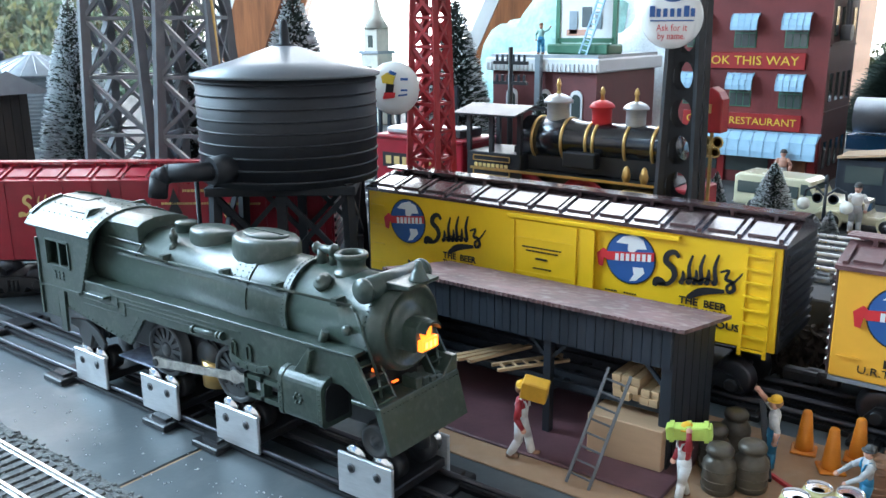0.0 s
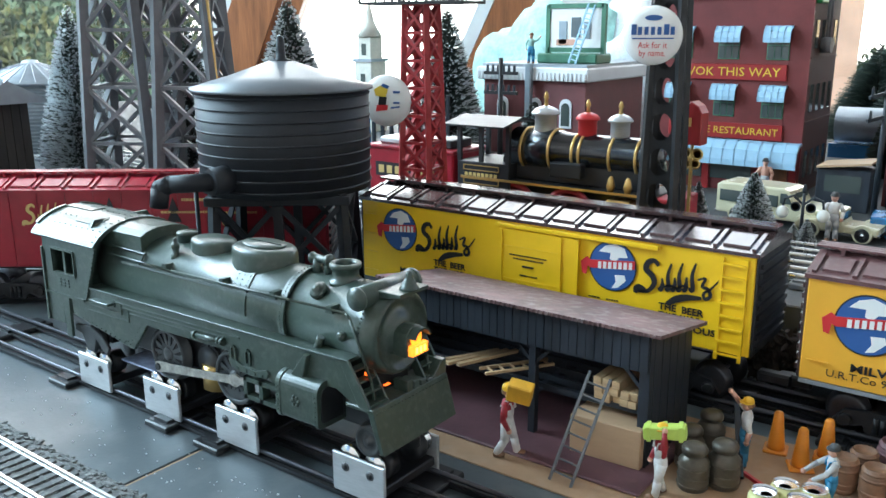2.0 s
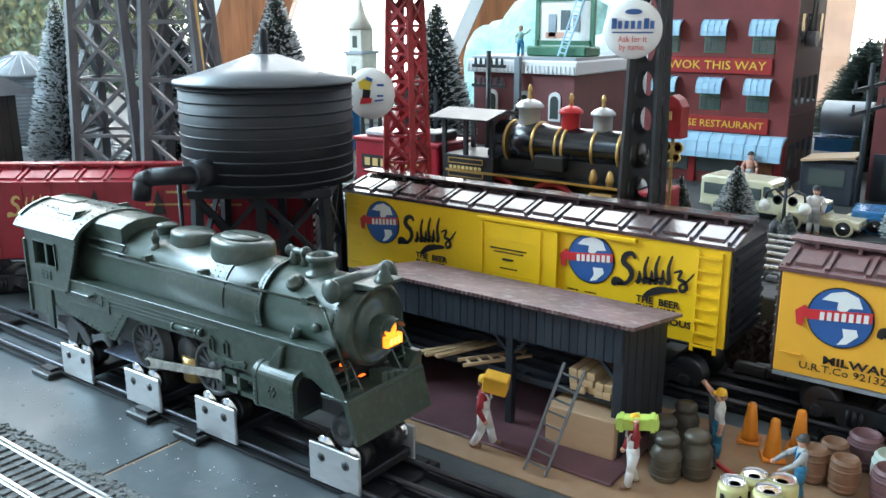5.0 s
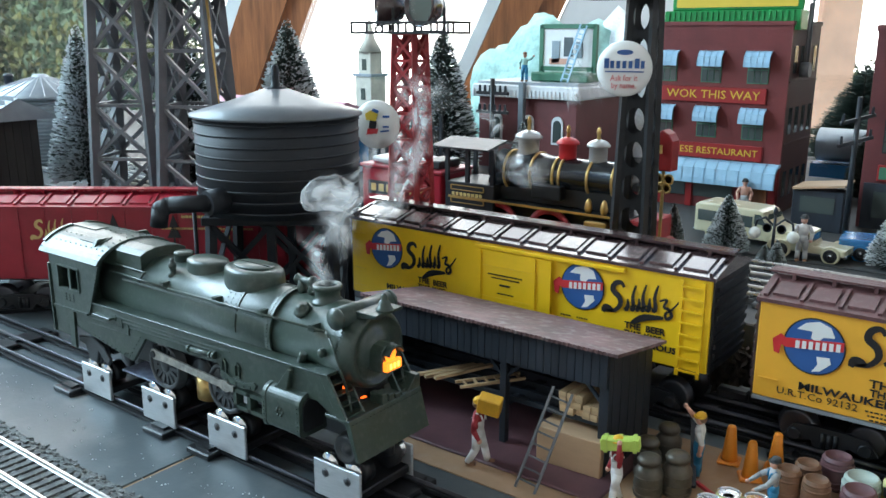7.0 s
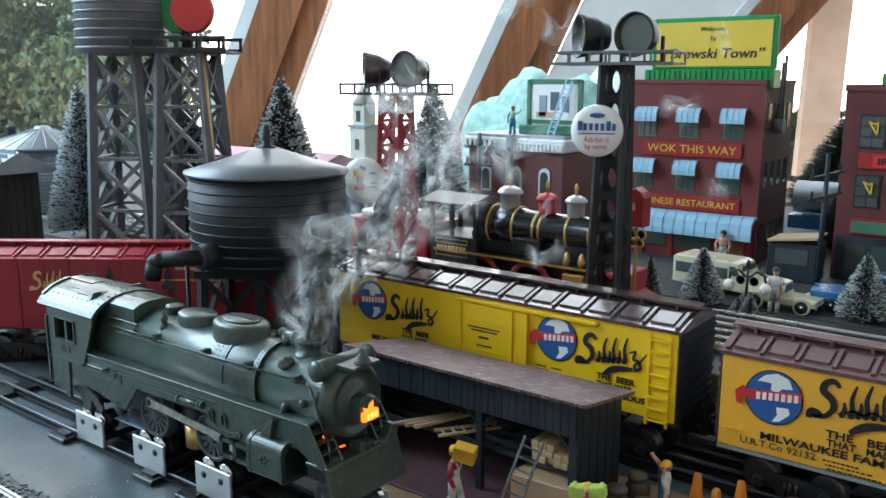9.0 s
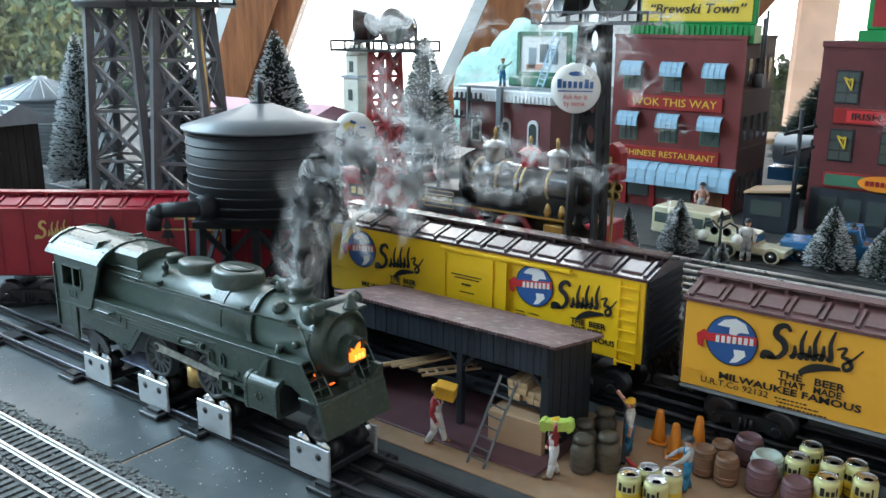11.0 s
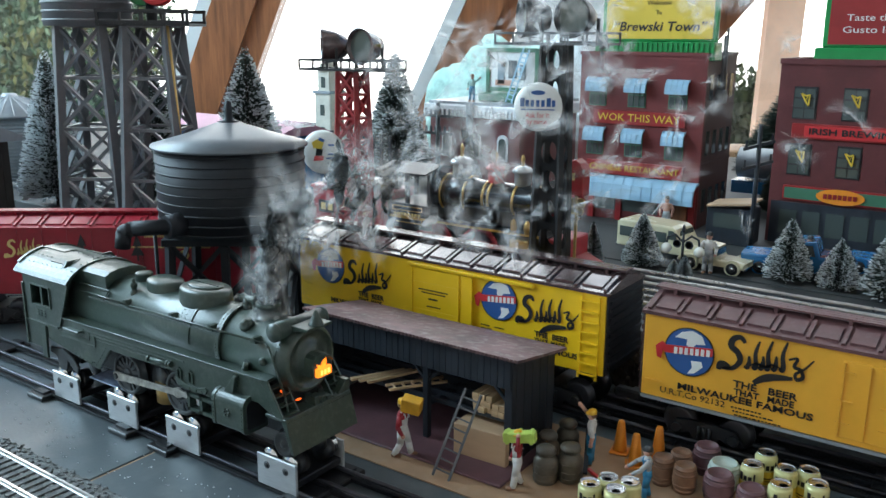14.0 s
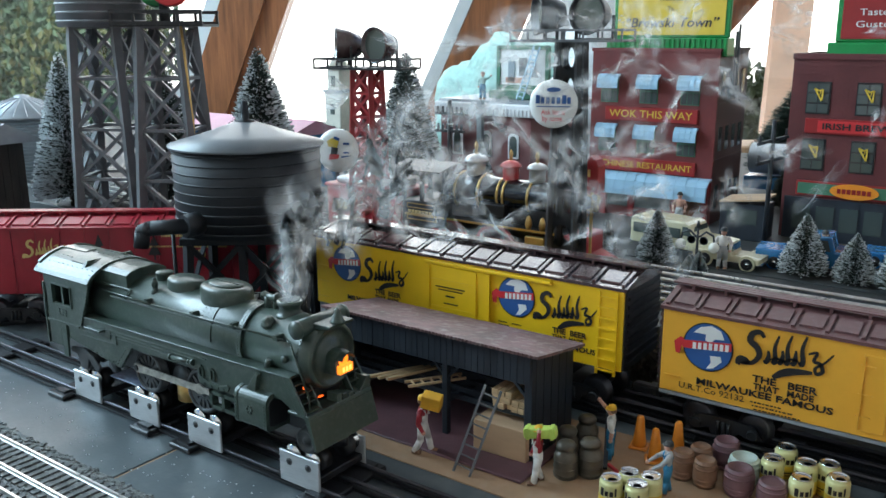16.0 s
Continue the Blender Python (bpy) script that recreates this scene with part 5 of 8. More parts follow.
    # trailing truck casting that hangs outside its wheel
    bm = prism(bmnew(), [(-0.1310, 0.0450), (-0.1140, 0.0470), (-0.1020, 0.0420), (-0.0960, 0.0360), (-0.0985, 0.0310), (-0.1030, 0.0330), (-0.1090, 0.0385), (-0.1120, 0.0300), (-0.1200, 0.0300), (-0.1240, 0.0400), (-0.1320, 0.0410)], "y", -0.0235, -0.0215, 0.0006)
    part("trailing_truck", bm, M_WHEEL, c, "dull cast trailing truck frame")
    part("blue_cloth_pad", box(bmnew(), -0.0960, -0.0480, -0.0160, 0.0160, 0.0262, 0.0275, 0.0004), mat_once("speckled_blue_tape", (0.25, 0.30, 0.42), None), c, "pale blue speckled insulating strip under the frame")
    return c


def build_stands():
    """Roller stands: steel plates on both rails, black drums and ball-bearing rollers between them."""
    for i, x in enumerate((-0.4490, -0.3805, -0.3152, -0.2275)):
        st = thing("roller_stand", pose(x, 0.2350, 0.0045), "bare steel roller test stand on the rails", "stand", "roller stands")
        for yy in (0.0, 0.0410):
            pl = part("plate", box(bmnew(), -0.0165, 0.0165, yy - 0.0010, yy + 0.0010, 0, 0.0205, 0.0005), M_STEEL, st, "bare steel plate with two bolts")
            sg = -1 if yy == 0 else 1
            for s in (-1, 1):
                part("bolt_rim", lathe(bmnew(), [(0.0013, sg * 0.0009), (0.0024, sg * 0.0009), (0.0024, sg * 0.0013), (0.0013, sg * 0.0014)], (s * 0.0078, yy, 0.0142), "y", 16), M_TRESTLE, pl)
                part("bolt_hole", lathe(bmnew(), [(1e-6, sg * 0.0015), (0.0016, sg * 0.0015), (0.0016, sg * 0.0008)], (s * 0.0078, yy, 0.0142), "y", 14), M_INK, pl, "dark bolt hole")
        for s in (-1, 1):
            for yy, sg in ((0.0, 1), (0.0410, -1)):
                prof = [(0.002, 0.0012), (0.0042, 0.0013), (0.0046, 0.0018), (0.0060, 0.0020), (0.0064, 0.0026), (0.0064, 0.0034), (0.0050, 0.0038), (0.0048, 0.0052), (0.002, 0.0054)]
                part("roller", lathe(bmnew(), [(r, sg * h) for r, h in prof], (s * 0.0080, yy, 0.0178), "y", 24), M_CHROME, st, "polished bearing roller")
                prof = [(0.002, 0.0056), (0.0064, 0.0058), (0.0070, 0.0066), (0.0070, 0.0130), (0.002, 0.0136)]
                part("drum", lathe(bmnew(), [(r, sg * h) for r, h in prof], (s * 0.0080, yy, 0.0165), "y", 22), M_BLACK, st, "black rubber drum")
        part("spacer", box(bmnew(), -0.0150, 0.0150, 0.0010, 0.0400, 0.0042, 0.0090, 0.0006), M_BLACK, st, "black base plate")


build_loco()
build_stands()


# ---- water tower ----
def build_water_tower():
    w = thing("water_tower", pose(-0.4340, 0.3900, 0, 0, 0, 38), "black banded toy water tower with a grey conical roof", "water tower")
    r, z0, z1 = 0.0605, 0.112, 0.1815
    bm = lathe(bmnew(), [(1e-6, z0), (r, z0), (r * 1.005, z1), (1e-6, z1)], (0, 0, 0), "z", 64)
    tank = part("tank", bm, M_TANK, w, "black tank")
    for i in range(9):
        z = z0 + 0.004 + i * (z1 - z0 - 0.006) / 8.2
        bm = lathe(bmnew(), [(r * 1.0, z - 0.0009), (r * 1.0 + 0.0010, z - 0.0004), (r * 1.0 + 0.0010, z + 0.0004), (r * 1.0, z + 0.0009)], (0, 0, 0), "z", 64)
        part("hoop", bm, M_TANK, tank)
    bm = lathe(bmnew(), [(r * 1.0, z1 - 0.0010), (r * 1.055, z1 - 0.0006), (r * 1.055, z1 + 0.0014), (r * 0.6, z1 + 0.0092), (0.0085, z1 + 0.0188), (1e-6, z1 + 0.0200)], (0, 0, 0), "z", 64)
    part("roof", bm, mat("satin_grey_roof_paint", (0.12, 0.135, 0.15), 0.42, 0.0, 0.1, 30, 0.05, 400, coat=0.15), w, "satin dark grey conical roof")
    bm = lathe(bmnew(), [(0.0085, z1 + 0.0180), (0.0082, z1 + 0.0196), (0.0036, z1 + 0.0202), (0.0034, z1 + 0.0260), (0.0026, z1 + 0.0345), (0.0016, z1 + 0.0358), (1e-6, z1 + 0.0360)], (0, 0, 0), "z", 24)
    part("finial", bm, M_TANK, w, "black roof finial")
    h = 0.043
    for sx in (-1, 0, 1):
        for sy in (-1, 1):
            part("leg", bar(bmnew(), (sx * h * 1.10, sy * h * 1.10, 0), (sx * h, sy * h, z0 + 0.001), 0.0062, 0.0062), M_TANK, w)
    for k in range(2):
        za, zb = 0.010 + k * 0.05, 0.056 + k * 0.05
        for sy in (-1, 1):
            for a, b in ((-1, 0), (0, 1)):
                bm = bar(bmnew(), (a * h, sy * h * 1.04, za), (b * h, sy * h * 1.04, zb), 0.0034, 0.0034)
                bar(bm, (b * h, sy * h * 1.04, za), (a * h, sy * h * 1.04, zb), 0.0034, 0.0034)
                part("brace", bm, M_TANK, w)
        for sx in (-1, 1):
            bm = bar(bmnew(), (sx * h * 1.04, -h, za), (sx * h * 1.04, h, zb), 0.0034, 0.0034)
            bar(bm, (sx * h * 1.04, h, za), (sx * h * 1.04, -h, zb), 0.0034, 0.0034)
            part("brace", bm, M_TANK, w)
    part("platform", box(bmnew(), -h - 0.006, h + 0.006, -h - 0.006, h + 0.006, z0 - 0.006, z0, 0.0006), M_TANK, w)
    bm = pipe(bmnew(), [(-0.026, -0.044, 0.1255), (-0.040, -0.058, 0.1245), (-0.066, -0.062, 0.1240), (-0.0725, -0.0625, 0.1215), (-0.0745, -0.0625, 0.1090)], 0.0060, 14)
    tube(bm, (-0.030, -0.048, 0.1250), (-0.041, -0.059, 0.1245), 0.0098, 0.0090, 18)
    part("spout", bm, M_TANK, w, "bent black spout")
    part("pull_rod", tube(bmnew(), (-0.057, -0.035, 0.0), (-0.057, -0.035, 0.115), 0.0016, None, 8), M_TANK, w)


build_water_tower()


# ---- lumber shed and its goods ----
def build_shed():
    x0, x1, yf, yb = -0.300, -0.131, 0.3440, 0.4000
    zf, zb = 0.0765, 0.0660
    s = thing("lumber_shed", pose(0, 0, 0), "blue-black open lumber shed with a weathered maroon roof", "shed")
    base = box(bmnew(), -0.302, -0.122, 0.318, 0.405, 0.0012, 0.0030, 0.0008)
    part("base", base, M_PLUM, s, "plum coloured base slab")
    bm = prism(bmnew(), [(yf - 0.005, zf + 0.0012), (yf - 0.005, zf - 0.0008), (yb + 0.004, zb - 0.0012), (yb + 0.004, zb + 0.0008)], "x", x0 - 0.006, x1 + 0.007)
    r = part("roof", bm, M_SHEDROOF, s, "weathered maroon roof")
    bm = bmnew()
    for i in range(60):
        x = x0 - 0.004 + i * (x1 - x0 + 0.008) / 59
        box(bm, x - 0.0005, x + 0.0005, yf - 0.0058, yf - 0.0045, zf - 0.0006, zf + 0.0012)
    part("roof_edge", bm, M_SHEDROOF, r)
    n = 34
    for i in range(n):
        a = x0 + i * (x1 - x0) / n
        part("board", box(bmnew(), a + 0.0002, a + (x1 - x0) / n - 0.0002, yf - 0.0010 - 0.0002 * (i % 2), yf, zf - 0.0215, zf - 0.001), M_SHED, s)
    for i in range(11):
        a = yf + i * (yb - yf) / 11
        part("board", box(bmnew(), x1 - 0.001 + 0.0002 * (i % 2), x1 + 0.0006 + 0.0002 * (i % 2), a + 0.0002, a + (yb - yf) / 11 - 0.0002, 0.003, zf - 0.002 - (zf - zb) * (i + 1) / 11), M_SHED, s)
    part("back_wall", box(bmnew(), x0, x1, yb - 0.0015, yb, 0.003, zb - 0.001), M_SHED, s)
    part("end_wall", box(bmnew(), x0 - 0.001, x0, yf, yb, 0.003, zb - 0.001), M_SHED, s)
    for x in (x0 + 0.002, -0.1985, x1 - 0.003):
        part("post", box(bmnew(), x - 0.0022, x + 0.0022, yf + 0.0005, yf + 0.0049, 0.003, zf - 0.003, 0.0003), M_SHED, s)
        bm = bmnew()
        for d in (-1, 1):
            if x0 < x + d * 0.012 < x1:
                bar(bm, (x, yf + 0.0027, zf - 0.033), (x + d * 0.012, yf + 0.0027, zf - 0.021), 0.0018, 0.0018)
        part("brace", bm, M_SHED, s)
    bm = box(bmnew(), x0, x1 - 0.002, yf + 0.006, yf + 0.0085, 0.0285, 0.0315)
    for y in (0.362, 0.375, 0.388):
        box(bm, x0, x1 - 0.002, y, y + 0.0025, 0.0285, 0.0315)
    for x in (-0.29, -0.1985, -0.136):
        box(bm, x - 0.0016, x + 0.0016, yf + 0.006, yb - 0.002, 0.0255, 0.0285)
    part("shelf", bm, M_SHED, s, "slatted storage shelf")
    # goods
    big = box(bmnew(), -0.0200, 0.0195, -0.0180, 0.0180, 0, 0.0215, 0.0005)
    solo("wooden_crate", big, M_CRATE, pose(-0.1515, 0.3570, 0.003, 0, 0, 2), "plain tan wooden block crate under the shed", "crate")
    for i, (x, y, z) in enumerate([(-0.1610 + 0.0052 * k, 0.369, 0.0316 + 0.0042 * l) for l, nn in ((0, 5), (1, 5), (2, 3)) for k in range(nn)]):
        rng = random.Random(i)
        solo("timber", box(bmnew(), -0.0023, 0.0023, -0.0205, 0.0205, 0, 0.0040, 0.0002), M_BOARD, pose(x, y + rng.uniform(-0.0015, 0.0015), z, 0, 0, rng.uniform(-1.5, 1.5)), "short sawn timber on the shelf", "timber", "stacked timbers")
    for k in range(3):
        solo("plank", box(bmnew(), -0.021, 0.021, -0.0016, 0.0016, 0, 0.0018), M_BOARD, pose(-0.250 + 0.0065 * k, 0.357 + 0.001 * k, 0.0318 + 0.0006 * k, 0, 0, 62 + 3 * k), "thin loose plank on the shelf", "plank", "loose planks")
    lad = thing("wooden_ladder", pose(-0.2175, 0.3600, 0.0320, 0, 0, 56), "pale wooden ladder lying on the shelf", "ladder")
    for s2 in (-1, 1):
        part("rail", box(bmnew(), -0.0215, 0.0215, s2 * 0.0042 - 0.0009, s2 * 0.0042 + 0.0009, 0, 0.0016), M_BOARD, lad)
    for k in range(6):
        part("rung", box(bmnew(), -0.0175 + k * 0.007, -0.0160 + k * 0.007, -0.0042, 0.0042, 0.0004, 0.0014), M_BOARD, lad)
    lad = thing("metal_ladder", pose(-0.1590, 0.3070, 0.0014, -24, 12, 8), "grey metal ladder leaning on the shed shelf", "ladder")
    m2 = M_TRESTLE
    for s2 in (-1, 1):
        part("rail", box(bmnew(), s2 * 0.0056 - 0.0007, s2 * 0.0056 + 0.0007, -0.0008, 0.0008, 0, 0.0580), m2, lad)
    for k in range(8):
        part("rung", tube(bmnew(), (-0.0056, 0, 0.005 + k * 0.0068), (0.0056, 0, 0.005 + k * 0.0068), 0.0006, None, 6), m2, lad)


build_shed()


# ---- painted toy figures: one plain mesh each ----
def figure(name, m, label, legs, torso, arms, hat, pose_kind, size=1.05, stride=0.0, bib=False):
    """A toy worker as one plain mesh with painted areas."""
    bm = bmnew()

    def add(fn, k):
        n0 = len(bm.faces)
        fn()
        bm.faces.ensure_lookup_table()
        for f in bm.faces[n0:]:
            f.material_index = k
            f.smooth = True
    for s, fy in ((-1, stride), (1, -stride)):
        foot, knee, hip = (s * 0.0030, fy, 0.0016), (s * 0.0026, fy * 0.35 - abs(stride) * 0.25, 0.0096), (s * 0.0021, 0, 0.0182)
        add(lambda: tube(bm, foot, knee, 0.0020, 0.0021, 12), 0)
        add(lambda: ball(bm, knee, 0.0022, 10, 8), 0)
        add(lambda: tube(bm, knee, hip, 0.0021, 0.0028, 12), 0)
        add(lambda: lathe(bm, [(0.0016, -0.0042), (0.0018, -0.0020), (0.0017, 0.0014), (1e-6, 0.0020)], (foot[0], fy, 0.0014), "y", 10, 1.0, 0.8), 5)
    add(lambda: lathe(bm, [(0.0026, 0.0150), (0.0042, 0.0172), (0.0041, 0.0200), (0.0036, 0.0222)], (0, 0, 0), "z", 18, 1.0, 0.76), 0)
    add(lambda: lathe(bm, [(0.0036, 0.0212), (0.0040, 0.0250), (0.0046, 0.0284), (0.0040, 0.0302), (0.0022, 0.0312), (0.0014, 0.0325)], (0, 0, 0), "z", 18, 1.0, 0.66), 1)
    if bib:
        add(lambda: lathe(bm, [(0.0038, 0.0205), (0.0043, 0.0245), (0.0045, 0.0262)], (0, -0.0003, 0), "z", 18, 0.86, 0.70), 0)
        for sx in (-1, 1):
            add(lambda: bars(bm, [(sx * 0.0022, -0.0033, 0.0258), (sx * 0.0026, -0.0028, 0.0292), (sx * 0.0026, 0.0, 0.0308), (sx * 0.0014, 0.0030, 0.0270)], 0.0010, 0.0007), 0)
    add(lambda: ball(bm, (0, -0.0006, 0.0346), 0.0026, 14, 10, 1.2), 3)
    add(lambda: ball(bm, (0, -0.0031, 0.0343), 0.0006, 6, 5), 3)
    add(lambda: ball(bm, (0, 0.0006, 0.0352), 0.0027, 12, 8, 1.0), 5)
    add(lambda: lathe(bm, [(0.0030, 0.0362), (0.0029, 0.0374), (0.0024, 0.0386), (0.0012, 0.0393), (1e-6, 0.0394)], (0, 0, 0), "z", 16), 4)
    add(lambda: lathe(bm, [(0.0031, 0.0360), (0.0036, 0.0361), (0.0035, 0.0366), (0.0028, 0.0368)], (0, -0.0008, 0), "z", 16), 4)
    for s, (ex, ey, ez, hx, hy, hz) in zip((-1, 1), arms):
        add(lambda: ball(bm, (s * 0.0044, 0, 0.0290), 0.0019, 10, 8), 2)
        add(lambda: tube(bm, (s * 0.0046, 0, 0.0290), (ex, ey, ez), 0.0018, 0.0016, 12), 2)
        add(lambda: ball(bm, (ex, ey, ez), 0.0016, 10, 8), 2)
        add(lambda: tube(bm, (ex, ey, ez), (hx, hy, hz), 0.0016, 0.0011, 12), 2 if pose_kind != "bare" else 3)
        add(lambda: ball(bm, (hx, hy, hz), 0.0015, 8, 6), 3)
    me = finish(bm, name)
    for k in (legs, torso, arms and torso if pose_kind != "grey" else M_CLOTHG, M_SKIN, hat, M_BARREL):
        me.materials.append(k)
    ob = new(name, me)
    ob.matrix_world = m @ Matrix.Scale(size, 4)
    return tagged(ob, label, "figurine", "painted workers")


def build_people():
    up = [(-0.0085, -0.002, 0.0305, -0.004, -0.001, 0.0400), (0.0085, -0.002, 0.0305, 0.005, -0.001, 0.0390)]
    one = [(-0.0075, 0.000, 0.0225, -0.0065, -0.003, 0.0165), (0.0085, -0.002, 0.0300, 0.0055, -0.001, 0.0375)]
    figure("figurine", pose(-0.1965, 0.3170, 0.0014, 0, 0, 105), "painted toy worker in white overalls and red shirt", M_CLOTHW, M_CLOTHR, one, M_HATY, "plain", 1.05, 0.0045, True)
    solo("load_box", box(bmnew(), -0.0065, 0.0065, -0.0042, 0.0042, 0, 0.0100, 0.0006), M_BOXY, pose(-0.1905, 0.3185, 0.0345, 12, 10, 20), "ochre slatted box on the worker's shoulder", "box")
    figure("figurine", pose(-0.1150, 0.3260, 0.0014, 0, 0, -48), "painted toy worker in white overalls and red shirt", M_CLOTHW, M_CLOTHR, one, M_HATY, "plain", 0.98, 0.0030, True)
    b = thing("load_box", pose(-0.1135, 0.3265, 0.0325, 0, -8, 16), "lime green slatted crate on the worker's shoulder", "box")
    part("crate_body", box(bmnew(), -0.0100, 0.0100, -0.0034, 0.0034, 0, 0.0062, 0.0005), M_BOXG, b)
    for x in (-0.0075, 0.0, 0.0075):
        part("slat", box(bmnew(), x - 0.0010, x + 0.0010, -0.0039, 0.0039, -0.0005, 0.0067), M_BOXG, b)
    wave = [(-0.0050, -0.0045, 0.0335, -0.0040, -0.0095, 0.0395), (0.0062, 0.002, 0.0225, 0.0060, 0.001, 0.0160)]
    figure("figurine", pose(-0.0915, 0.3795, 0.0014, 0, 0, -78), "painted toy worker in blue trousers and white shirt, one arm raised", M_CLOTHB, M_CLOTHW, wave, M_HATY, "bare", 0.98)
    reach = [(-0.0060, -0.0060, 0.0250, -0.0040, -0.0135, 0.0205), (0.0060, -0.0050, 0.0240, 0.0040, -0.0115, 0.0190)]
    figure("figurine", pose(-0.0455, 0.3600, 0.0014, 0, 0, -62), "painted toy worker in blue overalls and grey shirt, arm stretched out", M_CLOTHB, M_CLOTHG, reach, M_TABLE2, "grey", 0.88, 0.002, True)


build_people()


def build_yard_goods():
    def cone(x, y, a):
        c = thing("traffic_cone", pose(x, y, 0.0012, 0, 0, a), "orange toy traffic cone on the tan board", "traffic cone", "orange cones")
        part("base", box(bmnew(), -0.0062, 0.0062, -0.0062, 0.0062, 0, 0.0018, 0.0007), M_CONE, c)
        part("cone", lathe(bmnew(), [(0.0048, 0.0016), (0.0044, 0.004), (0.0024, 0.0215), (0.0018, 0.0226), (1e-6, 0.0228)], seg=20), M_CONE, c)
    cone(-0.0830, 0.4070, 10)
    cone(-0.0672, 0.3945, 25)
    cone(-0.0590, 0.4130, 5)

    def barrel(x, y, r, h, mtl, word):
        c = thing("barrel", pose(x, y, 0.0012), word + " toy barrel standing on the tan board", "barrel", "barrels")
        part("body", lathe(bmnew(), [(r * 0.80, 0), (r * 0.93, h * 0.22), (r, h * 0.5), (r * 0.93, h * 0.78), (r * 0.80, h), (r * 0.72, h), (r * 0.70, h - 0.0012), (1e-6, h - 0.0012)], seg=28), mtl, c)
        for k in (0.12, 0.30, 0.70, 0.88):
            rr = r * (0.80 + 0.2 * math.sin(math.pi * k)) + 0.0003
            part("hoop", lathe(bmnew(), [(rr - 0.0004, h * k - 0.0007), (rr, h * k - 0.0006), (rr, h * k + 0.0006), (rr - 0.0004, h * k + 0.0007)], seg=28), mtl, c)
    barrel(-0.0450, 0.3845, 0.0072, 0.0180, M_BARREL, "brown wooden")
    barrel(-0.0390, 0.3995, 0.0072, 0.0170, M_BARREL, "brown wooden")
    barrel(-0.0305, 0.3830, 0.0074, 0.0175, M_BARREL, "brown wooden")
    barrel(-0.0275, 0.4140, 0.0088, 0.0185, M_PURP, "purple-brown")
    barrel(-0.0125, 0.4010, 0.0098, 0.0170, M_PALE, "pale green-white")
    barrel(-0.0105, 0.3850, 0.0092, 0.0175, M_PURP, "purple-brown")
    barrel(0.0090, 0.3840, 0.0088, 0.0150, M_PURP, "purple-brown")

    def can(x, y, z, tilt=0, yaw=0):
        c = thing("drink_can", pose(x, y, z, tilt, 0, yaw), "tiny cream and yellow drink can with a shiny top", "can", "drink cans")
        r, h = 0.0068, 0.0200
        part("body", lathe(bmnew(), [(r * 0.8, 0), (r, 0.0015), (r, h - 0.003), (r * 0.82, h), (r * 0.80, h - 0.001), (1e-6, h - 0.001)], seg=28), M_CAN, c)
        part("lid", lathe(bmnew(), [(r * 0.82, h - 0.0002), (r * 0.84, h + 0.0006), (r * 0.78, h + 0.0006), (r * 0.74, h - 0.0006), (1e-6, h - 0.0006)], seg=28), M_CANTOP, c, "aluminium lid")
        part("opening", lathe(bmnew(), [(0.0026, h - 0.0006), (0.0026, h - 0.0002), (1e-6, h - 0.0002)], (0.0008, -0.0022, 0), seg=12), M_INK, c)
        bm = bmnew()
        for a0, a1, z0, z1 in ((-2.45, -2.12, 0.0108, 0.0158), (-2.0, -1.72, 0.0112, 0.0143), (-1.60, -1.30, 0.0112, 0.0143), (-1.18, -1.02, 0.0112, 0.0163), (-2.2, -1.3, 0.0052, 0.0060), (-2.0, -1.5, 0.0036, 0.0042)):
            n = 6
            lo = [bm.verts.new(((r + 0.0002) * math.cos(a0 + (a1 - a0) * i / n), (r + 0.0002) * math.sin(a0 + (a1 - a0) * i / n), z0)) for i in range(n + 1)]
            hi = [bm.verts.new(((r + 0.0002) * math.cos(a0 + (a1 - a0) * i / n), (r + 0.0002) * math.sin(a0 + (a1 - a0) * i / n), z1)) for i in range(n + 1)]
            for i in range(n):
                bm.faces.new((lo[i], lo[i + 1], hi[i + 1], hi[i]))
        part("mark", bm, M_INK, c, "black brand mark")
        bm = bmnew()
        lathe(bm, [(r * 0.9, 0.0008), (r + 0.00015, 0.0016), (r + 0.00015, 0.0098), (r + 0.0001, 0.0100)], seg=28)
        part("stripe", bm, M_SIGNY, c, "yellow lower half")
    for x, y, z, t, a in ((0.0035, 0.4030, 0.0012, 0, 0), (0.0065, 0.4225, 0.0012, 0, 40), (0.0215, 0.4090, 0.0012, 0, 10), (0.0330, 0.4150, 0.0012, 0, -20), (0.0410, 0.4010, 0.0012, 0, 15), (0.0235, 0.3885, 0.0012, 0, 35),
                          (-0.0600, 0.3370, 0.0012, 0, -10), (-0.0660, 0.3250, 0.0012, 0, 20), (-0.0510, 0.3270, 0.0012, 0, 5), (-0.0480, 0.3400, 0.0012, 0, -25)):
        can(x, y, z, t, a)

    def jug(x, y, k=1.0):
        bm = lathe(bmnew(), [(0.0074 * k, 0), (0.0082 * k, 0.001), (0.0082 * k, 0.0155 * k), (0.0060 * k, 0.0185 * k), (0.0048 * k, 0.0195 * k), (0.0066 * k, 0.0205 * k), (0.0069 * k, 0.0225 * k), (0.0058 * k, 0.0245 * k), (0.0030 * k, 0.0252 * k), (1e-6, 0.0252 * k)], seg=28)
        for z in (0.0030, 0.0075, 0.0130):
            ring(bm, (0, 0, z * k), 0.0081 * k, 0.00045, "z", 28, 6)
        solo("milk_can", bm, M_JUG, pose(x, y, 0.0012), "dull pewter toy milk can on the tan board", "milk can", "milk cans")
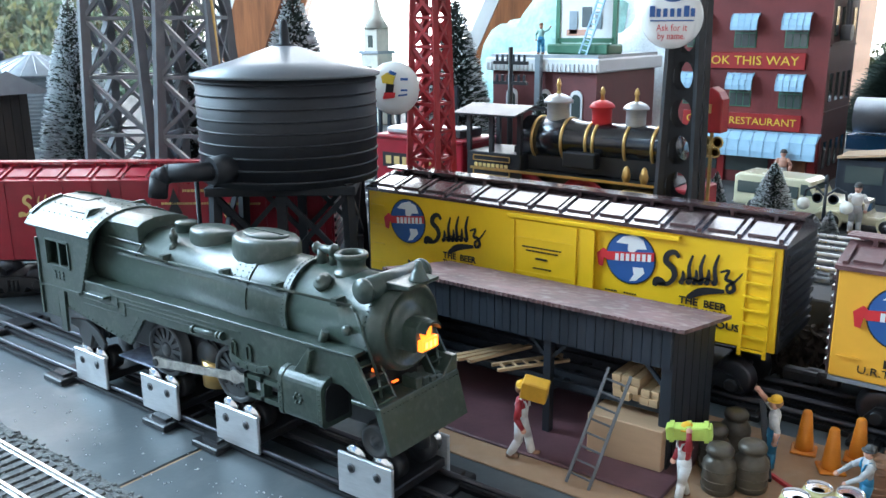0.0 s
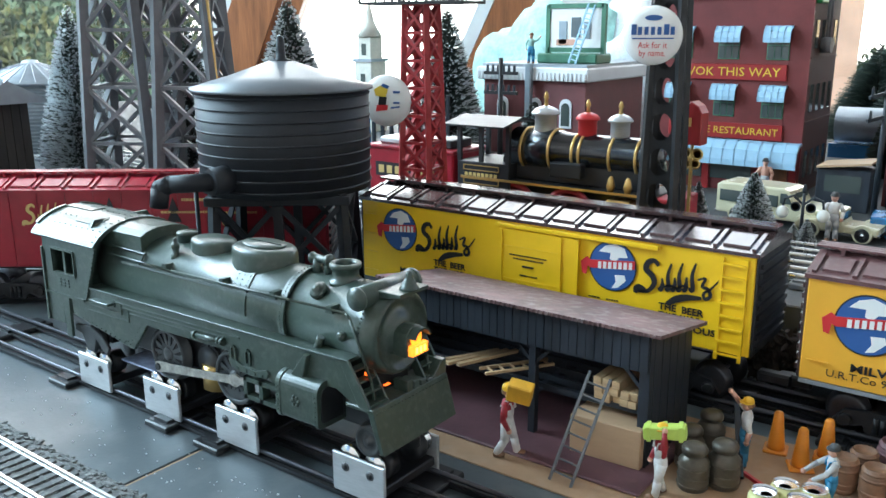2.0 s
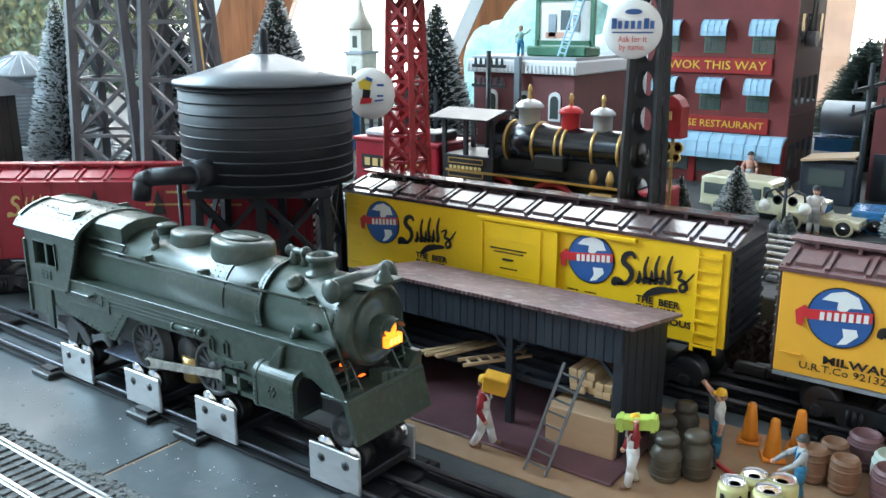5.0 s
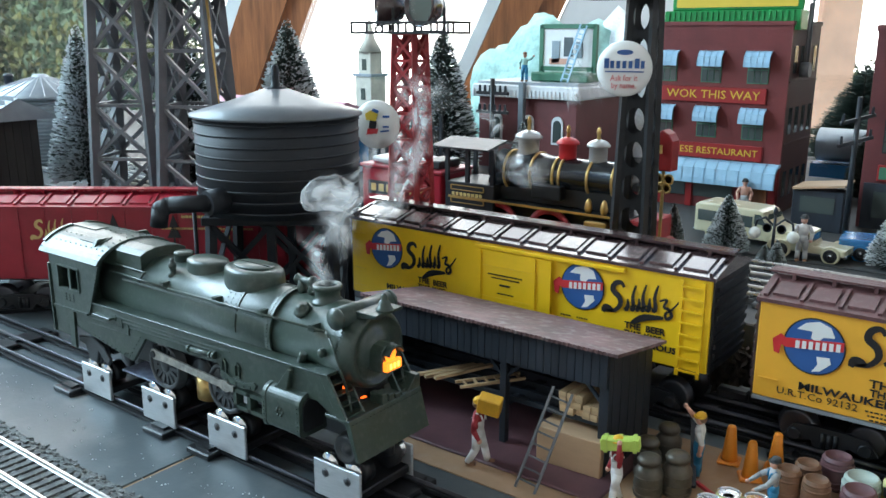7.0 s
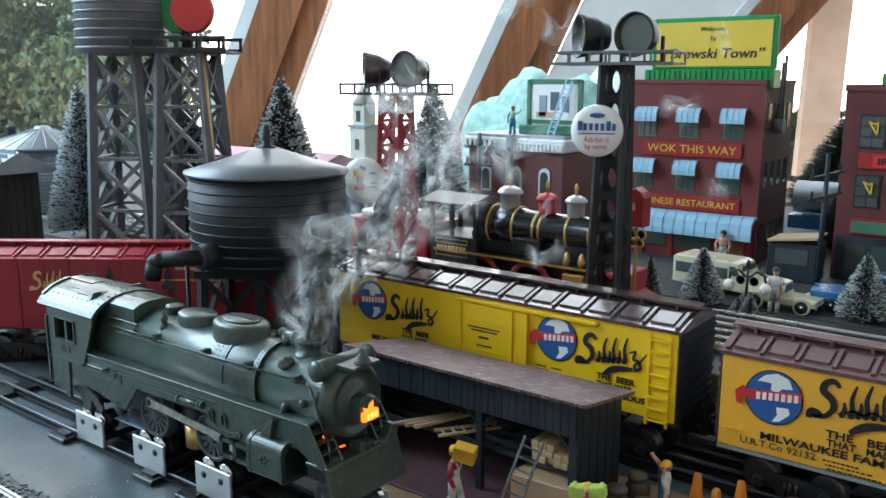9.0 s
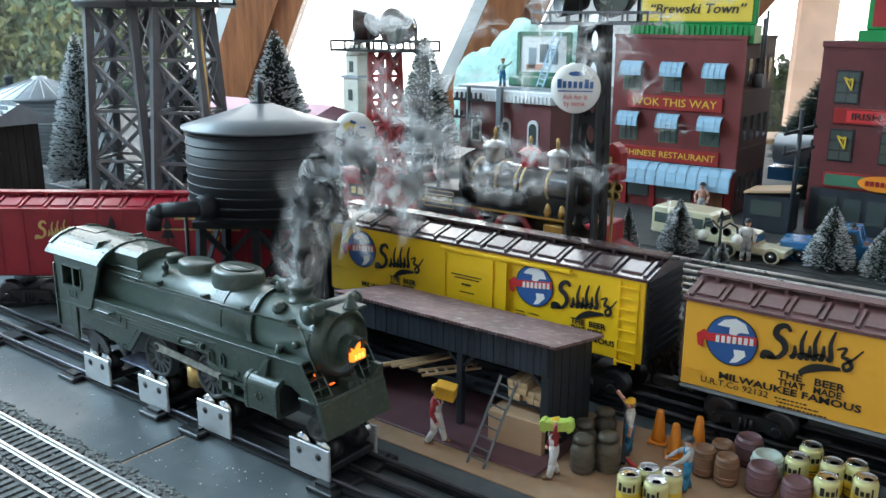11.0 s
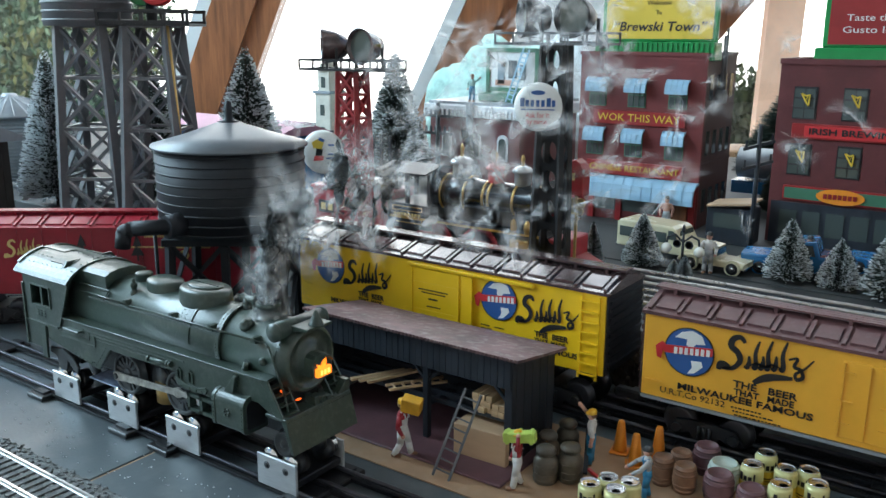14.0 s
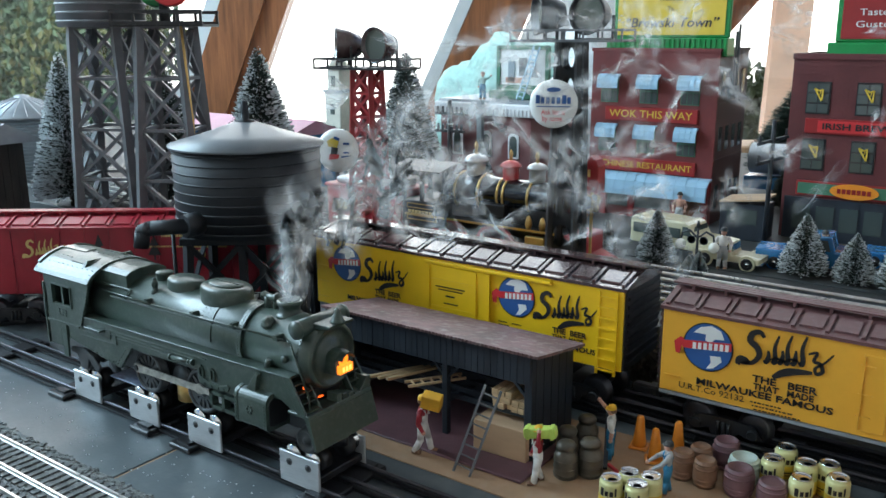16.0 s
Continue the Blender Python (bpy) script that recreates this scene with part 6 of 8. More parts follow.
    for x, y, k in ((-0.1050, 0.3440, 0.93), (-0.0935, 0.3545, 0.96), (-0.1120, 0.3870, 0.9), (-0.1145, 0.3640, 0.9)):
        jug(x, y, k)
    bm = bars(bmnew(), [(-0.104, 0.402, 0.024), (-0.088, 0.365, 0.002)], 0.0028, 0.0028)
    solo("pry_bar", bm, M_SHED, Matrix(), "dark bar leaning by the milk cans", "bar")
    bm = bars(bmnew(), [(-0.0885, 0.371, 0.0022), (-0.0735, 0.3615, 0.0022)], 0.0018, 0.0018)
    solo("red_rod", bm, M_REDINK, Matrix(), "thin red rod lying on the board", "rod")


build_yard_goods()


# ---- the town on the raised deck ----
DZ = 0.05


def brush_tree(x, y, z, h, r, frost, seed, label="frosted bottle-brush fir tree on the layout"):
    rng = random.Random(seed)
    t = thing("fir_tree", pose(x, y, z, 0, 0, rng.uniform(0, 360)), label, "tree", "bottle-brush trees")
    part("trunk", tube(bmnew(), (0, 0, 0), (0, 0, h * 0.97), h * 0.018, h * 0.006, 8), M_BARK, t)
    for nm, mtl, n, ln in (("crown", M_NEEDLE, 5200, 1.0), ("frost", M_FROST, int(2300 * frost), 1.04)):
        bm = bmnew()
        for _ in range(n):
            u = 1 - math.sqrt(rng.random())
            z0 = h * (0.07 + 0.93 * u)
            rr = r * (1 - u) ** 0.8 * rng.uniform(0.82, 1.08) * ln + h * 0.01
            a = rng.uniform(0, 2 * math.pi)
            d = Vector((math.cos(a), math.sin(a), rng.uniform(-0.05, 0.35)))
            s = Matrix.Rotation(rng.uniform(0, math.pi), 3, d) @ Vector((-math.sin(a), math.cos(a), 0))
            base = rr * (0.15 if nm == "crown" else 0.80)
            wd = max(0.0006, h * 0.0055) * (1.0 if nm == "crown" else 1.5)
            p0, p1 = d * base + Vector((0, 0, z0)), d * rr + Vector((0, 0, z0))
            up = Vector((0, 0, wd))
            vs = [bm.verts.new(q) for q in (p0 - s * wd, p0 + s * wd, p1 + s * wd * 0.4 + up * 0.3, p1 - s * wd * 0.4 + up * 0.3)]
            bm.faces.new(vs)
        part(nm, bm, mtl, t, "white frosted tips" if nm == "frost" else "")
    return t


def shop_window(parent, x, z, w, h, y, awning=True):
    win = part("window", box(bmnew(), x - w / 2, x + w / 2, y - 0.001, y + 0.002, z - h / 2, z + h / 2), M_WINGREEN, parent, "green framed window")
    for i in range(3):
        for k in range(2):
            a, b = x - w / 2 + 0.0012 + i * (w - 0.0012) / 3, z - h / 2 + 0.0012 + k * (h - 0.0012) / 2
            part("pane", box(bmnew(), a, a + (w - 0.0012) / 3 - 0.0010, y - 0.0016, y - 0.0008, b, b + (h - 0.0012) / 2 - 0.0012), M_GLASSD, win)
    if awning:
        zt = z + h / 2 + 0.001
        prof = [(y - 0.0005, zt + 0.004), (y - 0.005, zt + 0.0025), (y - 0.0085, zt - 0.002), (y - 0.0098, zt - 0.008), (y - 0.0098, zt - 0.0125), (y - 0.0085, zt - 0.0125), (y - 0.0075, zt - 0.003), (y - 0.004, zt + 0.0010), (y - 0.0005, zt + 0.002)]
        bm = prism(bmnew(), prof, "x", x - w / 2 - 0.002, x + w / 2 + 0.002)
        aw = part("awning", bm, M_AWN, parent, "sky blue curved awning")
        for i in range(5):
            xx = x - w / 2 - 0.002 + i * (w + 0.004) / 4
            part("awning_rib", bars(bmnew(), [(xx, p[0] - 0.0004, p[1] + 0.0004) for p in prof[:5]], 0.0005, 0.0005), M_AWN, aw)


def brick_lines(parent, x0, x1, y, z0, z1, mtl, step=0.0042):
    """Rows of moulded brick courses standing slightly proud."""
    bm = bmnew()
    z, k = z0, 0
    while z < z1 - step:
        x = x0 + (0.004 if k % 2 else 0)
        while x < x1 - 0.008:
            vs = [bm.verts.new(p) for p in ((x + 0.0003, y - 0.00035, z + 0.0003), (x + 0.0077, y - 0.00035, z + 0.0003), (x + 0.0077, y - 0.00035, z + step - 0.0004), (x + 0.0003, y - 0.00035, z + step - 0.0004))]
            bm.faces.new(vs)
            x += 0.008
        z += step
        k += 1
    ob = part("brickwork", bm, mtl, parent)
    ob["kind"] = "stuff"


def build_restaurant():
    x0, x1, y, yb, zt = -0.3703, -0.2137, 0.882, 0.985, 0.2530
    r = thing("restaurant_building", pose(0.0085, 0.005, 0), "three-storey brick red toy restaurant with sky blue awnings", "building")
    part("front_wall", box(bmnew(), x0, x1, y, y + 0.004, DZ, zt), M_BRICKR, r)
    brick_lines(r, x0 + 0.001, x1 - 0.001, y, 0.125, zt - 0.004, M_BRICKR)
    part("side_wall", box(bmnew(), x1 - 0.004, x1, y + 0.004, yb, DZ, zt), M_BRICKD, r, "dark brown brick side")
    part("side_wall", box(bmnew(), x0, x0 + 0.004, y + 0.004, yb, DZ, zt), M_BRICKD, r)
    part("back_wall", box(bmnew(), x0, x1, yb, yb + 0.004, DZ, zt), M_BRICKD, r)
    part("roof", box(bmnew(), x0 + 0.004, x1 - 0.004, y + 0.004, yb, zt - 0.012, zt - 0.009), M_TABLE2, r)
    part("cornice", box(bmnew(), x0 - 0.001, x1 + 0.001, y - 0.0018, y, zt - 0.004, zt), M_BRICKR, r)
    part("cornice", box(bmnew(), x1, x1 + 0.0016, y, yb + 0.004, zt - 0.004, zt), M_BRICKD, r)
    for z in (0.125, 0.19):
        part("side_band", box(bmnew(), x1, x1 + 0.0012, y + 0.002, yb + 0.004, z, z + 0.002), M_BRICKD, r)
    for k, z in enumerate((0.082, 0.150, 0.214)):
        for i in range(4):
            yy = y + 0.018 + i * 0.024
            part("side_window", box(bmnew(), x1, x1 + 0.0008, yy - 0.0055, yy + 0.0055, z - 0.014, z + 0.014), M_GLASSD, r)
    for xs in (-0.3458, -0.2955, -0.2450):
        shop_window(r, xs, 0.203, 0.0225, 0.029, y)
        shop_window(r, xs - 0.001, 0.1435, 0.0225, 0.029, y)
    s = part("sign_board", box(bmnew(), -0.3500, -0.2340, y - 0.003, y - 0.0004, 0.1672, 0.1838, 0.0006), M_SIGNR, r, "red sign board")
    lettering("lettering", "WOK THIS WAY", 0.0128, M_SIGNY, s, facing(-0.292, y - 0.0032, 0.1755), 0.104)
    s = part("sign_board", box(bmnew(), -0.3560, -0.2330, y - 0.003, y - 0.0004, 0.1060, 0.1225, 0.0006), M_SIGNR, r, "red sign board")
    lettering("lettering", "CHINESE RESTAURANT", 0.0105, M_SIGNY, s, facing(-0.2945, y - 0.0032, 0.1142), 0.114)
    prof = [(y, 0.1050), (y - 0.010, 0.1035), (y - 0.018, 0.0970), (y - 0.0200, 0.0860), (y - 0.0200, 0.0800), (y - 0.0185, 0.0800), (y - 0.0165, 0.0955), (y - 0.009, 0.1015), (y, 0.1030)]
    a = part("street_awning", prism(bmnew(), prof, "x", -0.3520, -0.2125), M_AWN, r, "long sky blue awning")
    for i in range(12):
        xx = -0.3515 + i * 0.01255
        part("awning_rib", bars(bmnew(), [(xx, p[0] - 0.0004, p[1] + 0.0004) for p in prof[:5]], 0.0005, 0.0005), M_AWN, a)
    for xx in (-0.348, -0.311, -0.255, -0.219):
        part("pillar", box(bmnew(), xx - 0.0035, xx + 0.0035, y - 0.003, y, DZ, 0.102), M_SIGNR, r, "bright red pillar")
    for xa, xb in ((-0.343, -0.316), (-0.306, -0.262)):
        part("shop_pane", box(bmnew(), xa, xb, y - 0.0016, y - 0.0004, 0.062, 0.098), M_GLASSD, r)
    part("door", box(bmnew(), -0.249, -0.225, y - 0.0020, y - 0.0004, DZ, 0.096), M_WOODBEAM, r, "varnished shop door")
    # roof sign
    g = thing("roof_sign", pose(0.0085, 0.005, 0), "yellow welcome sign in a green frame on the roof", "sign")
    part("stand", box(bmnew(), -0.3552, -0.2080, y + 0.004, y + 0.030, zt - 0.009, 0.2645, 0.001), M_GREENP, g, "green ribbed stand")
    bm = bmnew()
    for i in range(24):
        xx = -0.352 + i * 0.0061
        box(bm, xx, xx + 0.003, y + 0.0026, y + 0.004, zt + 0.001, 0.2635)
    part("stand_rib", bm, M_GREENP, g)
    part("frame", box(bmnew(), -0.3500, -0.2090, y + 0.012, y + 0.018, 0.2645, 0.3215, 0.0015), M_GREENP, g, "kelly green frame")
    p = part("sign_card", box(bmnew(), -0.3445, -0.2145, y + 0.0108, y + 0.0119, 0.2680, 0.3165), M_SIGNY, g, "yellow sign card")
    lettering("lettering", "Welcome", 0.0072, M_INK, p, facing(-0.279, y + 0.0104, 0.3085), 0.030)
    lettering("lettering", "To", 0.0072, M_INK, p, facing(-0.279, y + 0.0104, 0.2975), 0.007)
    lettering("lettering", "\u201cBrewski Town\u201d", 0.0150, M_INK, p, facing(-0.279, y + 0.0104, 0.2815), 0.112, shear=0.2, bold=0.0002)
    # flue on the side wall
    v = thing("flue_pipe", pose(0.0085, 0.005, 0), "thin grey flue pipes on the restaurant side", "pipe")
    part("pipe", tube(bmnew(), (-0.2100, 0.925, 0.205), (-0.2100, 0.925, 0.272), 0.0016, None, 8), M_TRESTLE, v)
    part("pipe", tube(bmnew(), (-0.2100, 0.935, 0.205), (-0.2100, 0.935, 0.280), 0.0016, None, 8), M_TRESTLE, v)
    part("fan_box", tube(bmnew(), (-0.2125, 0.92, 0.203), (-0.2030, 0.92, 0.203), 0.008, None, 14), M_TRESTLE, v)


def build_pub():
    x0, x1, y, yb, zt = -0.1355, 0.02, 0.882, 0.985, 0.2488
    r = thing("pub_building", pose(0.0110, 0.002, 0), "dark red toy brew pub with gold harps in the windows", "building")
    mm = mat("dark_red_brick_moulding", (0.12, 0.024, 0.025), 0.55, 0, 0.12, 40, 0.2, 500)
    part("front_wall", box(bmnew(), x0, x1, y, y + 0.004, DZ, zt), mm, r)
    brick_lines(r, x0 + 0.001, x1, y, 0.105, zt - 0.004, mm)
    part("side_wall", box(bmnew(), x0, x0 + 0.004, y + 0.004, yb, DZ, zt), mm, r)
    part("side_wall", box(bmnew(), x1 - 0.004, x1, y + 0.004, yb, DZ, zt), mm, r)
    part("back_wall", box(bmnew(), x0, x1, yb, yb + 0.004, DZ, zt), mm, r)
    part("roof", box(bmnew(), x0 + 0.004, x1 - 0.004, y + 0.004, yb, zt - 0.012, zt - 0.009), M_TABLE2, r)
    part("cornice", box(bmnew(), x0 - 0.001, x1, y - 0.002, y, zt - 0.006, zt), mm, r)
    for zz in (0.203, 0.143):
        for xs in (-0.1075, -0.0585, -0.0095):
            w = part("window", box(bmnew(), xs - 0.012, xs + 0.012, y - 0.001, y + 0.002, zz - 0.017, zz + 0.017), M_BLACK, r, "dark framed window")
            for i in range(2):
                for k in range(3):
                    part("pane", box(bmnew(), xs - 0.0108 + i * 0.011, xs - 0.0008 + i * 0.011, y - 0.0016, y - 0.0008, zz - 0.0155 + k * 0.0106, zz - 0.0063 + k * 0.0106), M_GLASSD, w)
            bm = bars(bmnew(), [(xs + 0.004, y - 0.003, zz - 0.003), (xs - 0.004, y - 0.003, zz + 0.010), (xs + 0.001, y - 0.003, zz + 0.0075), (xs + 0.0045, y - 0.003, zz + 0.009), (xs + 0.004, y - 0.003, zz - 0.003)], 0.0014, 0.0014)
            for q in (0.3, 0.6):
                bar(bm, (xs - 0.004 + 0.008 * q, y - 0.003, zz + 0.010 - 0.013 * q), (xs + 0.001 + 0.0035 * q, y - 0.003, zz + 0.0085), 0.0006, 0.0006)
            part("harp", bm, M_SIGNY, w, "gold harp emblem")
    s = part("sign_board", box(bmnew(), -0.1180, 0.0, y - 0.003, y - 0.0004, 0.1655, 0.1815, 0.0006), M_SIGNR, r, "red and green sign board")
    part("sign_plate", box(bmnew(), -0.1050, -0.002, y - 0.0036, y - 0.003, 0.1675, 0.1795, 0.0004), M_REDINK, s, "red sign plate")
    lettering("lettering", "IRISH BREWING", 0.0092, M_INK, s, facing(-0.056, y - 0.0042, 0.1735), 0.088, bold=0.0002)
    s = part("sign_board", box(bmnew(), -0.1210, 0.0, y - 0.003, y - 0.0004, 0.0985, 0.1145, 0.0006), M_SIGNR, r, "red rimmed green sign board")
    part("sign_plate", box(bmnew(), -0.1190, 0.0, y - 0.0036, y - 0.003, 0.1005, 0.1125), M_WINGREEN, s, "green sign plate")
    part("oval", lathe(bmnew(), [(0.024, 0.0), (0.024, 0.0012)], seg=36, sy=0.34), M_CONE, s, "orange oval plate", facing(-0.062, y - 0.0038, 0.1065))
    bm = bmnew()
    for i in range(7):
        box(bm, -0.0785 + i * 0.0049, -0.0750 + i * 0.0049, y - 0.0056, y - 0.005, 0.1040, 0.1090)
    part("name_bars", bm, M_SIGNR, s, "red bars")
    part("shop_front", box(bmnew(), x0 + 0.004, x1, y - 0.004, y - 0.0004, DZ, 0.096), M_SHED, r, "dark shop front")
    for i in range(6):
        xx = x0 + 0.014 + i * 0.024
        part("shop_pane", box(bmnew(), xx, xx + 0.018, y - 0.0048, y - 0.004, 0.062, 0.088), M_GLASSD, r)
    g = thing("roof_sign", pose(0.0110, 0.002, 0), "dark red billboard with white words on the pub roof", "sign")
    part("stand", box(bmnew(), -0.105, 0.01, y + 0.004, y + 0.03, zt - 0.009, 0.2600, 0.001), M_GREENP, g, "green stand")
    part("frame", box(bmnew(), -0.100, 0.005, y + 0.012, y + 0.018, 0.2600, 0.315, 0.0015), M_GREENP, g)
    p = part("sign_card", box(bmnew(), -0.0945, 0.0, y + 0.0108, y + 0.0119, 0.2635, 0.310), M_SIGNR, g, "dark red card")
    lettering("lettering", "Taste the", 0.0095, M_WHITEINK, p, facing(-0.055, y + 0.0104, 0.290), 0.046)
    lettering("lettering", "Gusto life", 0.0095, M_WHITEINK, p, facing(-0.055, y + 0.0104, 0.278), 0.052)


def flood_tower(name, x, y, z0, z1, wb, wt, mtl, label, solid):
    """A tapering tower of pierced plates with a platform and two floodlights."""
    t = thing(name, pose(x, y, z0, 0, 0, 8), label, "tower")
    H = z1 - z0
    for sx, sy in ((-1, -1), (1, -1), (1, 1), (-1, 1)):
        part("corner_post", bar(bmnew(), (sx * wb / 2, sy * wb / 2, 0), (sx * wt / 2, sy * wt / 2, H), 0.0042, 0.0042), mtl, t)
    n = 9
    for side in range(4):
        rot = Matrix.Rotation(side * math.pi / 2, 4, "Z")
        bm = bmnew()
        for i in range(n):
            za, zb = H * i / n, H * (i + 1) / n
            wa, wc = (wb + (wt - wb) * za / H) / 2, (wb + (wt - wb) * zb / H) / 2
            def P(u, z):
                w = (wb + (wt - wb) * z / H) / 2
                return rot @ Vector((u * w, -w, z))
            if solid:
                zc = (za + zb) / 2
                w = (wa + wc) / 2
                m = 16
                outer = [(-1, -1), (-0.5, -1), (0, -1), (0.5, -1), (1, -1), (1, -0.5), (1, 0), (1, 0.5), (1, 1), (0.5, 1), (0, 1), (-0.5, 1), (-1, 1), (-1, 0.5), (-1, 0), (-1, -0.5)]
                hz = (zb - za) / 2
                vo = [bm.verts.new(P(u, zc + v * hz)) for u, v in outer]
                vi = [bm.verts.new(P(0.66 * math.cos(math.atan2(v, u)), zc + 0.80 * hz * math.sin(math.atan2(v, u)))) for u, v in outer]
                for k in range(m):
                    bm.faces.new((vo[k], vo[(k + 1) % m], vi[(k + 1) % m], vi[k]))
            else:
                bar(bm, P(-1, za), P(1, zb), 0.0030, 0.0024)
                bar(bm, P(1, za), P(-1, zb), 0.0030, 0.0024)
                bar(bm, P(-1, zb), P(1, zb), 0.0026, 0.0022)
        if solid:
            bmesh.ops.solidify(bm, geom=bm.faces[:], thickness=0.0014)
        part("lattice", bm, mtl, t)
    pw, pm = 0.045, M_TRESTLE if solid else M_BLACK
    part("platform", box(bmnew(), -pw * 0.45, pw * 0.45, -0.016, 0.016, H, H + 0.002), pm, t)
    bm = bmnew()
    for sy in (-0.018, 0.018):
        bar(bm, (-pw, sy, H + 0.001), (pw, sy, H + 0.001), 0.002, 0.002)
        bar(bm, (-pw, sy, H + 0.009), (pw, sy, H + 0.009), 0.0018, 0.0018)
        for i in range(7):
            xx = -pw + i * pw / 3
            bar(bm, (xx, sy, H), (xx, sy, H + 0.010), 0.0014, 0.0014)
    for sx in (-pw, pw):
        bar(bm, (sx, -0.018, H + 0.009), (sx, 0.018, H + 0.009), 0.0018, 0.0018)
        bar(bm, (sx, -0.018, H + 0.001), (sx, 0.018, H + 0.001), 0.0018, 0.0018)
    part("railing", bm, pm, t, "grey platform railing")
    for k, (dx, ang) in enumerate(((-0.018, -52), (0.018, -14))):
        at = pose(dx, 0, H + 0.021, 0, 0, ang)
        bm = lathe(bmnew(), [(0.003, 0.012), (0.009, 0.010), (0.0135, 0.0), (0.0155, -0.010), (0.0160, -0.0125), (0.0145, -0.0125), (0.0130, -0.004), (1e-6, 0.002)], seg=28, axis="y")
        l = part("floodlight", bm, M_BLACK if solid else M_BROWN, t, "round floodlight head", at)
        part("lens", lathe(bmnew(), [(0.0138, -0.0090), (1e-6, -0.0070)], seg=24, axis="y"), M_GLASSD if k else M_CHROME, l, "dark glass lens")
        part("bracket", bars(bmnew(), [(0.0165, 0, -0.001), (0.0165, 0, -0.019), (-0.0165, 0, -0.019), (-0.0165, 0, -0.001)], 0.002, 0.002), M_BLACK, l)
    return t


def button_badge(x, y, z, r, m_rot, label, kind):
    b = thing("button_badge", pose(x, y, z, 0, 0, m_rot), label, "badge")
    part("disc", lathe(bmnew(), [(r * 0.98, 0.002), (r, 0.0005), (r * 0.97, -0.0012), (r * 0.7, -0.0024), (1e-6, -0.0030)], seg=44, axis="y"), M_WHITE, b, "white enamelled disc")
    yy = -0.0034
    if kind == "word":
        bm = bmnew()
        for i in range(7):
            w, h = (0.0038, 0.0066) if i in (0, 5) else (0.0030, 0.0050)
            xx = -0.0137 + i * 0.0041
            box(bm, xx, xx + w * 0.85, yy, yy + 0.0012, 0.0005, 0.0005 + h)
        part("brand_bars", bm, M_BLUEINK, b, "dark blue brand bars")
        part("emblem", lathe(bmnew(), [(0.0055, 0), (0.0055, 0.0008)], seg=24, sy=0.32), M_BLUEINK, b, "blue winged emblem", facing(0, -0.0024, 0.0112))
        bm = bmnew()
        box(bm, -0.0130, 0.0130, yy, yy + 0.001, -0.0022, -0.0014)
        part("rule", bm, M_BLUEINK, b)
        lettering("lettering", "Ask for it", 0.0058, M_REDINK, b, facing(0, yy, -0.0062), 0.0185)
        lettering("lettering", "by name.", 0.0058, M_REDINK, b, facing(0, yy, -0.0112), 0.0165)
    else:
        for nm, mtl, pts in (("patch", M_REDINK, [(-0.008, -0.008), (0.001, -0.007), (0.002, -0.003), (-0.007, -0.003)]), ("patch", M_SIGNY, [(-0.008, 0.004), (0.0, 0.003), (0.002, 0.009), (-0.004, 0.012), (-0.009, 0.009)]),
                             ("patch", M_INK, [(-0.006, -0.003), (0.0, -0.003), (0.001, 0.003), (-0.005, 0.004)]), ("patch", M_BLUEINK, [(-0.004, 0.0105), (0.002, 0.0095), (0.003, 0.0115), (-0.002, 0.0135)]),
                             ("print", M_BLUEINK, [(0.006, 0.006), (0.0115, 0.006), (0.0115, 0.0078), (0.006, 0.0078)]), ("print", M_BLUEINK, [(0.006, -0.002), (0.011, -0.002), (0.011, -0.0006), (0.006, -0.0006)]), ("print", M_BLUEINK, [(0.004, -0.006), (0.011, -0.005), (0.011, -0.0038), (0.004, -0.0046)])):
            part(nm, prism(bmnew(), pts, "y", yy, yy + 0.0012), mtl, b, "plain coloured print")


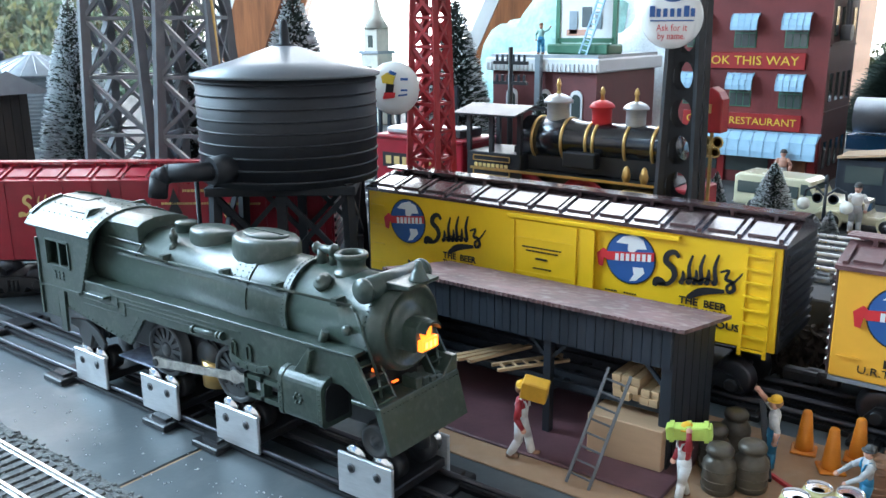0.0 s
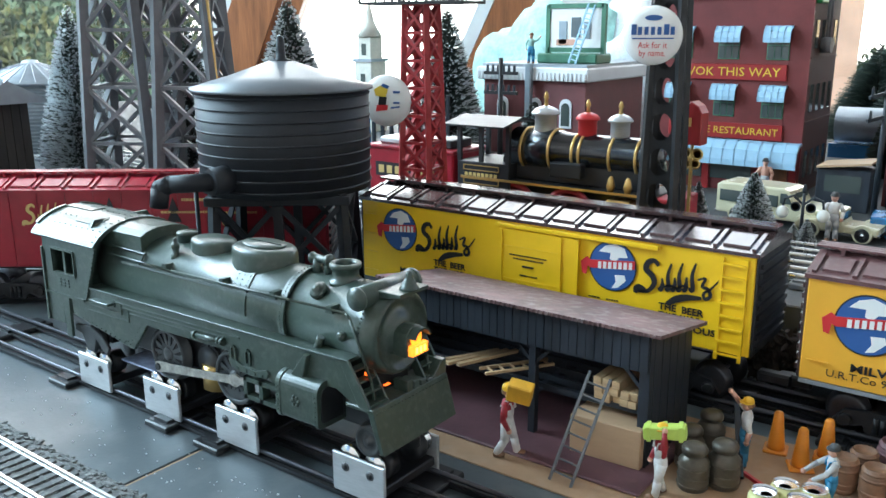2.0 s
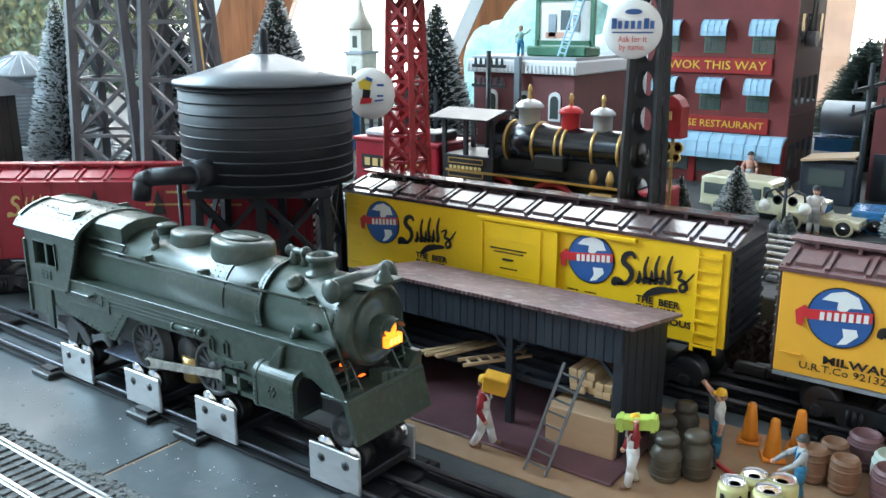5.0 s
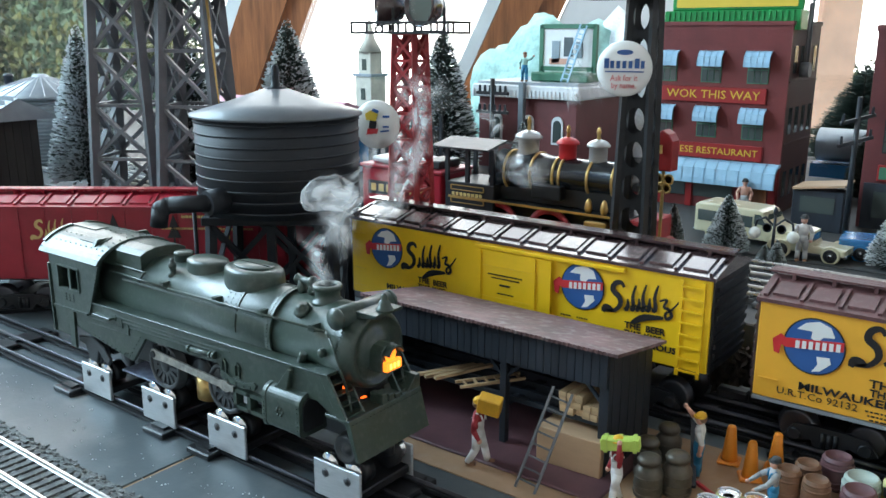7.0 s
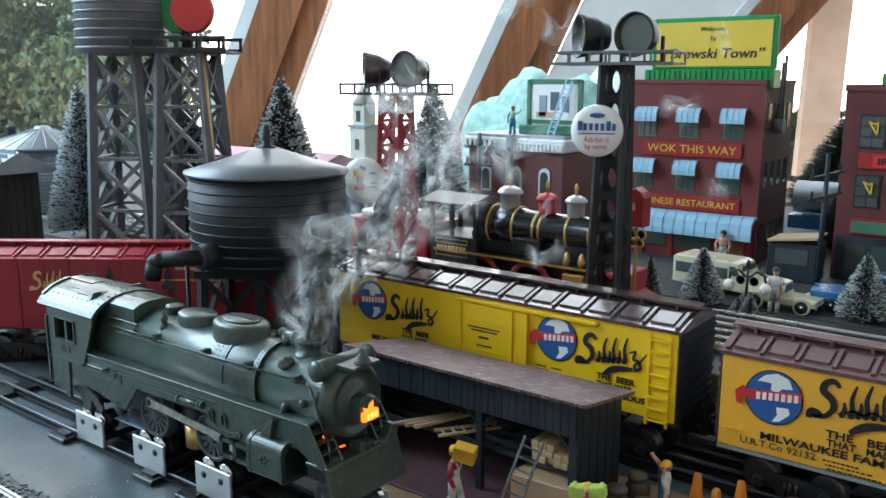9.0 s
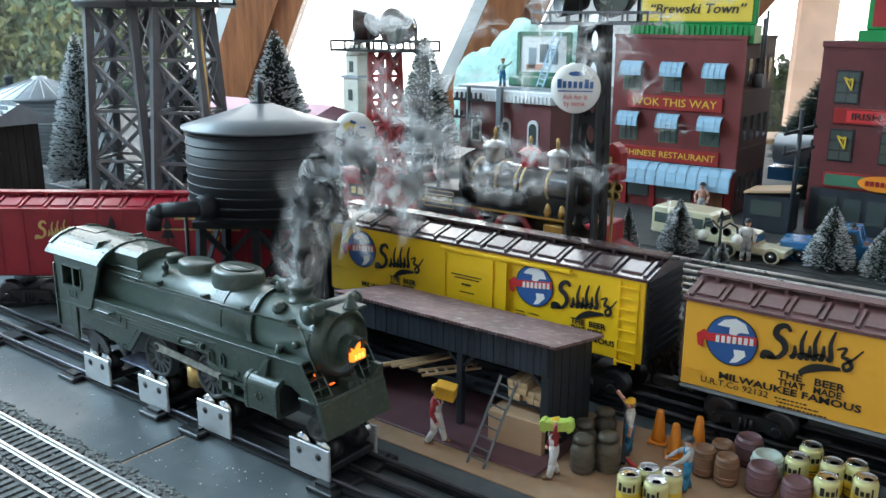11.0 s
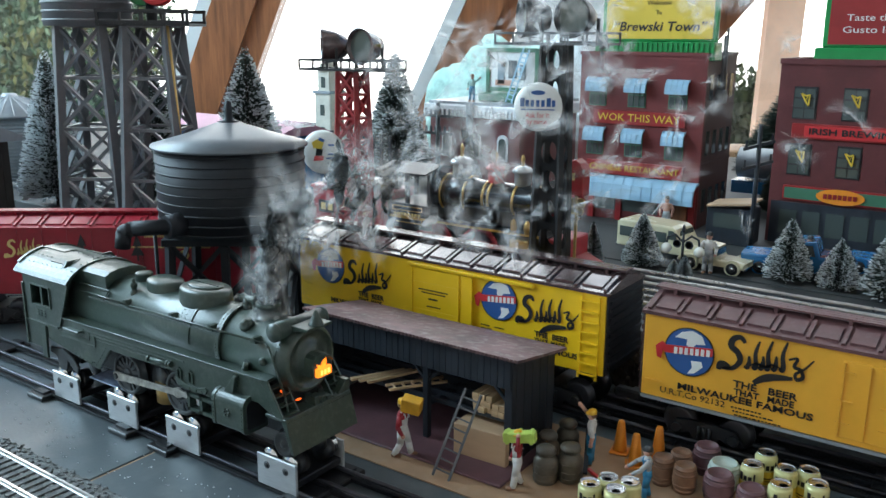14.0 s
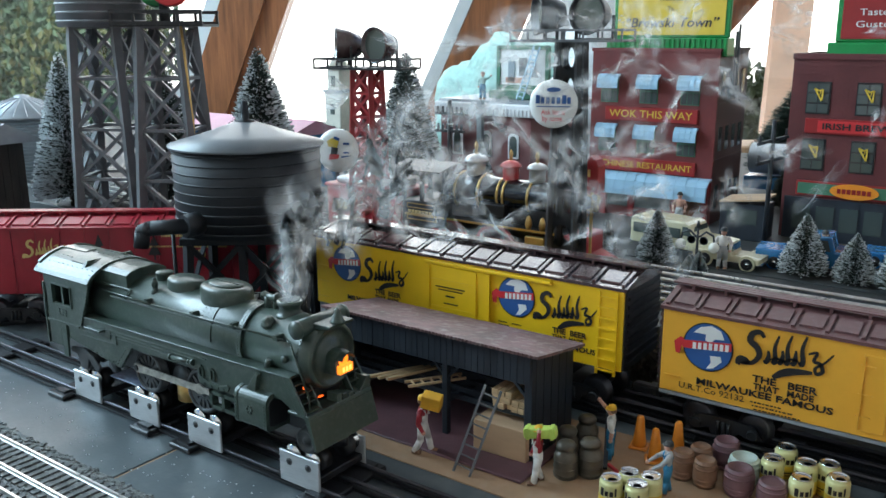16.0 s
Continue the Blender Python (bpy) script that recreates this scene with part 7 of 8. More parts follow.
def build_old_loco():
    c = thing("old_time_locomotive", pose(-0.302, 0.578, DZ + 0.0085), "black old-time toy locomotive with gold bands and a red dome", "locomotive")
    zb = 0.0665
    R = 0.0150
    part("boiler", lathe(bmnew(), [(1e-6, -0.052), (R * 1.15, -0.052), (R * 1.15, -0.014), (R, -0.002), (R, 0.062), (R * 1.02, 0.064), (R * 1.02, 0.076), (1e-6, 0.078)], (0, 0, zb), "x", 36), M_GLOSSBLACK, c, "gloss black boiler")
    for x, r in ((-0.040, 1.16), (-0.014, 1.16), (0.006, 1.02), (0.012, 1.02), (0.038, 1.02), (0.060, 1.02)):
        part("boiler_band", lathe(bmnew(), [(R * r, x - 0.0012), (R * r + 0.0006, x - 0.001), (R * r + 0.0006, x + 0.001), (R * r, x + 0.0012)], (0, 0, zb), "x", 36), M_GOLD, c, "gold boiler band")
    part("boiler_box", box(bmnew(), -0.010, 0.018, -0.021, -0.012, 0.048, 0.060, 0.001), M_BLACK, c)

    def dome(x, mtl, k, lab):
        d = part("dome", lathe(bmnew(), [(0.0078 * k, zb + R * 0.9), (0.0085 * k, zb + R + 0.001), (0.0085 * k, zb + R + 0.012 * k), (0.0110 * k, zb + R + 0.0128 * k), (0.0110 * k, zb + R + 0.0145 * k), (0.0080 * k, zb + R + 0.0175 * k), (0.0025, zb + R + 0.0195 * k), (1e-6, zb + R + 0.0196 * k)], (x, 0, 0), "z", 24), mtl, c, lab)
        part("finial", lathe(bmnew(), [(0.0018, zb + R + 0.0190 * k), (0.0014, zb + R + 0.024 * k), (0.0022, zb + R + 0.026 * k), (0.001, zb + R + 0.030 * k), (1e-6, zb + R + 0.031 * k)], (x, 0, 0), "z", 12), M_GOLD, d, "gold finial")
        return d
    dome(-0.026, M_STEEL, 1.05, "silver dome")
    d = dome(0.012, M_REDINK, 0.88, "red dome")
    dome(0.040, M_STEEL, 0.88, "silver dome")
    # cab
    cab = part("cab", box(bmnew(), -0.098, -0.046, -0.0235, 0.0235, 0.030, 0.0545, 0.0006), M_BLACK, c, "black cab with open windows")
    for sx in (-0.0965, -0.0745, -0.0480):
        for sy in (-1, 1):
            part("cab_post", box(bmnew(), sx - 0.0018, sx + 0.0018, sy * 0.0218 - 0.0015, sy * 0.0218 + 0.0015, 0.0545, 0.0855), M_BLACK, cab)
    part("cab_roof", prism(bmnew(), [(-0.030, 0.0840), (-0.030, 0.0855), (0, 0.0915), (0.030, 0.0855), (0.030, 0.0840), (0, 0.0895)], "x", -0.108, -0.048), M_BLACK, cab, "flat black roof")
    for z in (0.036, 0.0475):
        fr = bars(bmnew(), [(-0.091, -0.0240, z), (-0.056, -0.0240, z), (-0.056, -0.0240, z + 0.004), (-0.091, -0.0240, z + 0.004), (-0.091, -0.0240, z)], 0.0007, 0.0007)
        part("gold_lining", fr, M_GOLD, cab)
    bm = bmnew()
    for i in range(8):
        box(bm, -0.090 + i * 0.0042, -0.0872 + i * 0.0042, -0.0242, -0.0236, 0.0424, 0.0452)
    part("name_bars", bm, M_GOLDINK, cab, "gold name bars")
    # frame, running board, wheels and pilot
    part("running_board", box(bmnew(), -0.094, 0.080, -0.0235, 0.0235, 0.0402, 0.0418, 0.0004), M_BLACK, c, "black running board")
    part("firebox", box(bmnew(), -0.060, 0.070, -0.0115, 0.0115, 0.0418, 0.0600, 0.001), M_BLACK, c)
    part("gold_edge", box(bmnew(), -0.094, 0.080, -0.0243, -0.0236, 0.0400, 0.0420), M_GOLD, c, "gold running board edge")
    part("frame", box(bmnew(), -0.09, 0.078, -0.012, 0.012, 0.010, 0.0402), M_BLACK, c)
    for x, r in ((-0.044, 0.0200), (0.008, 0.0200), (0.048, 0.009), (0.068, 0.009)):
        w = part("wheel", ring_tyre(r), M_REDWHEEL, c, "red spoked wheel", pose(x, -0.018, r))
        bm = bmnew()
        for i in range(12):
            a = 2 * math.pi * i / 12
            bar(bm, (0, 0, 0), (r * 0.85 * math.cos(a), 0, r * 0.85 * math.sin(a)), 0.0012, 0.0014)
        part("spokes", bm, M_REDWHEEL, w)
    cy = part("cylinder", box(bmnew(), 0.042, 0.062, -0.025, -0.012, 0.0220, 0.0360, 0.001), M_GOLD, c, "gold trimmed cylinder")
    for x in (0.044, 0.058):
        part("finial", lathe(bmnew(), [(0.0022, 0.0415), (0.0034, 0.0460), (0.0022, 0.0515), (0.001, 0.0535), (1e-6, 0.0540)], (x, -0.021, 0), "z", 12), M_GOLD, c)
    bm = prism(bmnew(), [(0.0, 0.024), (0.052, 0.002), (0.0, 0.002)], "y", -0.020, 0.020)
    part("cowcatcher", bm, M_SIGNR, c, "red cowcatcher", pose(0.096, 0, 0))
    part("buffer_beam", box(bmnew(), 0.078, 0.097, -0.022, 0.022, 0.014, 0.0405, 0.001), M_REDWHEEL, c)
    # lantern
    l = thing("lantern", pose(-0.1945, 0.552, DZ), "red box lantern on a gold scrolled bracket", "lantern")
    part("box_lamp", prism(bmnew(), [(-0.008, 0.092), (0.008, 0.092), (0.008, 0.114), (0.005, 0.119), (0.0, 0.122), (-0.005, 0.119), (-0.008, 0.114)], "y", -0.007, 0.007, 0.0008), M_SIGNR, l, "red lantern body")
    part("mark", box(bmnew(), -0.0010, 0.0010, -0.0082, -0.0070, 0.105, 0.111), M_GOLDINK, l)
    bm = bmnew()
    for s in (-1, 1):
        ring(bm, (s * 0.004, 0, 0.085), 0.0035, 0.0009, "y", 16, 6)
        ring(bm, (s * 0.003, 0, 0.078), 0.0030, 0.0008, "y", 16, 6)
    bar(bm, (0, 0, 0.0), (0, 0, 0.093), 0.002, 0.002)
    part("bracket", bm, M_GOLD, l, "gold scroll bracket")
    # red tender and its load behind the locomotive
    t = thing("red_tender", pose(-0.452, 0.578, DZ + 0.0085), "red toy tender with gold lettering behind the locomotive", "tender")
    part("body", box(bmnew(), -0.048, 0.048, -0.024, 0.024, 0.018, 0.060, 0.002, 2), M_RED, t)
    part("top_edge", box(bmnew(), -0.050, 0.050, -0.026, 0.026, 0.058, 0.0615, 0.001), M_RED, t)
    part("load", box(bmnew(), -0.040, 0.014, -0.019, 0.019, 0.0615, 0.068, 0.002), M_STEEL, t, "pale silver load")
    part("hatch", box(bmnew(), 0.018, 0.040, -0.016, 0.016, 0.0615, 0.069, 0.001), M_BLACK, t)
    bm = bmnew()
    for i in range(7):
        box(bm, -0.036 + i * 0.0095, -0.030 + i * 0.0095, -0.0246, -0.0238, 0.036, 0.043)
    part("name_bars", bm, M_GOLDINK, t, "gold lettering bars")
    part("name_panel", box(bmnew(), -0.040, 0.034, -0.0242, -0.0236, 0.033, 0.046), M_BLACK, t)
    for s in (-1, 1):
        build_truck(t, s * 0.028, 0, 0.009)


def build_station():
    s = thing("station_building", pose(0.004, 0.012, 0), "low brick station with white roof trim and arched windows", "building")
    x0, x1, y, yb = -0.672, -0.512, 0.98, 1.16
    mm = mat("plum_brick", (0.155, 0.045, 0.045), 0.6, 0, 0.12, 40, 0.2, 400)
    part("wall", box(bmnew(), x0, x1, y, yb, DZ, 0.155), mm, s)
    part("roof_trim", box(bmnew(), x0 - 0.008, x1 + 0.008, y - 0.008, yb + 0.008, 0.152, 0.170, 0.002), M_WALLW, s, "white roof trim")
    bm = bmnew()
    for i in range(27):
        xx = x0 - 0.006 + i * 0.0064
        box(bm, xx, xx + 0.003, y - 0.010, y - 0.008, 0.153, 0.163)
    part("dentil_band", bm, M_WALLW, s)
    part("roof", box(bmnew(), x0 - 0.002, x1 + 0.002, y - 0.002, yb + 0.002, 0.170, 0.174), M_TIN, s)
    for xx in (-0.640, -0.587, -0.540):
        pts = [(xx - 0.009, 0.090), (xx + 0.009, 0.090)] + [(xx + 0.009 * math.cos(a), 0.120 + 0.009 * math.sin(a)) for a in [math.pi * i / 8 for i in range(9)]]
        w = part("window", prism(bmnew(), pts, "y", y - 0.002, y), M_WALLW, s, "white arched window")
        pts = [(xx + (u - xx) * 0.68, 0.105 + (v - 0.105) * 0.78) for u, v in pts]
        part("pane", prism(bmnew(), pts, "y", y - 0.0028, y - 0.002), M_GLASSD, w)
    part("chimney", box(bmnew(), -0.596, -0.587, y - 0.016, y - 0.008, 0.10, 0.175, 0.001), M_SILO, s, "grey blue stove pipe")
    b = thing("billboard", pose(-0.023, 0.012, 0), "green framed billboard with a ladder, on the station roof", "billboard")
    part("base", box(bmnew(), -0.578, -0.486, y + 0.03, y + 0.075, 0.174, 0.187, 0.002), M_WINGREEN, b, "green base")
    bm = bmnew()
    for p, q in (((-0.568, 0.187), (-0.568, 0.252)), ((-0.484, 0.187), (-0.484, 0.252)), ((-0.568, 0.250), (-0.484, 0.250)), ((-0.568, 0.192), (-0.484, 0.192))):
        bar(bm, (p[0], y + 0.045, p[1]), (q[0], y + 0.045, q[1]), 0.006, 0.006)
    part("frame", bm, M_WINGREEN, b, "green frame")
    card = part("card", box(bmnew(), -0.565, -0.487, y + 0.044, y + 0.047, 0.194, 0.248), M_WHITEINK, b, "pale picture card")
    for xx, zz, w, h, mtl in ((-0.545, 0.215, 0.012, 0.03, M_SILO), (-0.525, 0.222, 0.014, 0.026, M_TABLE), (-0.508, 0.218, 0.01, 0.022, M_SILO), (-0.540, 0.202, 0.03, 0.008, M_SKIN)):
        part("patch", box(bmnew(), xx - w / 2, xx + w / 2, y + 0.0428, y + 0.0438, zz - h / 2, zz + h / 2), mtl, card)
    l = thing("toy_ladder", pose(-0.5403, y + 0.032, 0.174, -13, 13, 0), "pale blue ladder leaning on the billboard", "ladder")
    for sx in (-1, 1):
        part("rail", box(bmnew(), sx * 0.005 - 0.001, sx * 0.005 + 0.001, -0.001, 0.001, 0, 0.082), M_AWN, l)
    for i in range(11):
        part("rung", box(bmnew(), -0.005, 0.005, -0.0008, 0.0008, 0.005 + i * 0.0070, 0.0065 + i * 0.0070), M_AWN, l)
    # painter figure and teal rock behind
    figure("figurine", pose(-0.598, y + 0.022, 0.174, 0, 0, 20), "small painted toy figure on the station roof", M_CLOTHB, M_TEAL, [(-0.007, 0, 0.024, -0.006, -0.002, 0.018), (0.008, -0.001, 0.030, 0.012, -0.002, 0.034)], M_BARREL, "plain")
    rng = random.Random(8)
    bm = bmnew()
    bmesh.ops.create_icosphere(bm, subdivisions=4, radius=1)
    for v in bm.verts:
        n = noise.fractal(v.co * 1.7, 0.8, 2.0, 4)
        v.co = Vector((v.co.x * 0.14, v.co.y * 0.10, v.co.z * 0.19)) * (1 + 0.28 * n)
    for f in bm.faces:
        f.smooth = True
    solo("rock_mound", bm, M_TEAL, pose(-0.70, 1.26, DZ + 0.02), "pale teal and white snowy rock mound", "rock")
    bm = bmnew()
    bmesh.ops.create_icosphere(bm, subdivisions=4, radius=1)
    for v in bm.verts:
        n = noise.fractal(v.co * 2.1 + Vector((3, 1, 0)), 0.8, 2.0, 4)
        v.co = Vector((v.co.x * 0.10, v.co.y * 0.07, v.co.z * 0.19)) * (1 + 0.25 * n)
    for f in bm.faces:
        f.smooth = True
    solo("rock_mound", bm, M_FROST, pose(-0.57, 1.28, DZ + 0.02), "white snow covered rock mound", "rock")
    # pole with crossarms
    p = thing("telegraph_pole", pose(-0.516, 0.80, DZ), "dark toy telegraph pole with crossarms", "pole")
    part("pole", tube(bmnew(), (0, 0, 0), (0, 0, 0.139), 0.0034, 0.0028, 8), M_BLACK, p)
    for z in (0.100, 0.122):
        a = part("crossarm", bar(bmnew(), (-0.022, 0, z), (0.022, 0, z), 0.0042, 0.0036), M_BLACK, p)
        for i in range(6):
            part("insulator", tube(bmnew(), (-0.018 + i * 0.0072, 0, z), (-0.018 + i * 0.0072, 0, z + 0.009), 0.0021, 0.0015, 6), M_SHED, a)
    p = thing("telegraph_pole", pose(-0.1145, 0.79, DZ), "dark toy telegraph pole beside the pub", "pole")
    part("pole", tube(bmnew(), (0, 0, 0), (0, 0, 0.136), 0.0026, 0.0022, 8), M_SHED, p)
    for z in (0.096, 0.116):
        a = part("crossarm", bar(bmnew(), (-0.012, -0.01, z - 0.004), (0.012, 0.01, z + 0.004), 0.003, 0.003), M_SHED, p)
        for i in (-1, 0, 1):
            part("insulator", tube(bmnew(), (i * 0.010, i * 0.0085, z + i * 0.003), (i * 0.010, i * 0.0085, z + 0.008 + i * 0.003), 0.0016, 0.001, 6), M_SHED, a)
    # church
    ch = thing("church_tower", pose(-0.965, 1.085, DZ) @ Matrix.Scale(0.80, 4), "cream toy church tower with a spire", "tower")
    part("tower", box(bmnew(), -0.024, 0.024, -0.024, 0.024, 0, 0.15, 0.002), M_CREAM, ch)
    part("belfry", box(bmnew(), -0.019, 0.019, -0.019, 0.019, 0.15, 0.198, 0.002), M_CREAM, ch)
    part("ledge", box(bmnew(), -0.027, 0.027, -0.027, 0.027, 0.147, 0.153), M_TIN, ch)
    part("spire", lathe(bmnew(), [(0.027, 0.198), (0.012, 0.225), (0.003, 0.262), (1e-6, 0.268)], seg=8), M_CREAM, ch)
    for z in (0.06, 0.11, 0.172):
        part("window", box(bmnew(), -0.006, 0.006, -0.0252 if z < 0.15 else -0.0202, -0.0235 if z < 0.15 else -0.0185, z - 0.012, z + 0.012), M_GLASSD, ch)


def toy_car(name, m, L, W, H, mtl, label, van):
    c = thing(name, m, label, "toy car")
    h = H
    if van:
        pts = [(-L / 2, 0.006), (L / 2, 0.006), (L / 2, h * 0.50), (L * 0.44, h * 0.56), (L * 0.24, h * 0.60), (L * 0.17, h * 0.94), (L * 0.12, h), (-L * 0.46, h), (-L / 2, h * 0.92)]
    else:
        pts = [(-L / 2, 0.006), (L / 2, 0.006), (L / 2, h * 0.5), (L * 0.1, h * 0.52), (L * 0.08, h * 0.60), (L * 0.06, h * 0.95), (-L * 0.16, h), (-L * 0.20, h * 0.62), (-L * 0.46, h * 0.56), (-L / 2, h * 0.4)]
    part("body", prism(bmnew(), pts, "y", -W / 2, W / 2, 0.0018), mtl, c)
    for s in (-1, 1):
        yy = s * (W / 2 + 0.0003)
        if van:
            part("window_band", box(bmnew(), -L * 0.46, L * 0.08, yy - 0.0004, yy + 0.0004, h * 0.50, h * 0.80), M_GLASSD, c, "dark window band")
            part("side_window", prism(bmnew(), [(L * 0.10, h * 0.62), (L * 0.21, h * 0.62), (L * 0.155, h * 0.88), (L * 0.10, h * 0.88)], "y", yy - 0.0004, yy + 0.0004), M_GLASSD, c)
        else:
            part("side_window", prism(bmnew(), [(-L * 0.16, h * 0.62), (L * 0.05, h * 0.62), (L * 0.03, h * 0.90), (-L * 0.13, h * 0.90)], "y", yy - 0.0004, yy + 0.0004), M_GLASSD, c)
        for x in (-L * 0.30, L * 0.32):
            part("wheel", lathe(bmnew(), [(1e-6, s * 0.001), (0.004, s * 0.001), (0.0058, s * 0.0006), (0.0062, -s * 0.001), (0.0062, -s * 0.003)], (x, yy, 0.0062), "y", 18), M_BLACK, c, "black wheel")
            part("hubcap", lathe(bmnew(), [(0.0032, s * 0.0010), (1e-6, s * 0.0018)], (x, yy, 0.0062), "y", 14), M_CHROME, c, "chrome hubcap")
            part("fender", lathe(bmnew(), [(0.0072, -s * 0.003), (0.0082, -s * 0.001), (0.0074, s * 0.0006)], (x, yy, 0.0068), "y", 18), mtl, c)
    for x in (-L / 2, L / 2):
        part("bumper", box(bmnew(), x - 0.0012, x + 0.0012, -W / 2, W / 2, 0.005, 0.008, 0.0006), M_CHROME, c, "chrome bumper")
    part("windscreen", prism(bmnew(), [(-W * 0.40, h * 0.64), (W * 0.40, h * 0.64), (W * 0.36, h * 0.90), (-W * 0.36, h * 0.90)], "x", L * 0.205 if van else L * 0.075, L * 0.21 if van else L * 0.08), M_GLASSD, c)


def build_street():
    toy_car("toy_van", pose(-0.1860, 0.7480, DZ + 0.0012, 0, 0, -8), 0.100, 0.036, 0.034, M_CREAMCAR, "cream toy delivery van parked on the street", True)
    toy_car("toy_truck", pose(-0.0580, 0.7520, DZ + 0.0012, 0, 0, 186), 0.100, 0.036, 0.036, M_BLUECAR, "blue toy pickup truck parked on the street", False)
    toy_car("toy_truck", pose(0.0175, 0.8030, DZ + 0.0012, 0, 0, 176), 0.085, 0.034, 0.030, M_BLUECAR, "blue toy pickup truck parked on the street", False)
    toy_car("toy_car", pose(-0.1270, 0.7220, DZ + 0.0012, 0, 0, -3), 0.066, 0.028, 0.025, M_CREAMCAR, "cream toy sedan parked on the street", False)
    k = thing("kiosk", pose(-0.1505, 0.8480, DZ + 0.0012), "small dark kiosk with a tan roof", "kiosk")
    part("body", box(bmnew(), -0.024, 0.024, -0.018, 0.018, 0, 0.040, 0.001), M_SHED, k)
    part("roof", prism(bmnew(), [(-0.024, 0.040), (0.024, 0.046), (0.024, 0.048), (-0.024, 0.042)], "y", -0.022, 0.022), M_CRATE, k, "tan flat roof")
    part("hatch", box(bmnew(), -0.016, 0.016, -0.0186, -0.018, 0.018, 0.034), M_GLASSD, k)
    lp = thing("street_lamp", pose(-0.1505, 0.6930, DZ), "black scrolled street lamp with two white globes", "street lamp")
    bm = tube(bmnew(), (0, 0, 0), (0, 0, 0.040), 0.0016, 0.0012, 8)
    lathe(bm, [(0.004, 0), (0.004, 0.003), (0.002, 0.006)], seg=10)
    lathe(bm, [(0.0014, 0.040), (0.0022, 0.0425), (0.0008, 0.047), (1e-6, 0.0475)], seg=8)
    part("post", bm, M_SHED, lp)
    for s in (-1, 1):
        bm = pipe(bmnew(), [(0, 0, 0.030), (s * 0.008, 0, 0.037), (s * 0.015, 0, 0.034), (s * 0.016, 0, 0.028)], 0.0010, 6)
        ring(bm, (s * 0.006, 0, 0.028), 0.0035, 0.0007, "y", 14, 5)
        part("arm", bm, M_SHED, lp)
        part("globe", ball(bmnew(), (s * 0.0162, 0, 0.0225), 0.0052, 16, 10), M_LAMP, lp, "white glass globe")
    for x, y, b in ((-0.1295, 0.705, M_CLOTHW), (-0.232, 0.862, M_SKIN), (-0.345, 0.86, M_CLOTHR), (-0.048, 0.745, M_CLOTHR)):
        figure("figurine", pose(x, y, DZ, 0, 0, 15), "small painted toy townsman on the deck", M_CLOTHG, b, [(-0.007, 0, 0.024, -0.006, -0.002, 0.018), (0.007, 0, 0.024, 0.006, -0.002, 0.018)], M_TABLE2, "plain")
    brush_tree(-0.1910, 0.6930, DZ, 0.054, 0.0185, 1.4, 1)
    brush_tree(-0.0601, 0.7230, DZ, 0.060, 0.021, 1.4, 2)
    brush_tree(-0.0165, 0.7230, DZ, 0.047, 0.018, 1.4, 3)
    brush_tree(-0.1425, 0.6780, DZ, 0.022, 0.008, 1.0, 4, "tiny frosted bottle-brush fir tree beside the lamp")
    brush_tree(-0.1525, 0.6780, DZ, 0.016, 0.007, 1.0, 5, "tiny frosted bottle-brush fir tree beside the lamp")
    brush_tree(0.0275, 0.7130, DZ, 0.07, 0.024, 1.0, 6)
    brush_tree(-0.2205, 0.6430, DZ, 0.050, 0.012, 0.8, 7)
    brush_tree(-0.5375, 0.9030, DZ, 0.080, 0.022, 0.8, 8)
    brush_tree(-0.1425, 1.0230, DZ, 0.10, 0.03, 0.0, 9, "green model fir tree behind the street")
    brush_tree(-0.1075, 1.1530, DZ, 0.17, 0.06, 0.0, 19, "green model fir tree behind the street")
    brush_tree(-0.6825, 0.9230, DZ, 0.200, 0.052, 1.0, 10, "dark green bottle-brush fir tree behind the red tower")
    brush_tree(-0.7005, 0.6500, DZ, 0.205, 0.056, 2.2, 11)
    brush_tree(-0.9375, 0.5280, DZ, 0.200, 0.043, 3.4, 12, "tall narrow frosted bottle-brush fir tree")
    brush_tree(-0.8225, 0.6030, DZ, 0.18, 0.04, 1.0, 13)
    brush_tree(-0.150, 1.22, DZ, 0.16, 0.07, 0.0, 20, "green model fir tree behind the street")
    brush_tree(-0.060, 1.26, DZ, 0.19, 0.07, 0.0, 21, "green model fir tree behind the street")
    brush_tree(-0.215, 1.30, DZ, 0.15, 0.07, 0.0, 22, "green model fir tree behind the street")
    # tank wagon on the far side between the buildings
    tw = thing("tank_wagon", pose(-0.1525, 1.0630, DZ + 0.008), "silver toy tank wagon behind the street", "tank wagon")
    part("tank", lathe(bmnew(), [(1e-6, -0.06), (0.02, -0.058), (0.02, 0.058), (1e-6, 0.06)], (0, 0, 0.052), "x", 24), M_SILO, tw)
    part("underframe", box(bmnew(), -0.062, 0.062, -0.018, 0.018, 0.014, 0.030), M_BLUECAR, tw, "blue underframe")
    # fence and lilac shed roof behind the water tower
    f = thing("fence", pose(-0.6125, 0.7530, DZ), "dark picket fence behind the water tower", "fence")
    part("rail", box(bmnew(), -0.06, 0.06, -0.001, 0.001, 0.08, 0.083), M_SHED, f)
    for i in range(9):
        part("post", box(bmnew(), -0.058 + i * 0.014, -0.054 + i * 0.014, -0.0015, 0.0015, 0, 0.098), M_SHED, f)
    s = thing("lilac_shed", pose(-0.9225, 0.8030, DZ), "long low shed with a lilac pink roof", "shed")
    part("wall", box(bmnew(), -0.16, 0.16, -0.05, 0.05, 0, 0.080), M_BLUECAR, s)
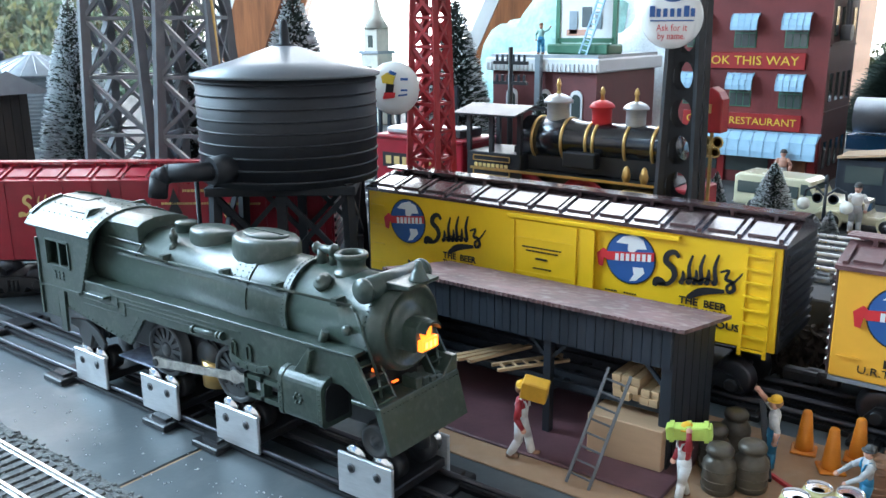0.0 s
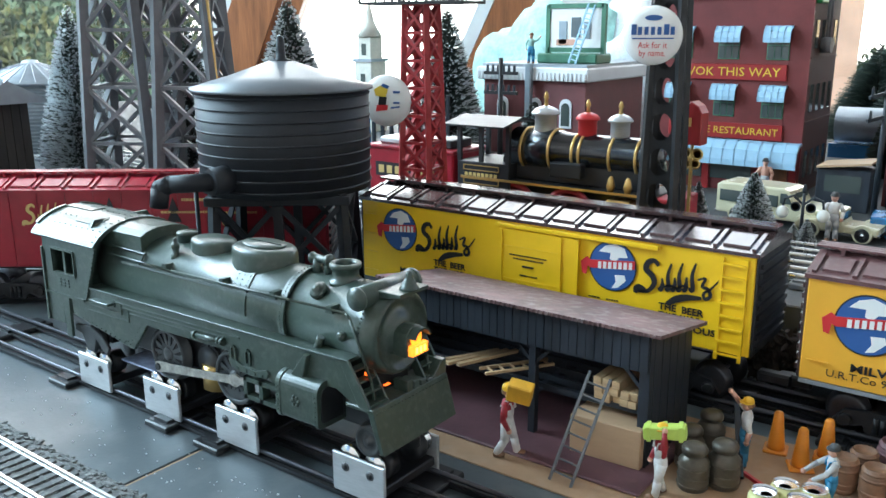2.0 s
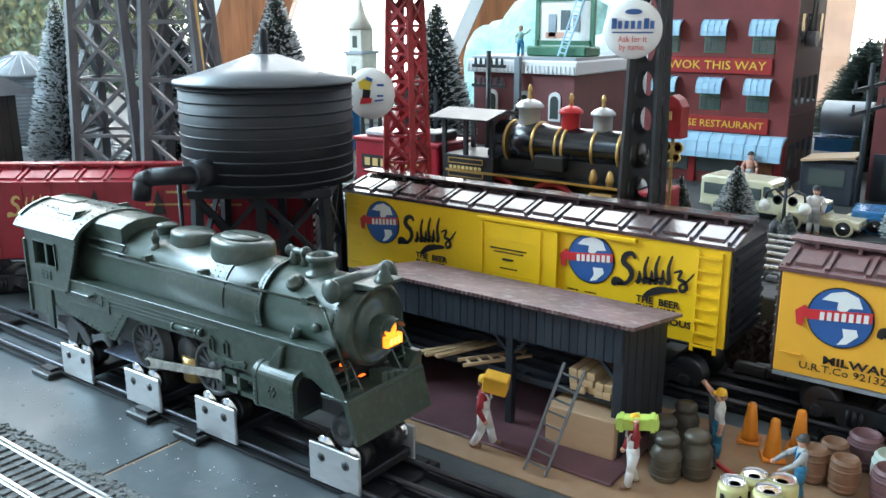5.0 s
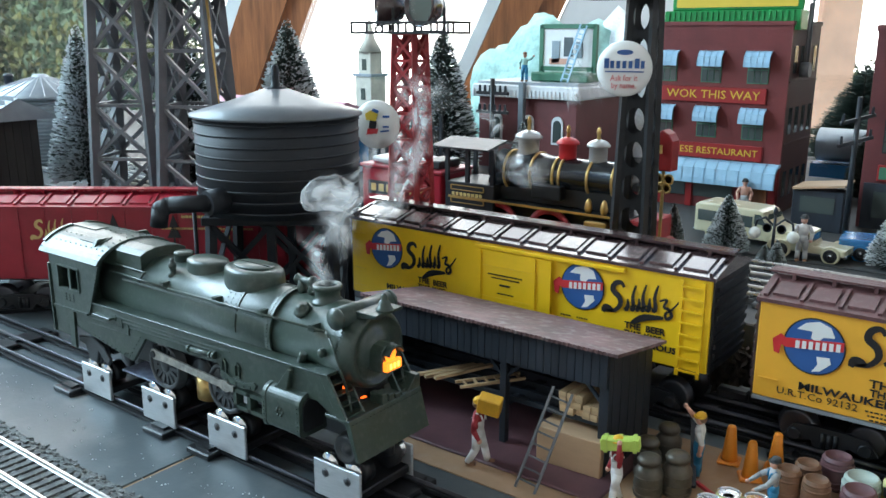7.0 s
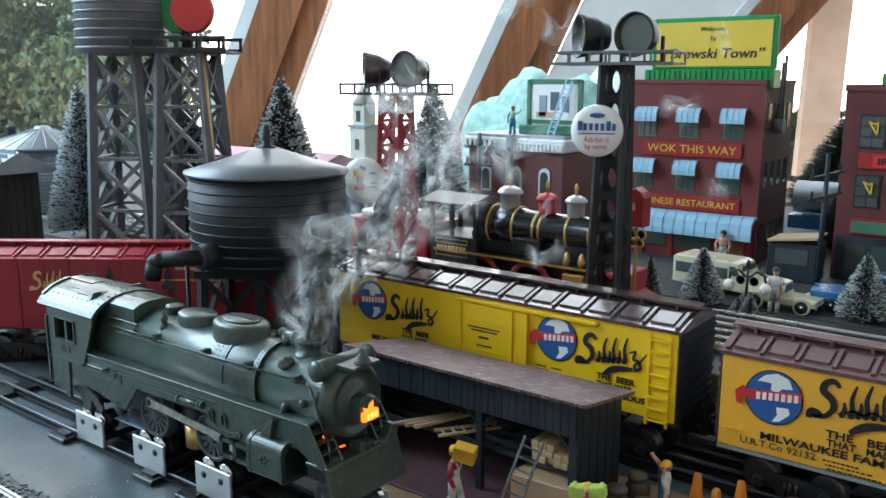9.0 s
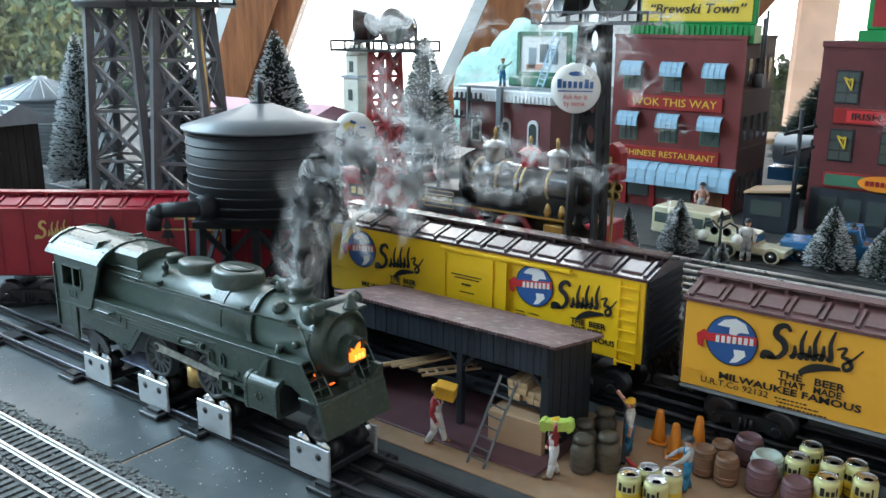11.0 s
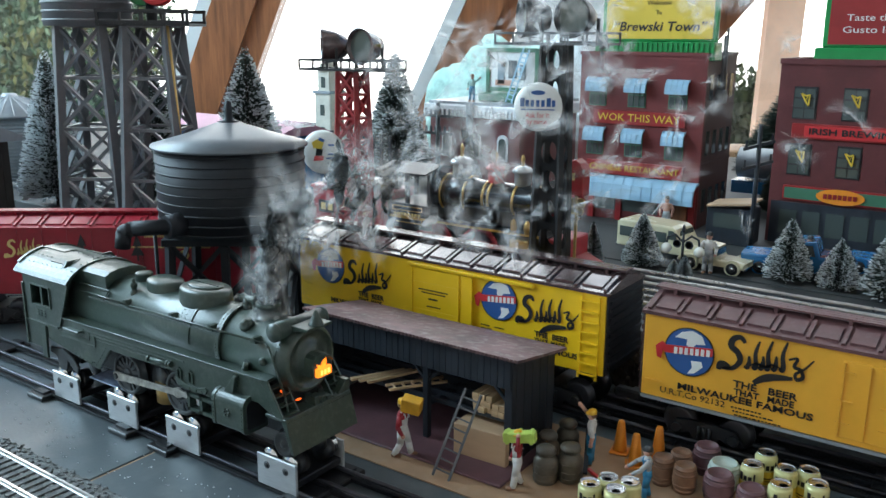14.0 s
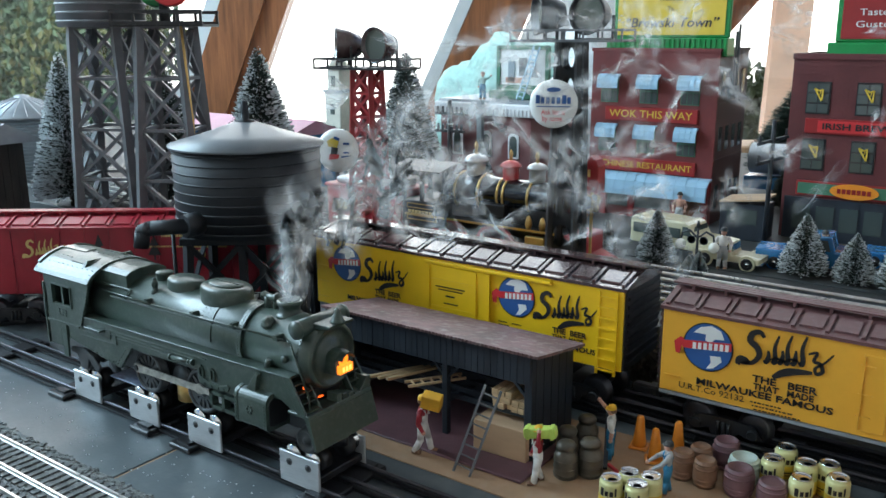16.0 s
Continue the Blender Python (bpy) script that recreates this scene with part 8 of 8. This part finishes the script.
    part("roof", prism(bmnew(), [(-0.06, 0.080), (0.06, 0.080), (0, 0.100)], "x", -0.17, 0.17), mat("lilac_roof", (0.42, 0.20, 0.27), 0.5, 0, 0.1, 30), s, "lilac pink roof")


def trestle(x, y, z0, z1, wb, wt, rz, label):
    t = thing("trestle_tower", pose(x, y, z0, 0, 0, rz), label, "tower")
    H = z1 - z0
    for sx, sy in ((-1, -1), (1, -1), (1, 1), (-1, 1)):
        part("leg", bar(bmnew(), (sx * wb / 2, sy * wb / 2, 0), (sx * wt / 2, sy * wt / 2, H), 0.0090, 0.0090), M_TRESTLE, t)
    n = 4
    for side in range(4):
        rot = Matrix.Rotation(side * math.pi / 2, 4, "Z")
        for i in range(n):
            za, zb = H * i / n, H * (i + 1) / n

            def P(u, z):
                w = (wb + (wt - wb) * z / H) / 2
                return rot @ Vector((u * w, -w, z))
            bm = bar(bmnew(), P(-1, za), P(1, zb), 0.0054, 0.0036)
            bar(bm, P(1, za), P(-1, zb), 0.0054, 0.0036)
            part("cross_brace", bm, M_TRESTLE, t)
            part("girt", bar(bmnew(), P(-1, zb), P(1, zb), 0.0050, 0.0034), M_TRESTLE, t)
    return t, H


def build_left():
    t, H = trestle(-0.795, 0.503, DZ, 0.279, 0.068, 0.050, 33, "grey lattice trestle tower carrying a banded tank")
    tank = part("tank", lathe(bmnew(), [(1e-6, H), (0.048, H), (0.048, H + 0.11), (1e-6, H + 0.11)], seg=40), M_TRESTLE, t, "grey banded tank")
    for i in range(11):
        z = H + 0.006 + i * 0.0095
        part("hoop", lathe(bmnew(), [(0.048, z - 0.0016), (0.0494, z - 0.0008), (0.0494, z + 0.0008), (0.048, z + 0.0016)], seg=40), M_TRESTLE, tank)
    t, H = trestle(-0.723, 0.536, DZ, 0.279, 0.068, 0.046, 33, "grey lattice signal tower with a platform")
    part("platform", box(bmnew(), -0.052, 0.052, -0.030, 0.030, H, H + 0.003), M_BLACK, t)
    bm = bmnew()
    for sy in (-0.030, 0.030):
        for z in (0.004, 0.016):
            bar(bm, (-0.052, sy, H + z), (0.052, sy, H + z), 0.0036, 0.0036)
        for xx in (-0.05, -0.025, 0, 0.025, 0.05):
            bar(bm, (xx, sy, H), (xx, sy, H + 0.018), 0.003, 0.003)
    part("railing", bm, M_BLACK, t, "black platform railing")
    part("lamp_post", tube(bmnew(), (0, 0, H), (0, 0, H + 0.03), 0.006, None, 10), M_BLACK, t)
    part("signal_lens", lathe(bmnew(), [(0.022, -0.006), (0.024, 0.0), (1e-6, 0.006)], (0.012, -0.012, H + 0.045), "y", 24), M_REDINK, t, "red signal lens")
    part("signal_lens", lathe(bmnew(), [(0.022, -0.006), (0.024, 0.0), (1e-6, 0.006)], (-0.012, 0.012, H + 0.045), "y", 24), M_GREENP, t, "green signal lens")
    part("brass_rod", tube(bmnew(), (0.040, -0.030, 0), (0.026, -0.026, H), 0.0018, None, 8), M_GOLD, t, "thin brass rod")
    s = thing("silo", pose(-1.205, 0.62, DZ), "grey galvanised grain silo with a conical roof", "silo")
    body = part("body", lathe(bmnew(), [(0.085, 0), (0.085, 0.102), (1e-6, 0.102)], seg=48), M_SILO, s)
    for i in range(20):
        z = 0.004 + i * 0.005
        part("hoop", lathe(bmnew(), [(0.085, z - 0.0016), (0.0859, z), (0.085, z + 0.0016)], seg=48), M_SILO, body)
    part("roof", lathe(bmnew(), [(0.090, 0.099), (0.090, 0.102), (0.012, 0.126), (0.010, 0.130), (1e-6, 0.131)], seg=40), M_TIN, s, "pale tin conical roof")
    for i in range(28):
        a = 2 * math.pi * i / 28
        part("roof_seam", bar(bmnew(), (0.089 * math.cos(a), 0.089 * math.sin(a), 0.1026), (0.013 * math.cos(a), 0.013 * math.sin(a), 0.1264), 0.0010, 0.0010), M_TIN, s)
    part("vent", lathe(bmnew(), [(0.006, 0.108), (0.006, 0.126), (0.008, 0.127), (0.006, 0.131), (1e-6, 0.132)], (-0.035, -0.03, 0), seg=12), M_SHED, s)
    h = thing("shanty", pose(-0.962, 0.418, -0.013), "dark timber shanty with a grey shingled roof", "hut")
    dark = mat("dark_creosote_timber", (0.030, 0.024, 0.020), 0.7, 0, 0.3, 60, 0.25, 300, stretch=(1, 1, 0.2))
    part("wall", box(bmnew(), -0.055, 0.055, -0.033, 0.033, 0, 0.160, 0.001), dark, h, "dark plank wall")
    for i in range(12):
        part("plank", box(bmnew(), -0.0555 + i * 0.0093, -0.0468 + i * 0.0093, -0.0345, -0.033, 0, 0.160), dark, h)
    for i in range(7):
        part("plank", box(bmnew(), 0.055, 0.0565, -0.0330 + i * 0.0096, -0.0240 + i * 0.0096, 0, 0.160), dark, h)
    part("roof", prism(bmnew(), [(-0.041, 0.160), (0.041, 0.160), (0.041, 0.163), (0, 0.184), (-0.041, 0.163)], "x", -0.085, 0.085), M_TIN, h, "grey shingled roof")
    for k in range(5):
        y0, z0 = -0.041 + k * 0.0082, 0.163 + k * 0.0042
        for i in range(15):
            xa = -0.085 + i * 0.0115 - (0.0057 if k % 2 else 0)
            part("shingle", bar(bmnew(), (max(-0.085, xa), y0 + 0.0036, z0 + 0.0026), (min(0.085, xa + 0.0108), y0 + 0.0036, z0 + 0.0026), 0.0010, 0.0080), M_TIN, h)
    part("beam_end", box(bmnew(), 0.0565, 0.072, -0.030, -0.020, 0.118, 0.128), dark, h, "projecting beam end")
    # deck clutter under the water tower
    figure("figurine", pose(-0.47, 0.545, DZ, 0, 0, 30), "small painted toy animal keeper on the deck", M_SKIN, M_SKIN, [(-0.007, 0, 0.024, -0.006, -0.002, 0.018), (0.007, 0, 0.024, 0.006, -0.002, 0.018)], M_BARREL, "plain")
    # trackside scrub between the cars
    rng = random.Random(11)
    bm = bmnew()
    leaf_cloud(bm, [((-0.105, 0.495, 0.020), (0.030, 0.010, 0.02)), ((-0.06, 0.500, 0.022), (0.025, 0.008, 0.022))], 900, 0.004, rng)
    solo("scrub", bm, M_BARK, Matrix(), "dark trackside scrub between the cars", "scrub", kind="stuff")


build_restaurant()
build_pub()
flood_tower("floodlight_tower", -0.2045, 0.526, DZ, 0.2635, 0.0245, 0.0165, M_BLACK, "black pierced floodlight tower with two lamps", True)
button_badge(-0.2085, 0.506, 0.2165, 0.0190, 24, "white button badge with blue brand bars and red words", "word")
flood_tower("floodlight_tower", -0.397, 0.503, DZ, 0.2395, 0.028, 0.0185, M_REDTOW, "red lattice floodlight tower with two brown lamps", False)
button_badge(-0.4160, 0.482, 0.1670, 0.0200, 26, "white button badge with a plain coloured picture", "picture")
build_old_loco()
build_station()
build_street()
build_left()


# ---- smoke from the stack: rigid wisps that rise and drift ----
def smoke_material():
    m = bpy.data.materials.new("thin_white_smoke")
    m.use_nodes = True
    nt = m.node_tree
    nt.nodes.remove(nt.nodes["Principled BSDF"])
    tc = nt.nodes.new("ShaderNodeTexCoord")
    n = nt.nodes.new("ShaderNodeTexNoise")
    n.inputs["Scale"].default_value = 34
    n.inputs["Detail"].default_value = 2.5
    n.inputs["Distortion"].default_value = 2.2
    nt.links.new(tc.outputs["Object"], n.inputs["Vector"])
    r = nt.nodes.new("ShaderNodeMapRange")
    r.inputs["From Min"].default_value, r.inputs["From Max"].default_value = 0.36, 0.80
    r.inputs["To Min"].default_value, r.inputs["To Max"].default_value = 0.0, 0.56
    nt.links.new(n.outputs["Fac"], r.inputs["Value"])
    # the veils thin out towards their rims
    sep = nt.nodes.new("ShaderNodeSeparateXYZ")
    nt.links.new(tc.outputs["UV"], sep.inputs[0])
    out = r.outputs[0]
    for ax in (0, 1):
        pp = nt.nodes.new("ShaderNodeMath")
        pp.operation = "PINGPONG"
        pp.inputs[1].default_value = 0.5
        nt.links.new(sep.outputs[ax], pp.inputs[0])
        soft = nt.nodes.new("ShaderNodeMapRange")
        soft.interpolation_type = "SMOOTHSTEP"
        soft.inputs["From Min"].default_value, soft.inputs["From Max"].default_value = 0.0, 0.42
        nt.links.new(pp.outputs[0], soft.inputs["Value"])
        mul = nt.nodes.new("ShaderNodeMath")
        mul.operation = "MULTIPLY"
        nt.links.new(out, mul.inputs[0])
        nt.links.new(soft.outputs[0], mul.inputs[1])
        out = mul.outputs[0]
    tr = nt.nodes.new("ShaderNodeBsdfTransparent")
    df = nt.nodes.new("ShaderNodeBsdfDiffuse")
    df.inputs["Color"].default_value = (0.97, 0.97, 0.97, 1)
    tl = nt.nodes.new("ShaderNodeBsdfTranslucent")
    tl.inputs["Color"].default_value = (0.97, 0.97, 0.97, 1)
    half = nt.nodes.new("ShaderNodeMixShader")
    nt.links.new(df.outputs[0], half.inputs[1])
    nt.links.new(tl.outputs[0], half.inputs[2])
    mx = nt.nodes.new("ShaderNodeMixShader")
    nt.links.new(out, mx.inputs[0])
    nt.links.new(tr.outputs[0], mx.inputs[1])
    nt.links.new(half.outputs[0], mx.inputs[2])
    nt.links.new(mx.outputs[0], nt.nodes["Material Output"].inputs[0])
    return m


def wisp_mesh(k, width, length, material):
    """A wisp of smoke: curled, twisted veils that thin out to their rims."""
    rng = random.Random(100 + k)
    bm = bmnew()
    uv = bm.loops.layers.uv.new("veil")
    n, m = 26, 12
    for veil in range(2):
        a0, turns, curl = rng.uniform(0, 6.28), rng.uniform(0.5, 1.1), width * rng.uniform(0.10, 0.30)
        fold, twist, l = rng.uniform(1.2, 2.6), rng.uniform(-2.4, 2.4), length * rng.uniform(0.75, 1.1)
        grid = []
        for i in range(n + 1):
            u = i / n
            c = Vector((curl * math.cos(a0 + turns * 6.28 * u), curl * math.sin(a0 + turns * 6.28 * u), (u - 0.5) * 2 * l))
            w = width * (0.5 + 0.6 * u) * (0.8 + 0.3 * math.sin(9 * u + a0))
            row = []
            for j in range(m + 1):
                v = j / m - 0.5
                p = Matrix.Rotation(a0 + twist * u, 3, "Z") @ Vector((w * math.sin(fold * v) / fold * 2, w * (1 - math.cos(fold * v)) / fold * 2, 0))
                q = noise.noise_vector((c + p) / width * 1.1 + Vector((k * 3.1, veil * 7.0, 0)))
                row.append(bm.verts.new(c + p + q * width * 0.22))
            grid.append(row)
        for i in range(n):
            for j in range(m):
                f = bm.faces.new((grid[i][j], grid[i][j + 1], grid[i + 1][j + 1], grid[i + 1][j]))
                f.smooth = True
                for lp, (di, dj) in zip(f.loops, ((0, 0), (0, 1), (1, 1), (1, 0))):
                    lp[uv].uv = ((j + dj) / m, (i + di) / n)
    me = finish(bm, "smoke_wisp")
    me.materials.append(material)
    return me


def puff_mesh(k, r, material):
    """A rolled mushroom puff: a dome that curls under at its rim, with a thin stem."""
    rng = random.Random(300 + k)
    bm = bmnew()
    uv = bm.loops.layers.uv.new("veil")
    prof = [(0.02, 0.62), (0.35, 0.60), (0.70, 0.46), (0.95, 0.16), (1.0, -0.14), (0.84, -0.38), (0.60, -0.40), (0.48, -0.20), (0.58, -0.02), (0.40, -0.10), (0.24, -0.40), (0.17, -0.9), (0.14, -1.5), (0.18, -2.3)]
    seg, grid = 22, []
    for i, (u, h) in enumerate(prof):
        row = []
        for j in range(seg):
            a = 6.2832 * j / seg
            p = Vector((r * u * math.cos(a), r * u * math.sin(a) * 0.9, r * h))
            row.append(bm.verts.new(p + noise.noise_vector(p / r * 1.3 + Vector((k * 5.3, 0, 0))) * r * 0.26))
        grid.append(row)
    n = len(prof) - 1
    for i in range(n):
        for j in range(seg):
            q = (j + 1) % seg
            f = bm.faces.new((grid[i][j], grid[i][q], grid[i + 1][q], grid[i + 1][j]))
            f.smooth = True
            for lp, di in zip(f.loops, (0, 0, 1, 1)):
                lp[uv].uv = (0.5, 0.42 + 0.56 * (i + di) / n)
    me = finish(bm, "smoke_puff")
    me.materials.append(material)
    return me


M_SMOKE = smoke_material()
SMOKE = thing("smoke_plume", Matrix(), "thin white smoke curling from the locomotive stack", "smoke")
WISPS = []
_meshes = [wisp_mesh(k, (0.010, 0.013, 0.016, 0.020, 0.014)[k % 5], (0.018, 0.022, 0.027, 0.025, 0.032)[k % 5], M_SMOKE) for k in range(12)]
_t, _i = 5.0, 0
while _t < 15.95:
    WISPS.append((new("smoke_wisp", _meshes[(_i * 5) % 12]), _t, _i))
    WISPS[-1][0].parent = SMOKE
    _t += 0.16 if _t < 7.8 else 0.080
    _i += 1
_ribbons = [wisp_mesh(40 + k, (0.017, 0.019, 0.018)[k % 3], (0.040, 0.052, 0.046)[k % 3], M_SMOKE) for k in range(6)]
_t, _i = 7.2, 700
while _t < 15.7:
    WISPS.append((new("smoke_ribbon", _ribbons[_i % 6]), _t, _i))
    WISPS[-1][0].parent = SMOKE
    _t += 0.11
    _i += 1
_puffs = [puff_mesh(k, (0.0125, 0.0150, 0.0135)[k], M_SMOKE) for k in range(3)]
for _i in range(11):
    WISPS.append((new("smoke_puff", _puffs[_i % 3]), 5.6 + 0.93 * _i, 500 + _i))
    WISPS[-1][0].parent = SMOKE
STACK = LOCO @ Vector((0.0790, 0, 0.0))


def wisp_place(rng_vals, age):
    """Where a wisp is at its age: up out of the stack, then over the cars and back to the street."""
    sx, sy, sz, sp, sw = rng_vals
    rise = 0.098 + 0.066 * (1 - math.exp(-max(0, age) * 3.4)) + sz * 0.024 * max(0, age - 0.4) ** 1.1
    drift = max(0.0, age - 0.28) * (0.7 + 0.7 * sp)
    x = STACK.x + 0.004 * math.sin(3 * age + sw) * min(1, age) + drift * (0.010 + 0.030 * sx) + 0.006 * age * math.sin(1.7 * age + sw)
    y = STACK.y + drift * (0.040 + 0.042 * sy)
    return Vector((x, y, rise))


# ---- what moves ----
def crank_angle(t):
    """Degrees of the crank pin: at rest, slow start, then full speed."""
    if t < 2.6:
        return 235.0
    if t < 4.2:
        u = t - 2.6
        return 235.0 - 23.0 * u - 22.7 * u * u
    d = 1.787
    if t < 4.2 + d:
        u = t - 4.2
        return 140.0 - 75.0 * u - (915.6 - 75.0) / (2 * d) * u * u
    return 140.0 - 495.3 * d - 915.6 * (t - 4.2 - d)


def motions():
    times = [0.0, 1.3, 2.6] + [2.6 + k / 15 for k in range(1, int((16.0 - 2.6) * 15) + 1)] + [16.0]
    times = sorted({round(t * 30) / 30 for t in times})
    for w in DRIVERS:
        x, y, z = w.location
        walk(w, [(t, pose(x, y, z, 0, -(crank_angle(t) - 235.0), 0)) for t in times])
    for w, x, y, z in SMALL_WHEELS:
        walk(w, [(t, pose(x, y, z, 0, -(crank_angle(t) - 235.0) * 0.8, 0)) for t in times])
    for rod, yr in RODS:
        rows = []
        for t in times:
            a = radians(crank_angle(t))
            px, pz = AXLES[0] + CRANK * math.cos(a), AXLE_Z + CRANK * math.sin(a)
            tilt = math.degrees(math.asin((0.0465 - pz) / 0.086))
            rows.append((t, pose(px, yr, pz, 0, -tilt, 0)))
        walk(rod, rows)
    park = LOCO @ Vector((0.030, 0, 0.0845))
    for ob, t0, i in WISPS:
        rng = random.Random(900 + i)
        vals = (rng.random() ** 1.2, rng.random(), rng.uniform(-0.5, 1.7) + (1.3 if rng.random() < 0.25 else 0), rng.random(), rng.uniform(0, 6.28))
        if 500 <= i < 700:
            vals = (0.15 * vals[0], 0.3 * vals[1], 3.2 + vals[2], 0.3, vals[4])
        spin = Vector((rng.uniform(-38, 38), rng.uniform(-38, 38), rng.uniform(-60, 60))) * (0.25 if 500 <= i < 700 else 1.0)
        lay = pose(park.x, park.y, park.z, 0, 88, 3.5)
        rows = [(0.0, lay), (t0 - 0.30, lay)]
        low = LOCO @ Vector((0.0790, 0, 0.0845))
        rows.append((t0 - 0.15, pose(low.x - 0.02, low.y, low.z, 0, 45, 0)))
        for age in (0.0, 0.3, 0.6, 1.0, 1.5, 2.1, 2.8, 3.6, 4.5, 5.5, 6.6, 7.8, 9.0, 10.2):
            if t0 + age > 15.9:
                break
            p = wisp_place(vals, age)
            g = min(age, 4.0)
            rows.append((t0 + age, pose(p.x, p.y, p.z, spin.x * g, spin.y * g, spin.z * g)))
        age = 16.0 - t0
        p = wisp_place(vals, age)
        g = min(age, 4.0)
        rows.append((16.0, pose(p.x, p.y, p.z, spin.x * g, spin.y * g, spin.z * g)))
        walk(ob, rows)


motions()
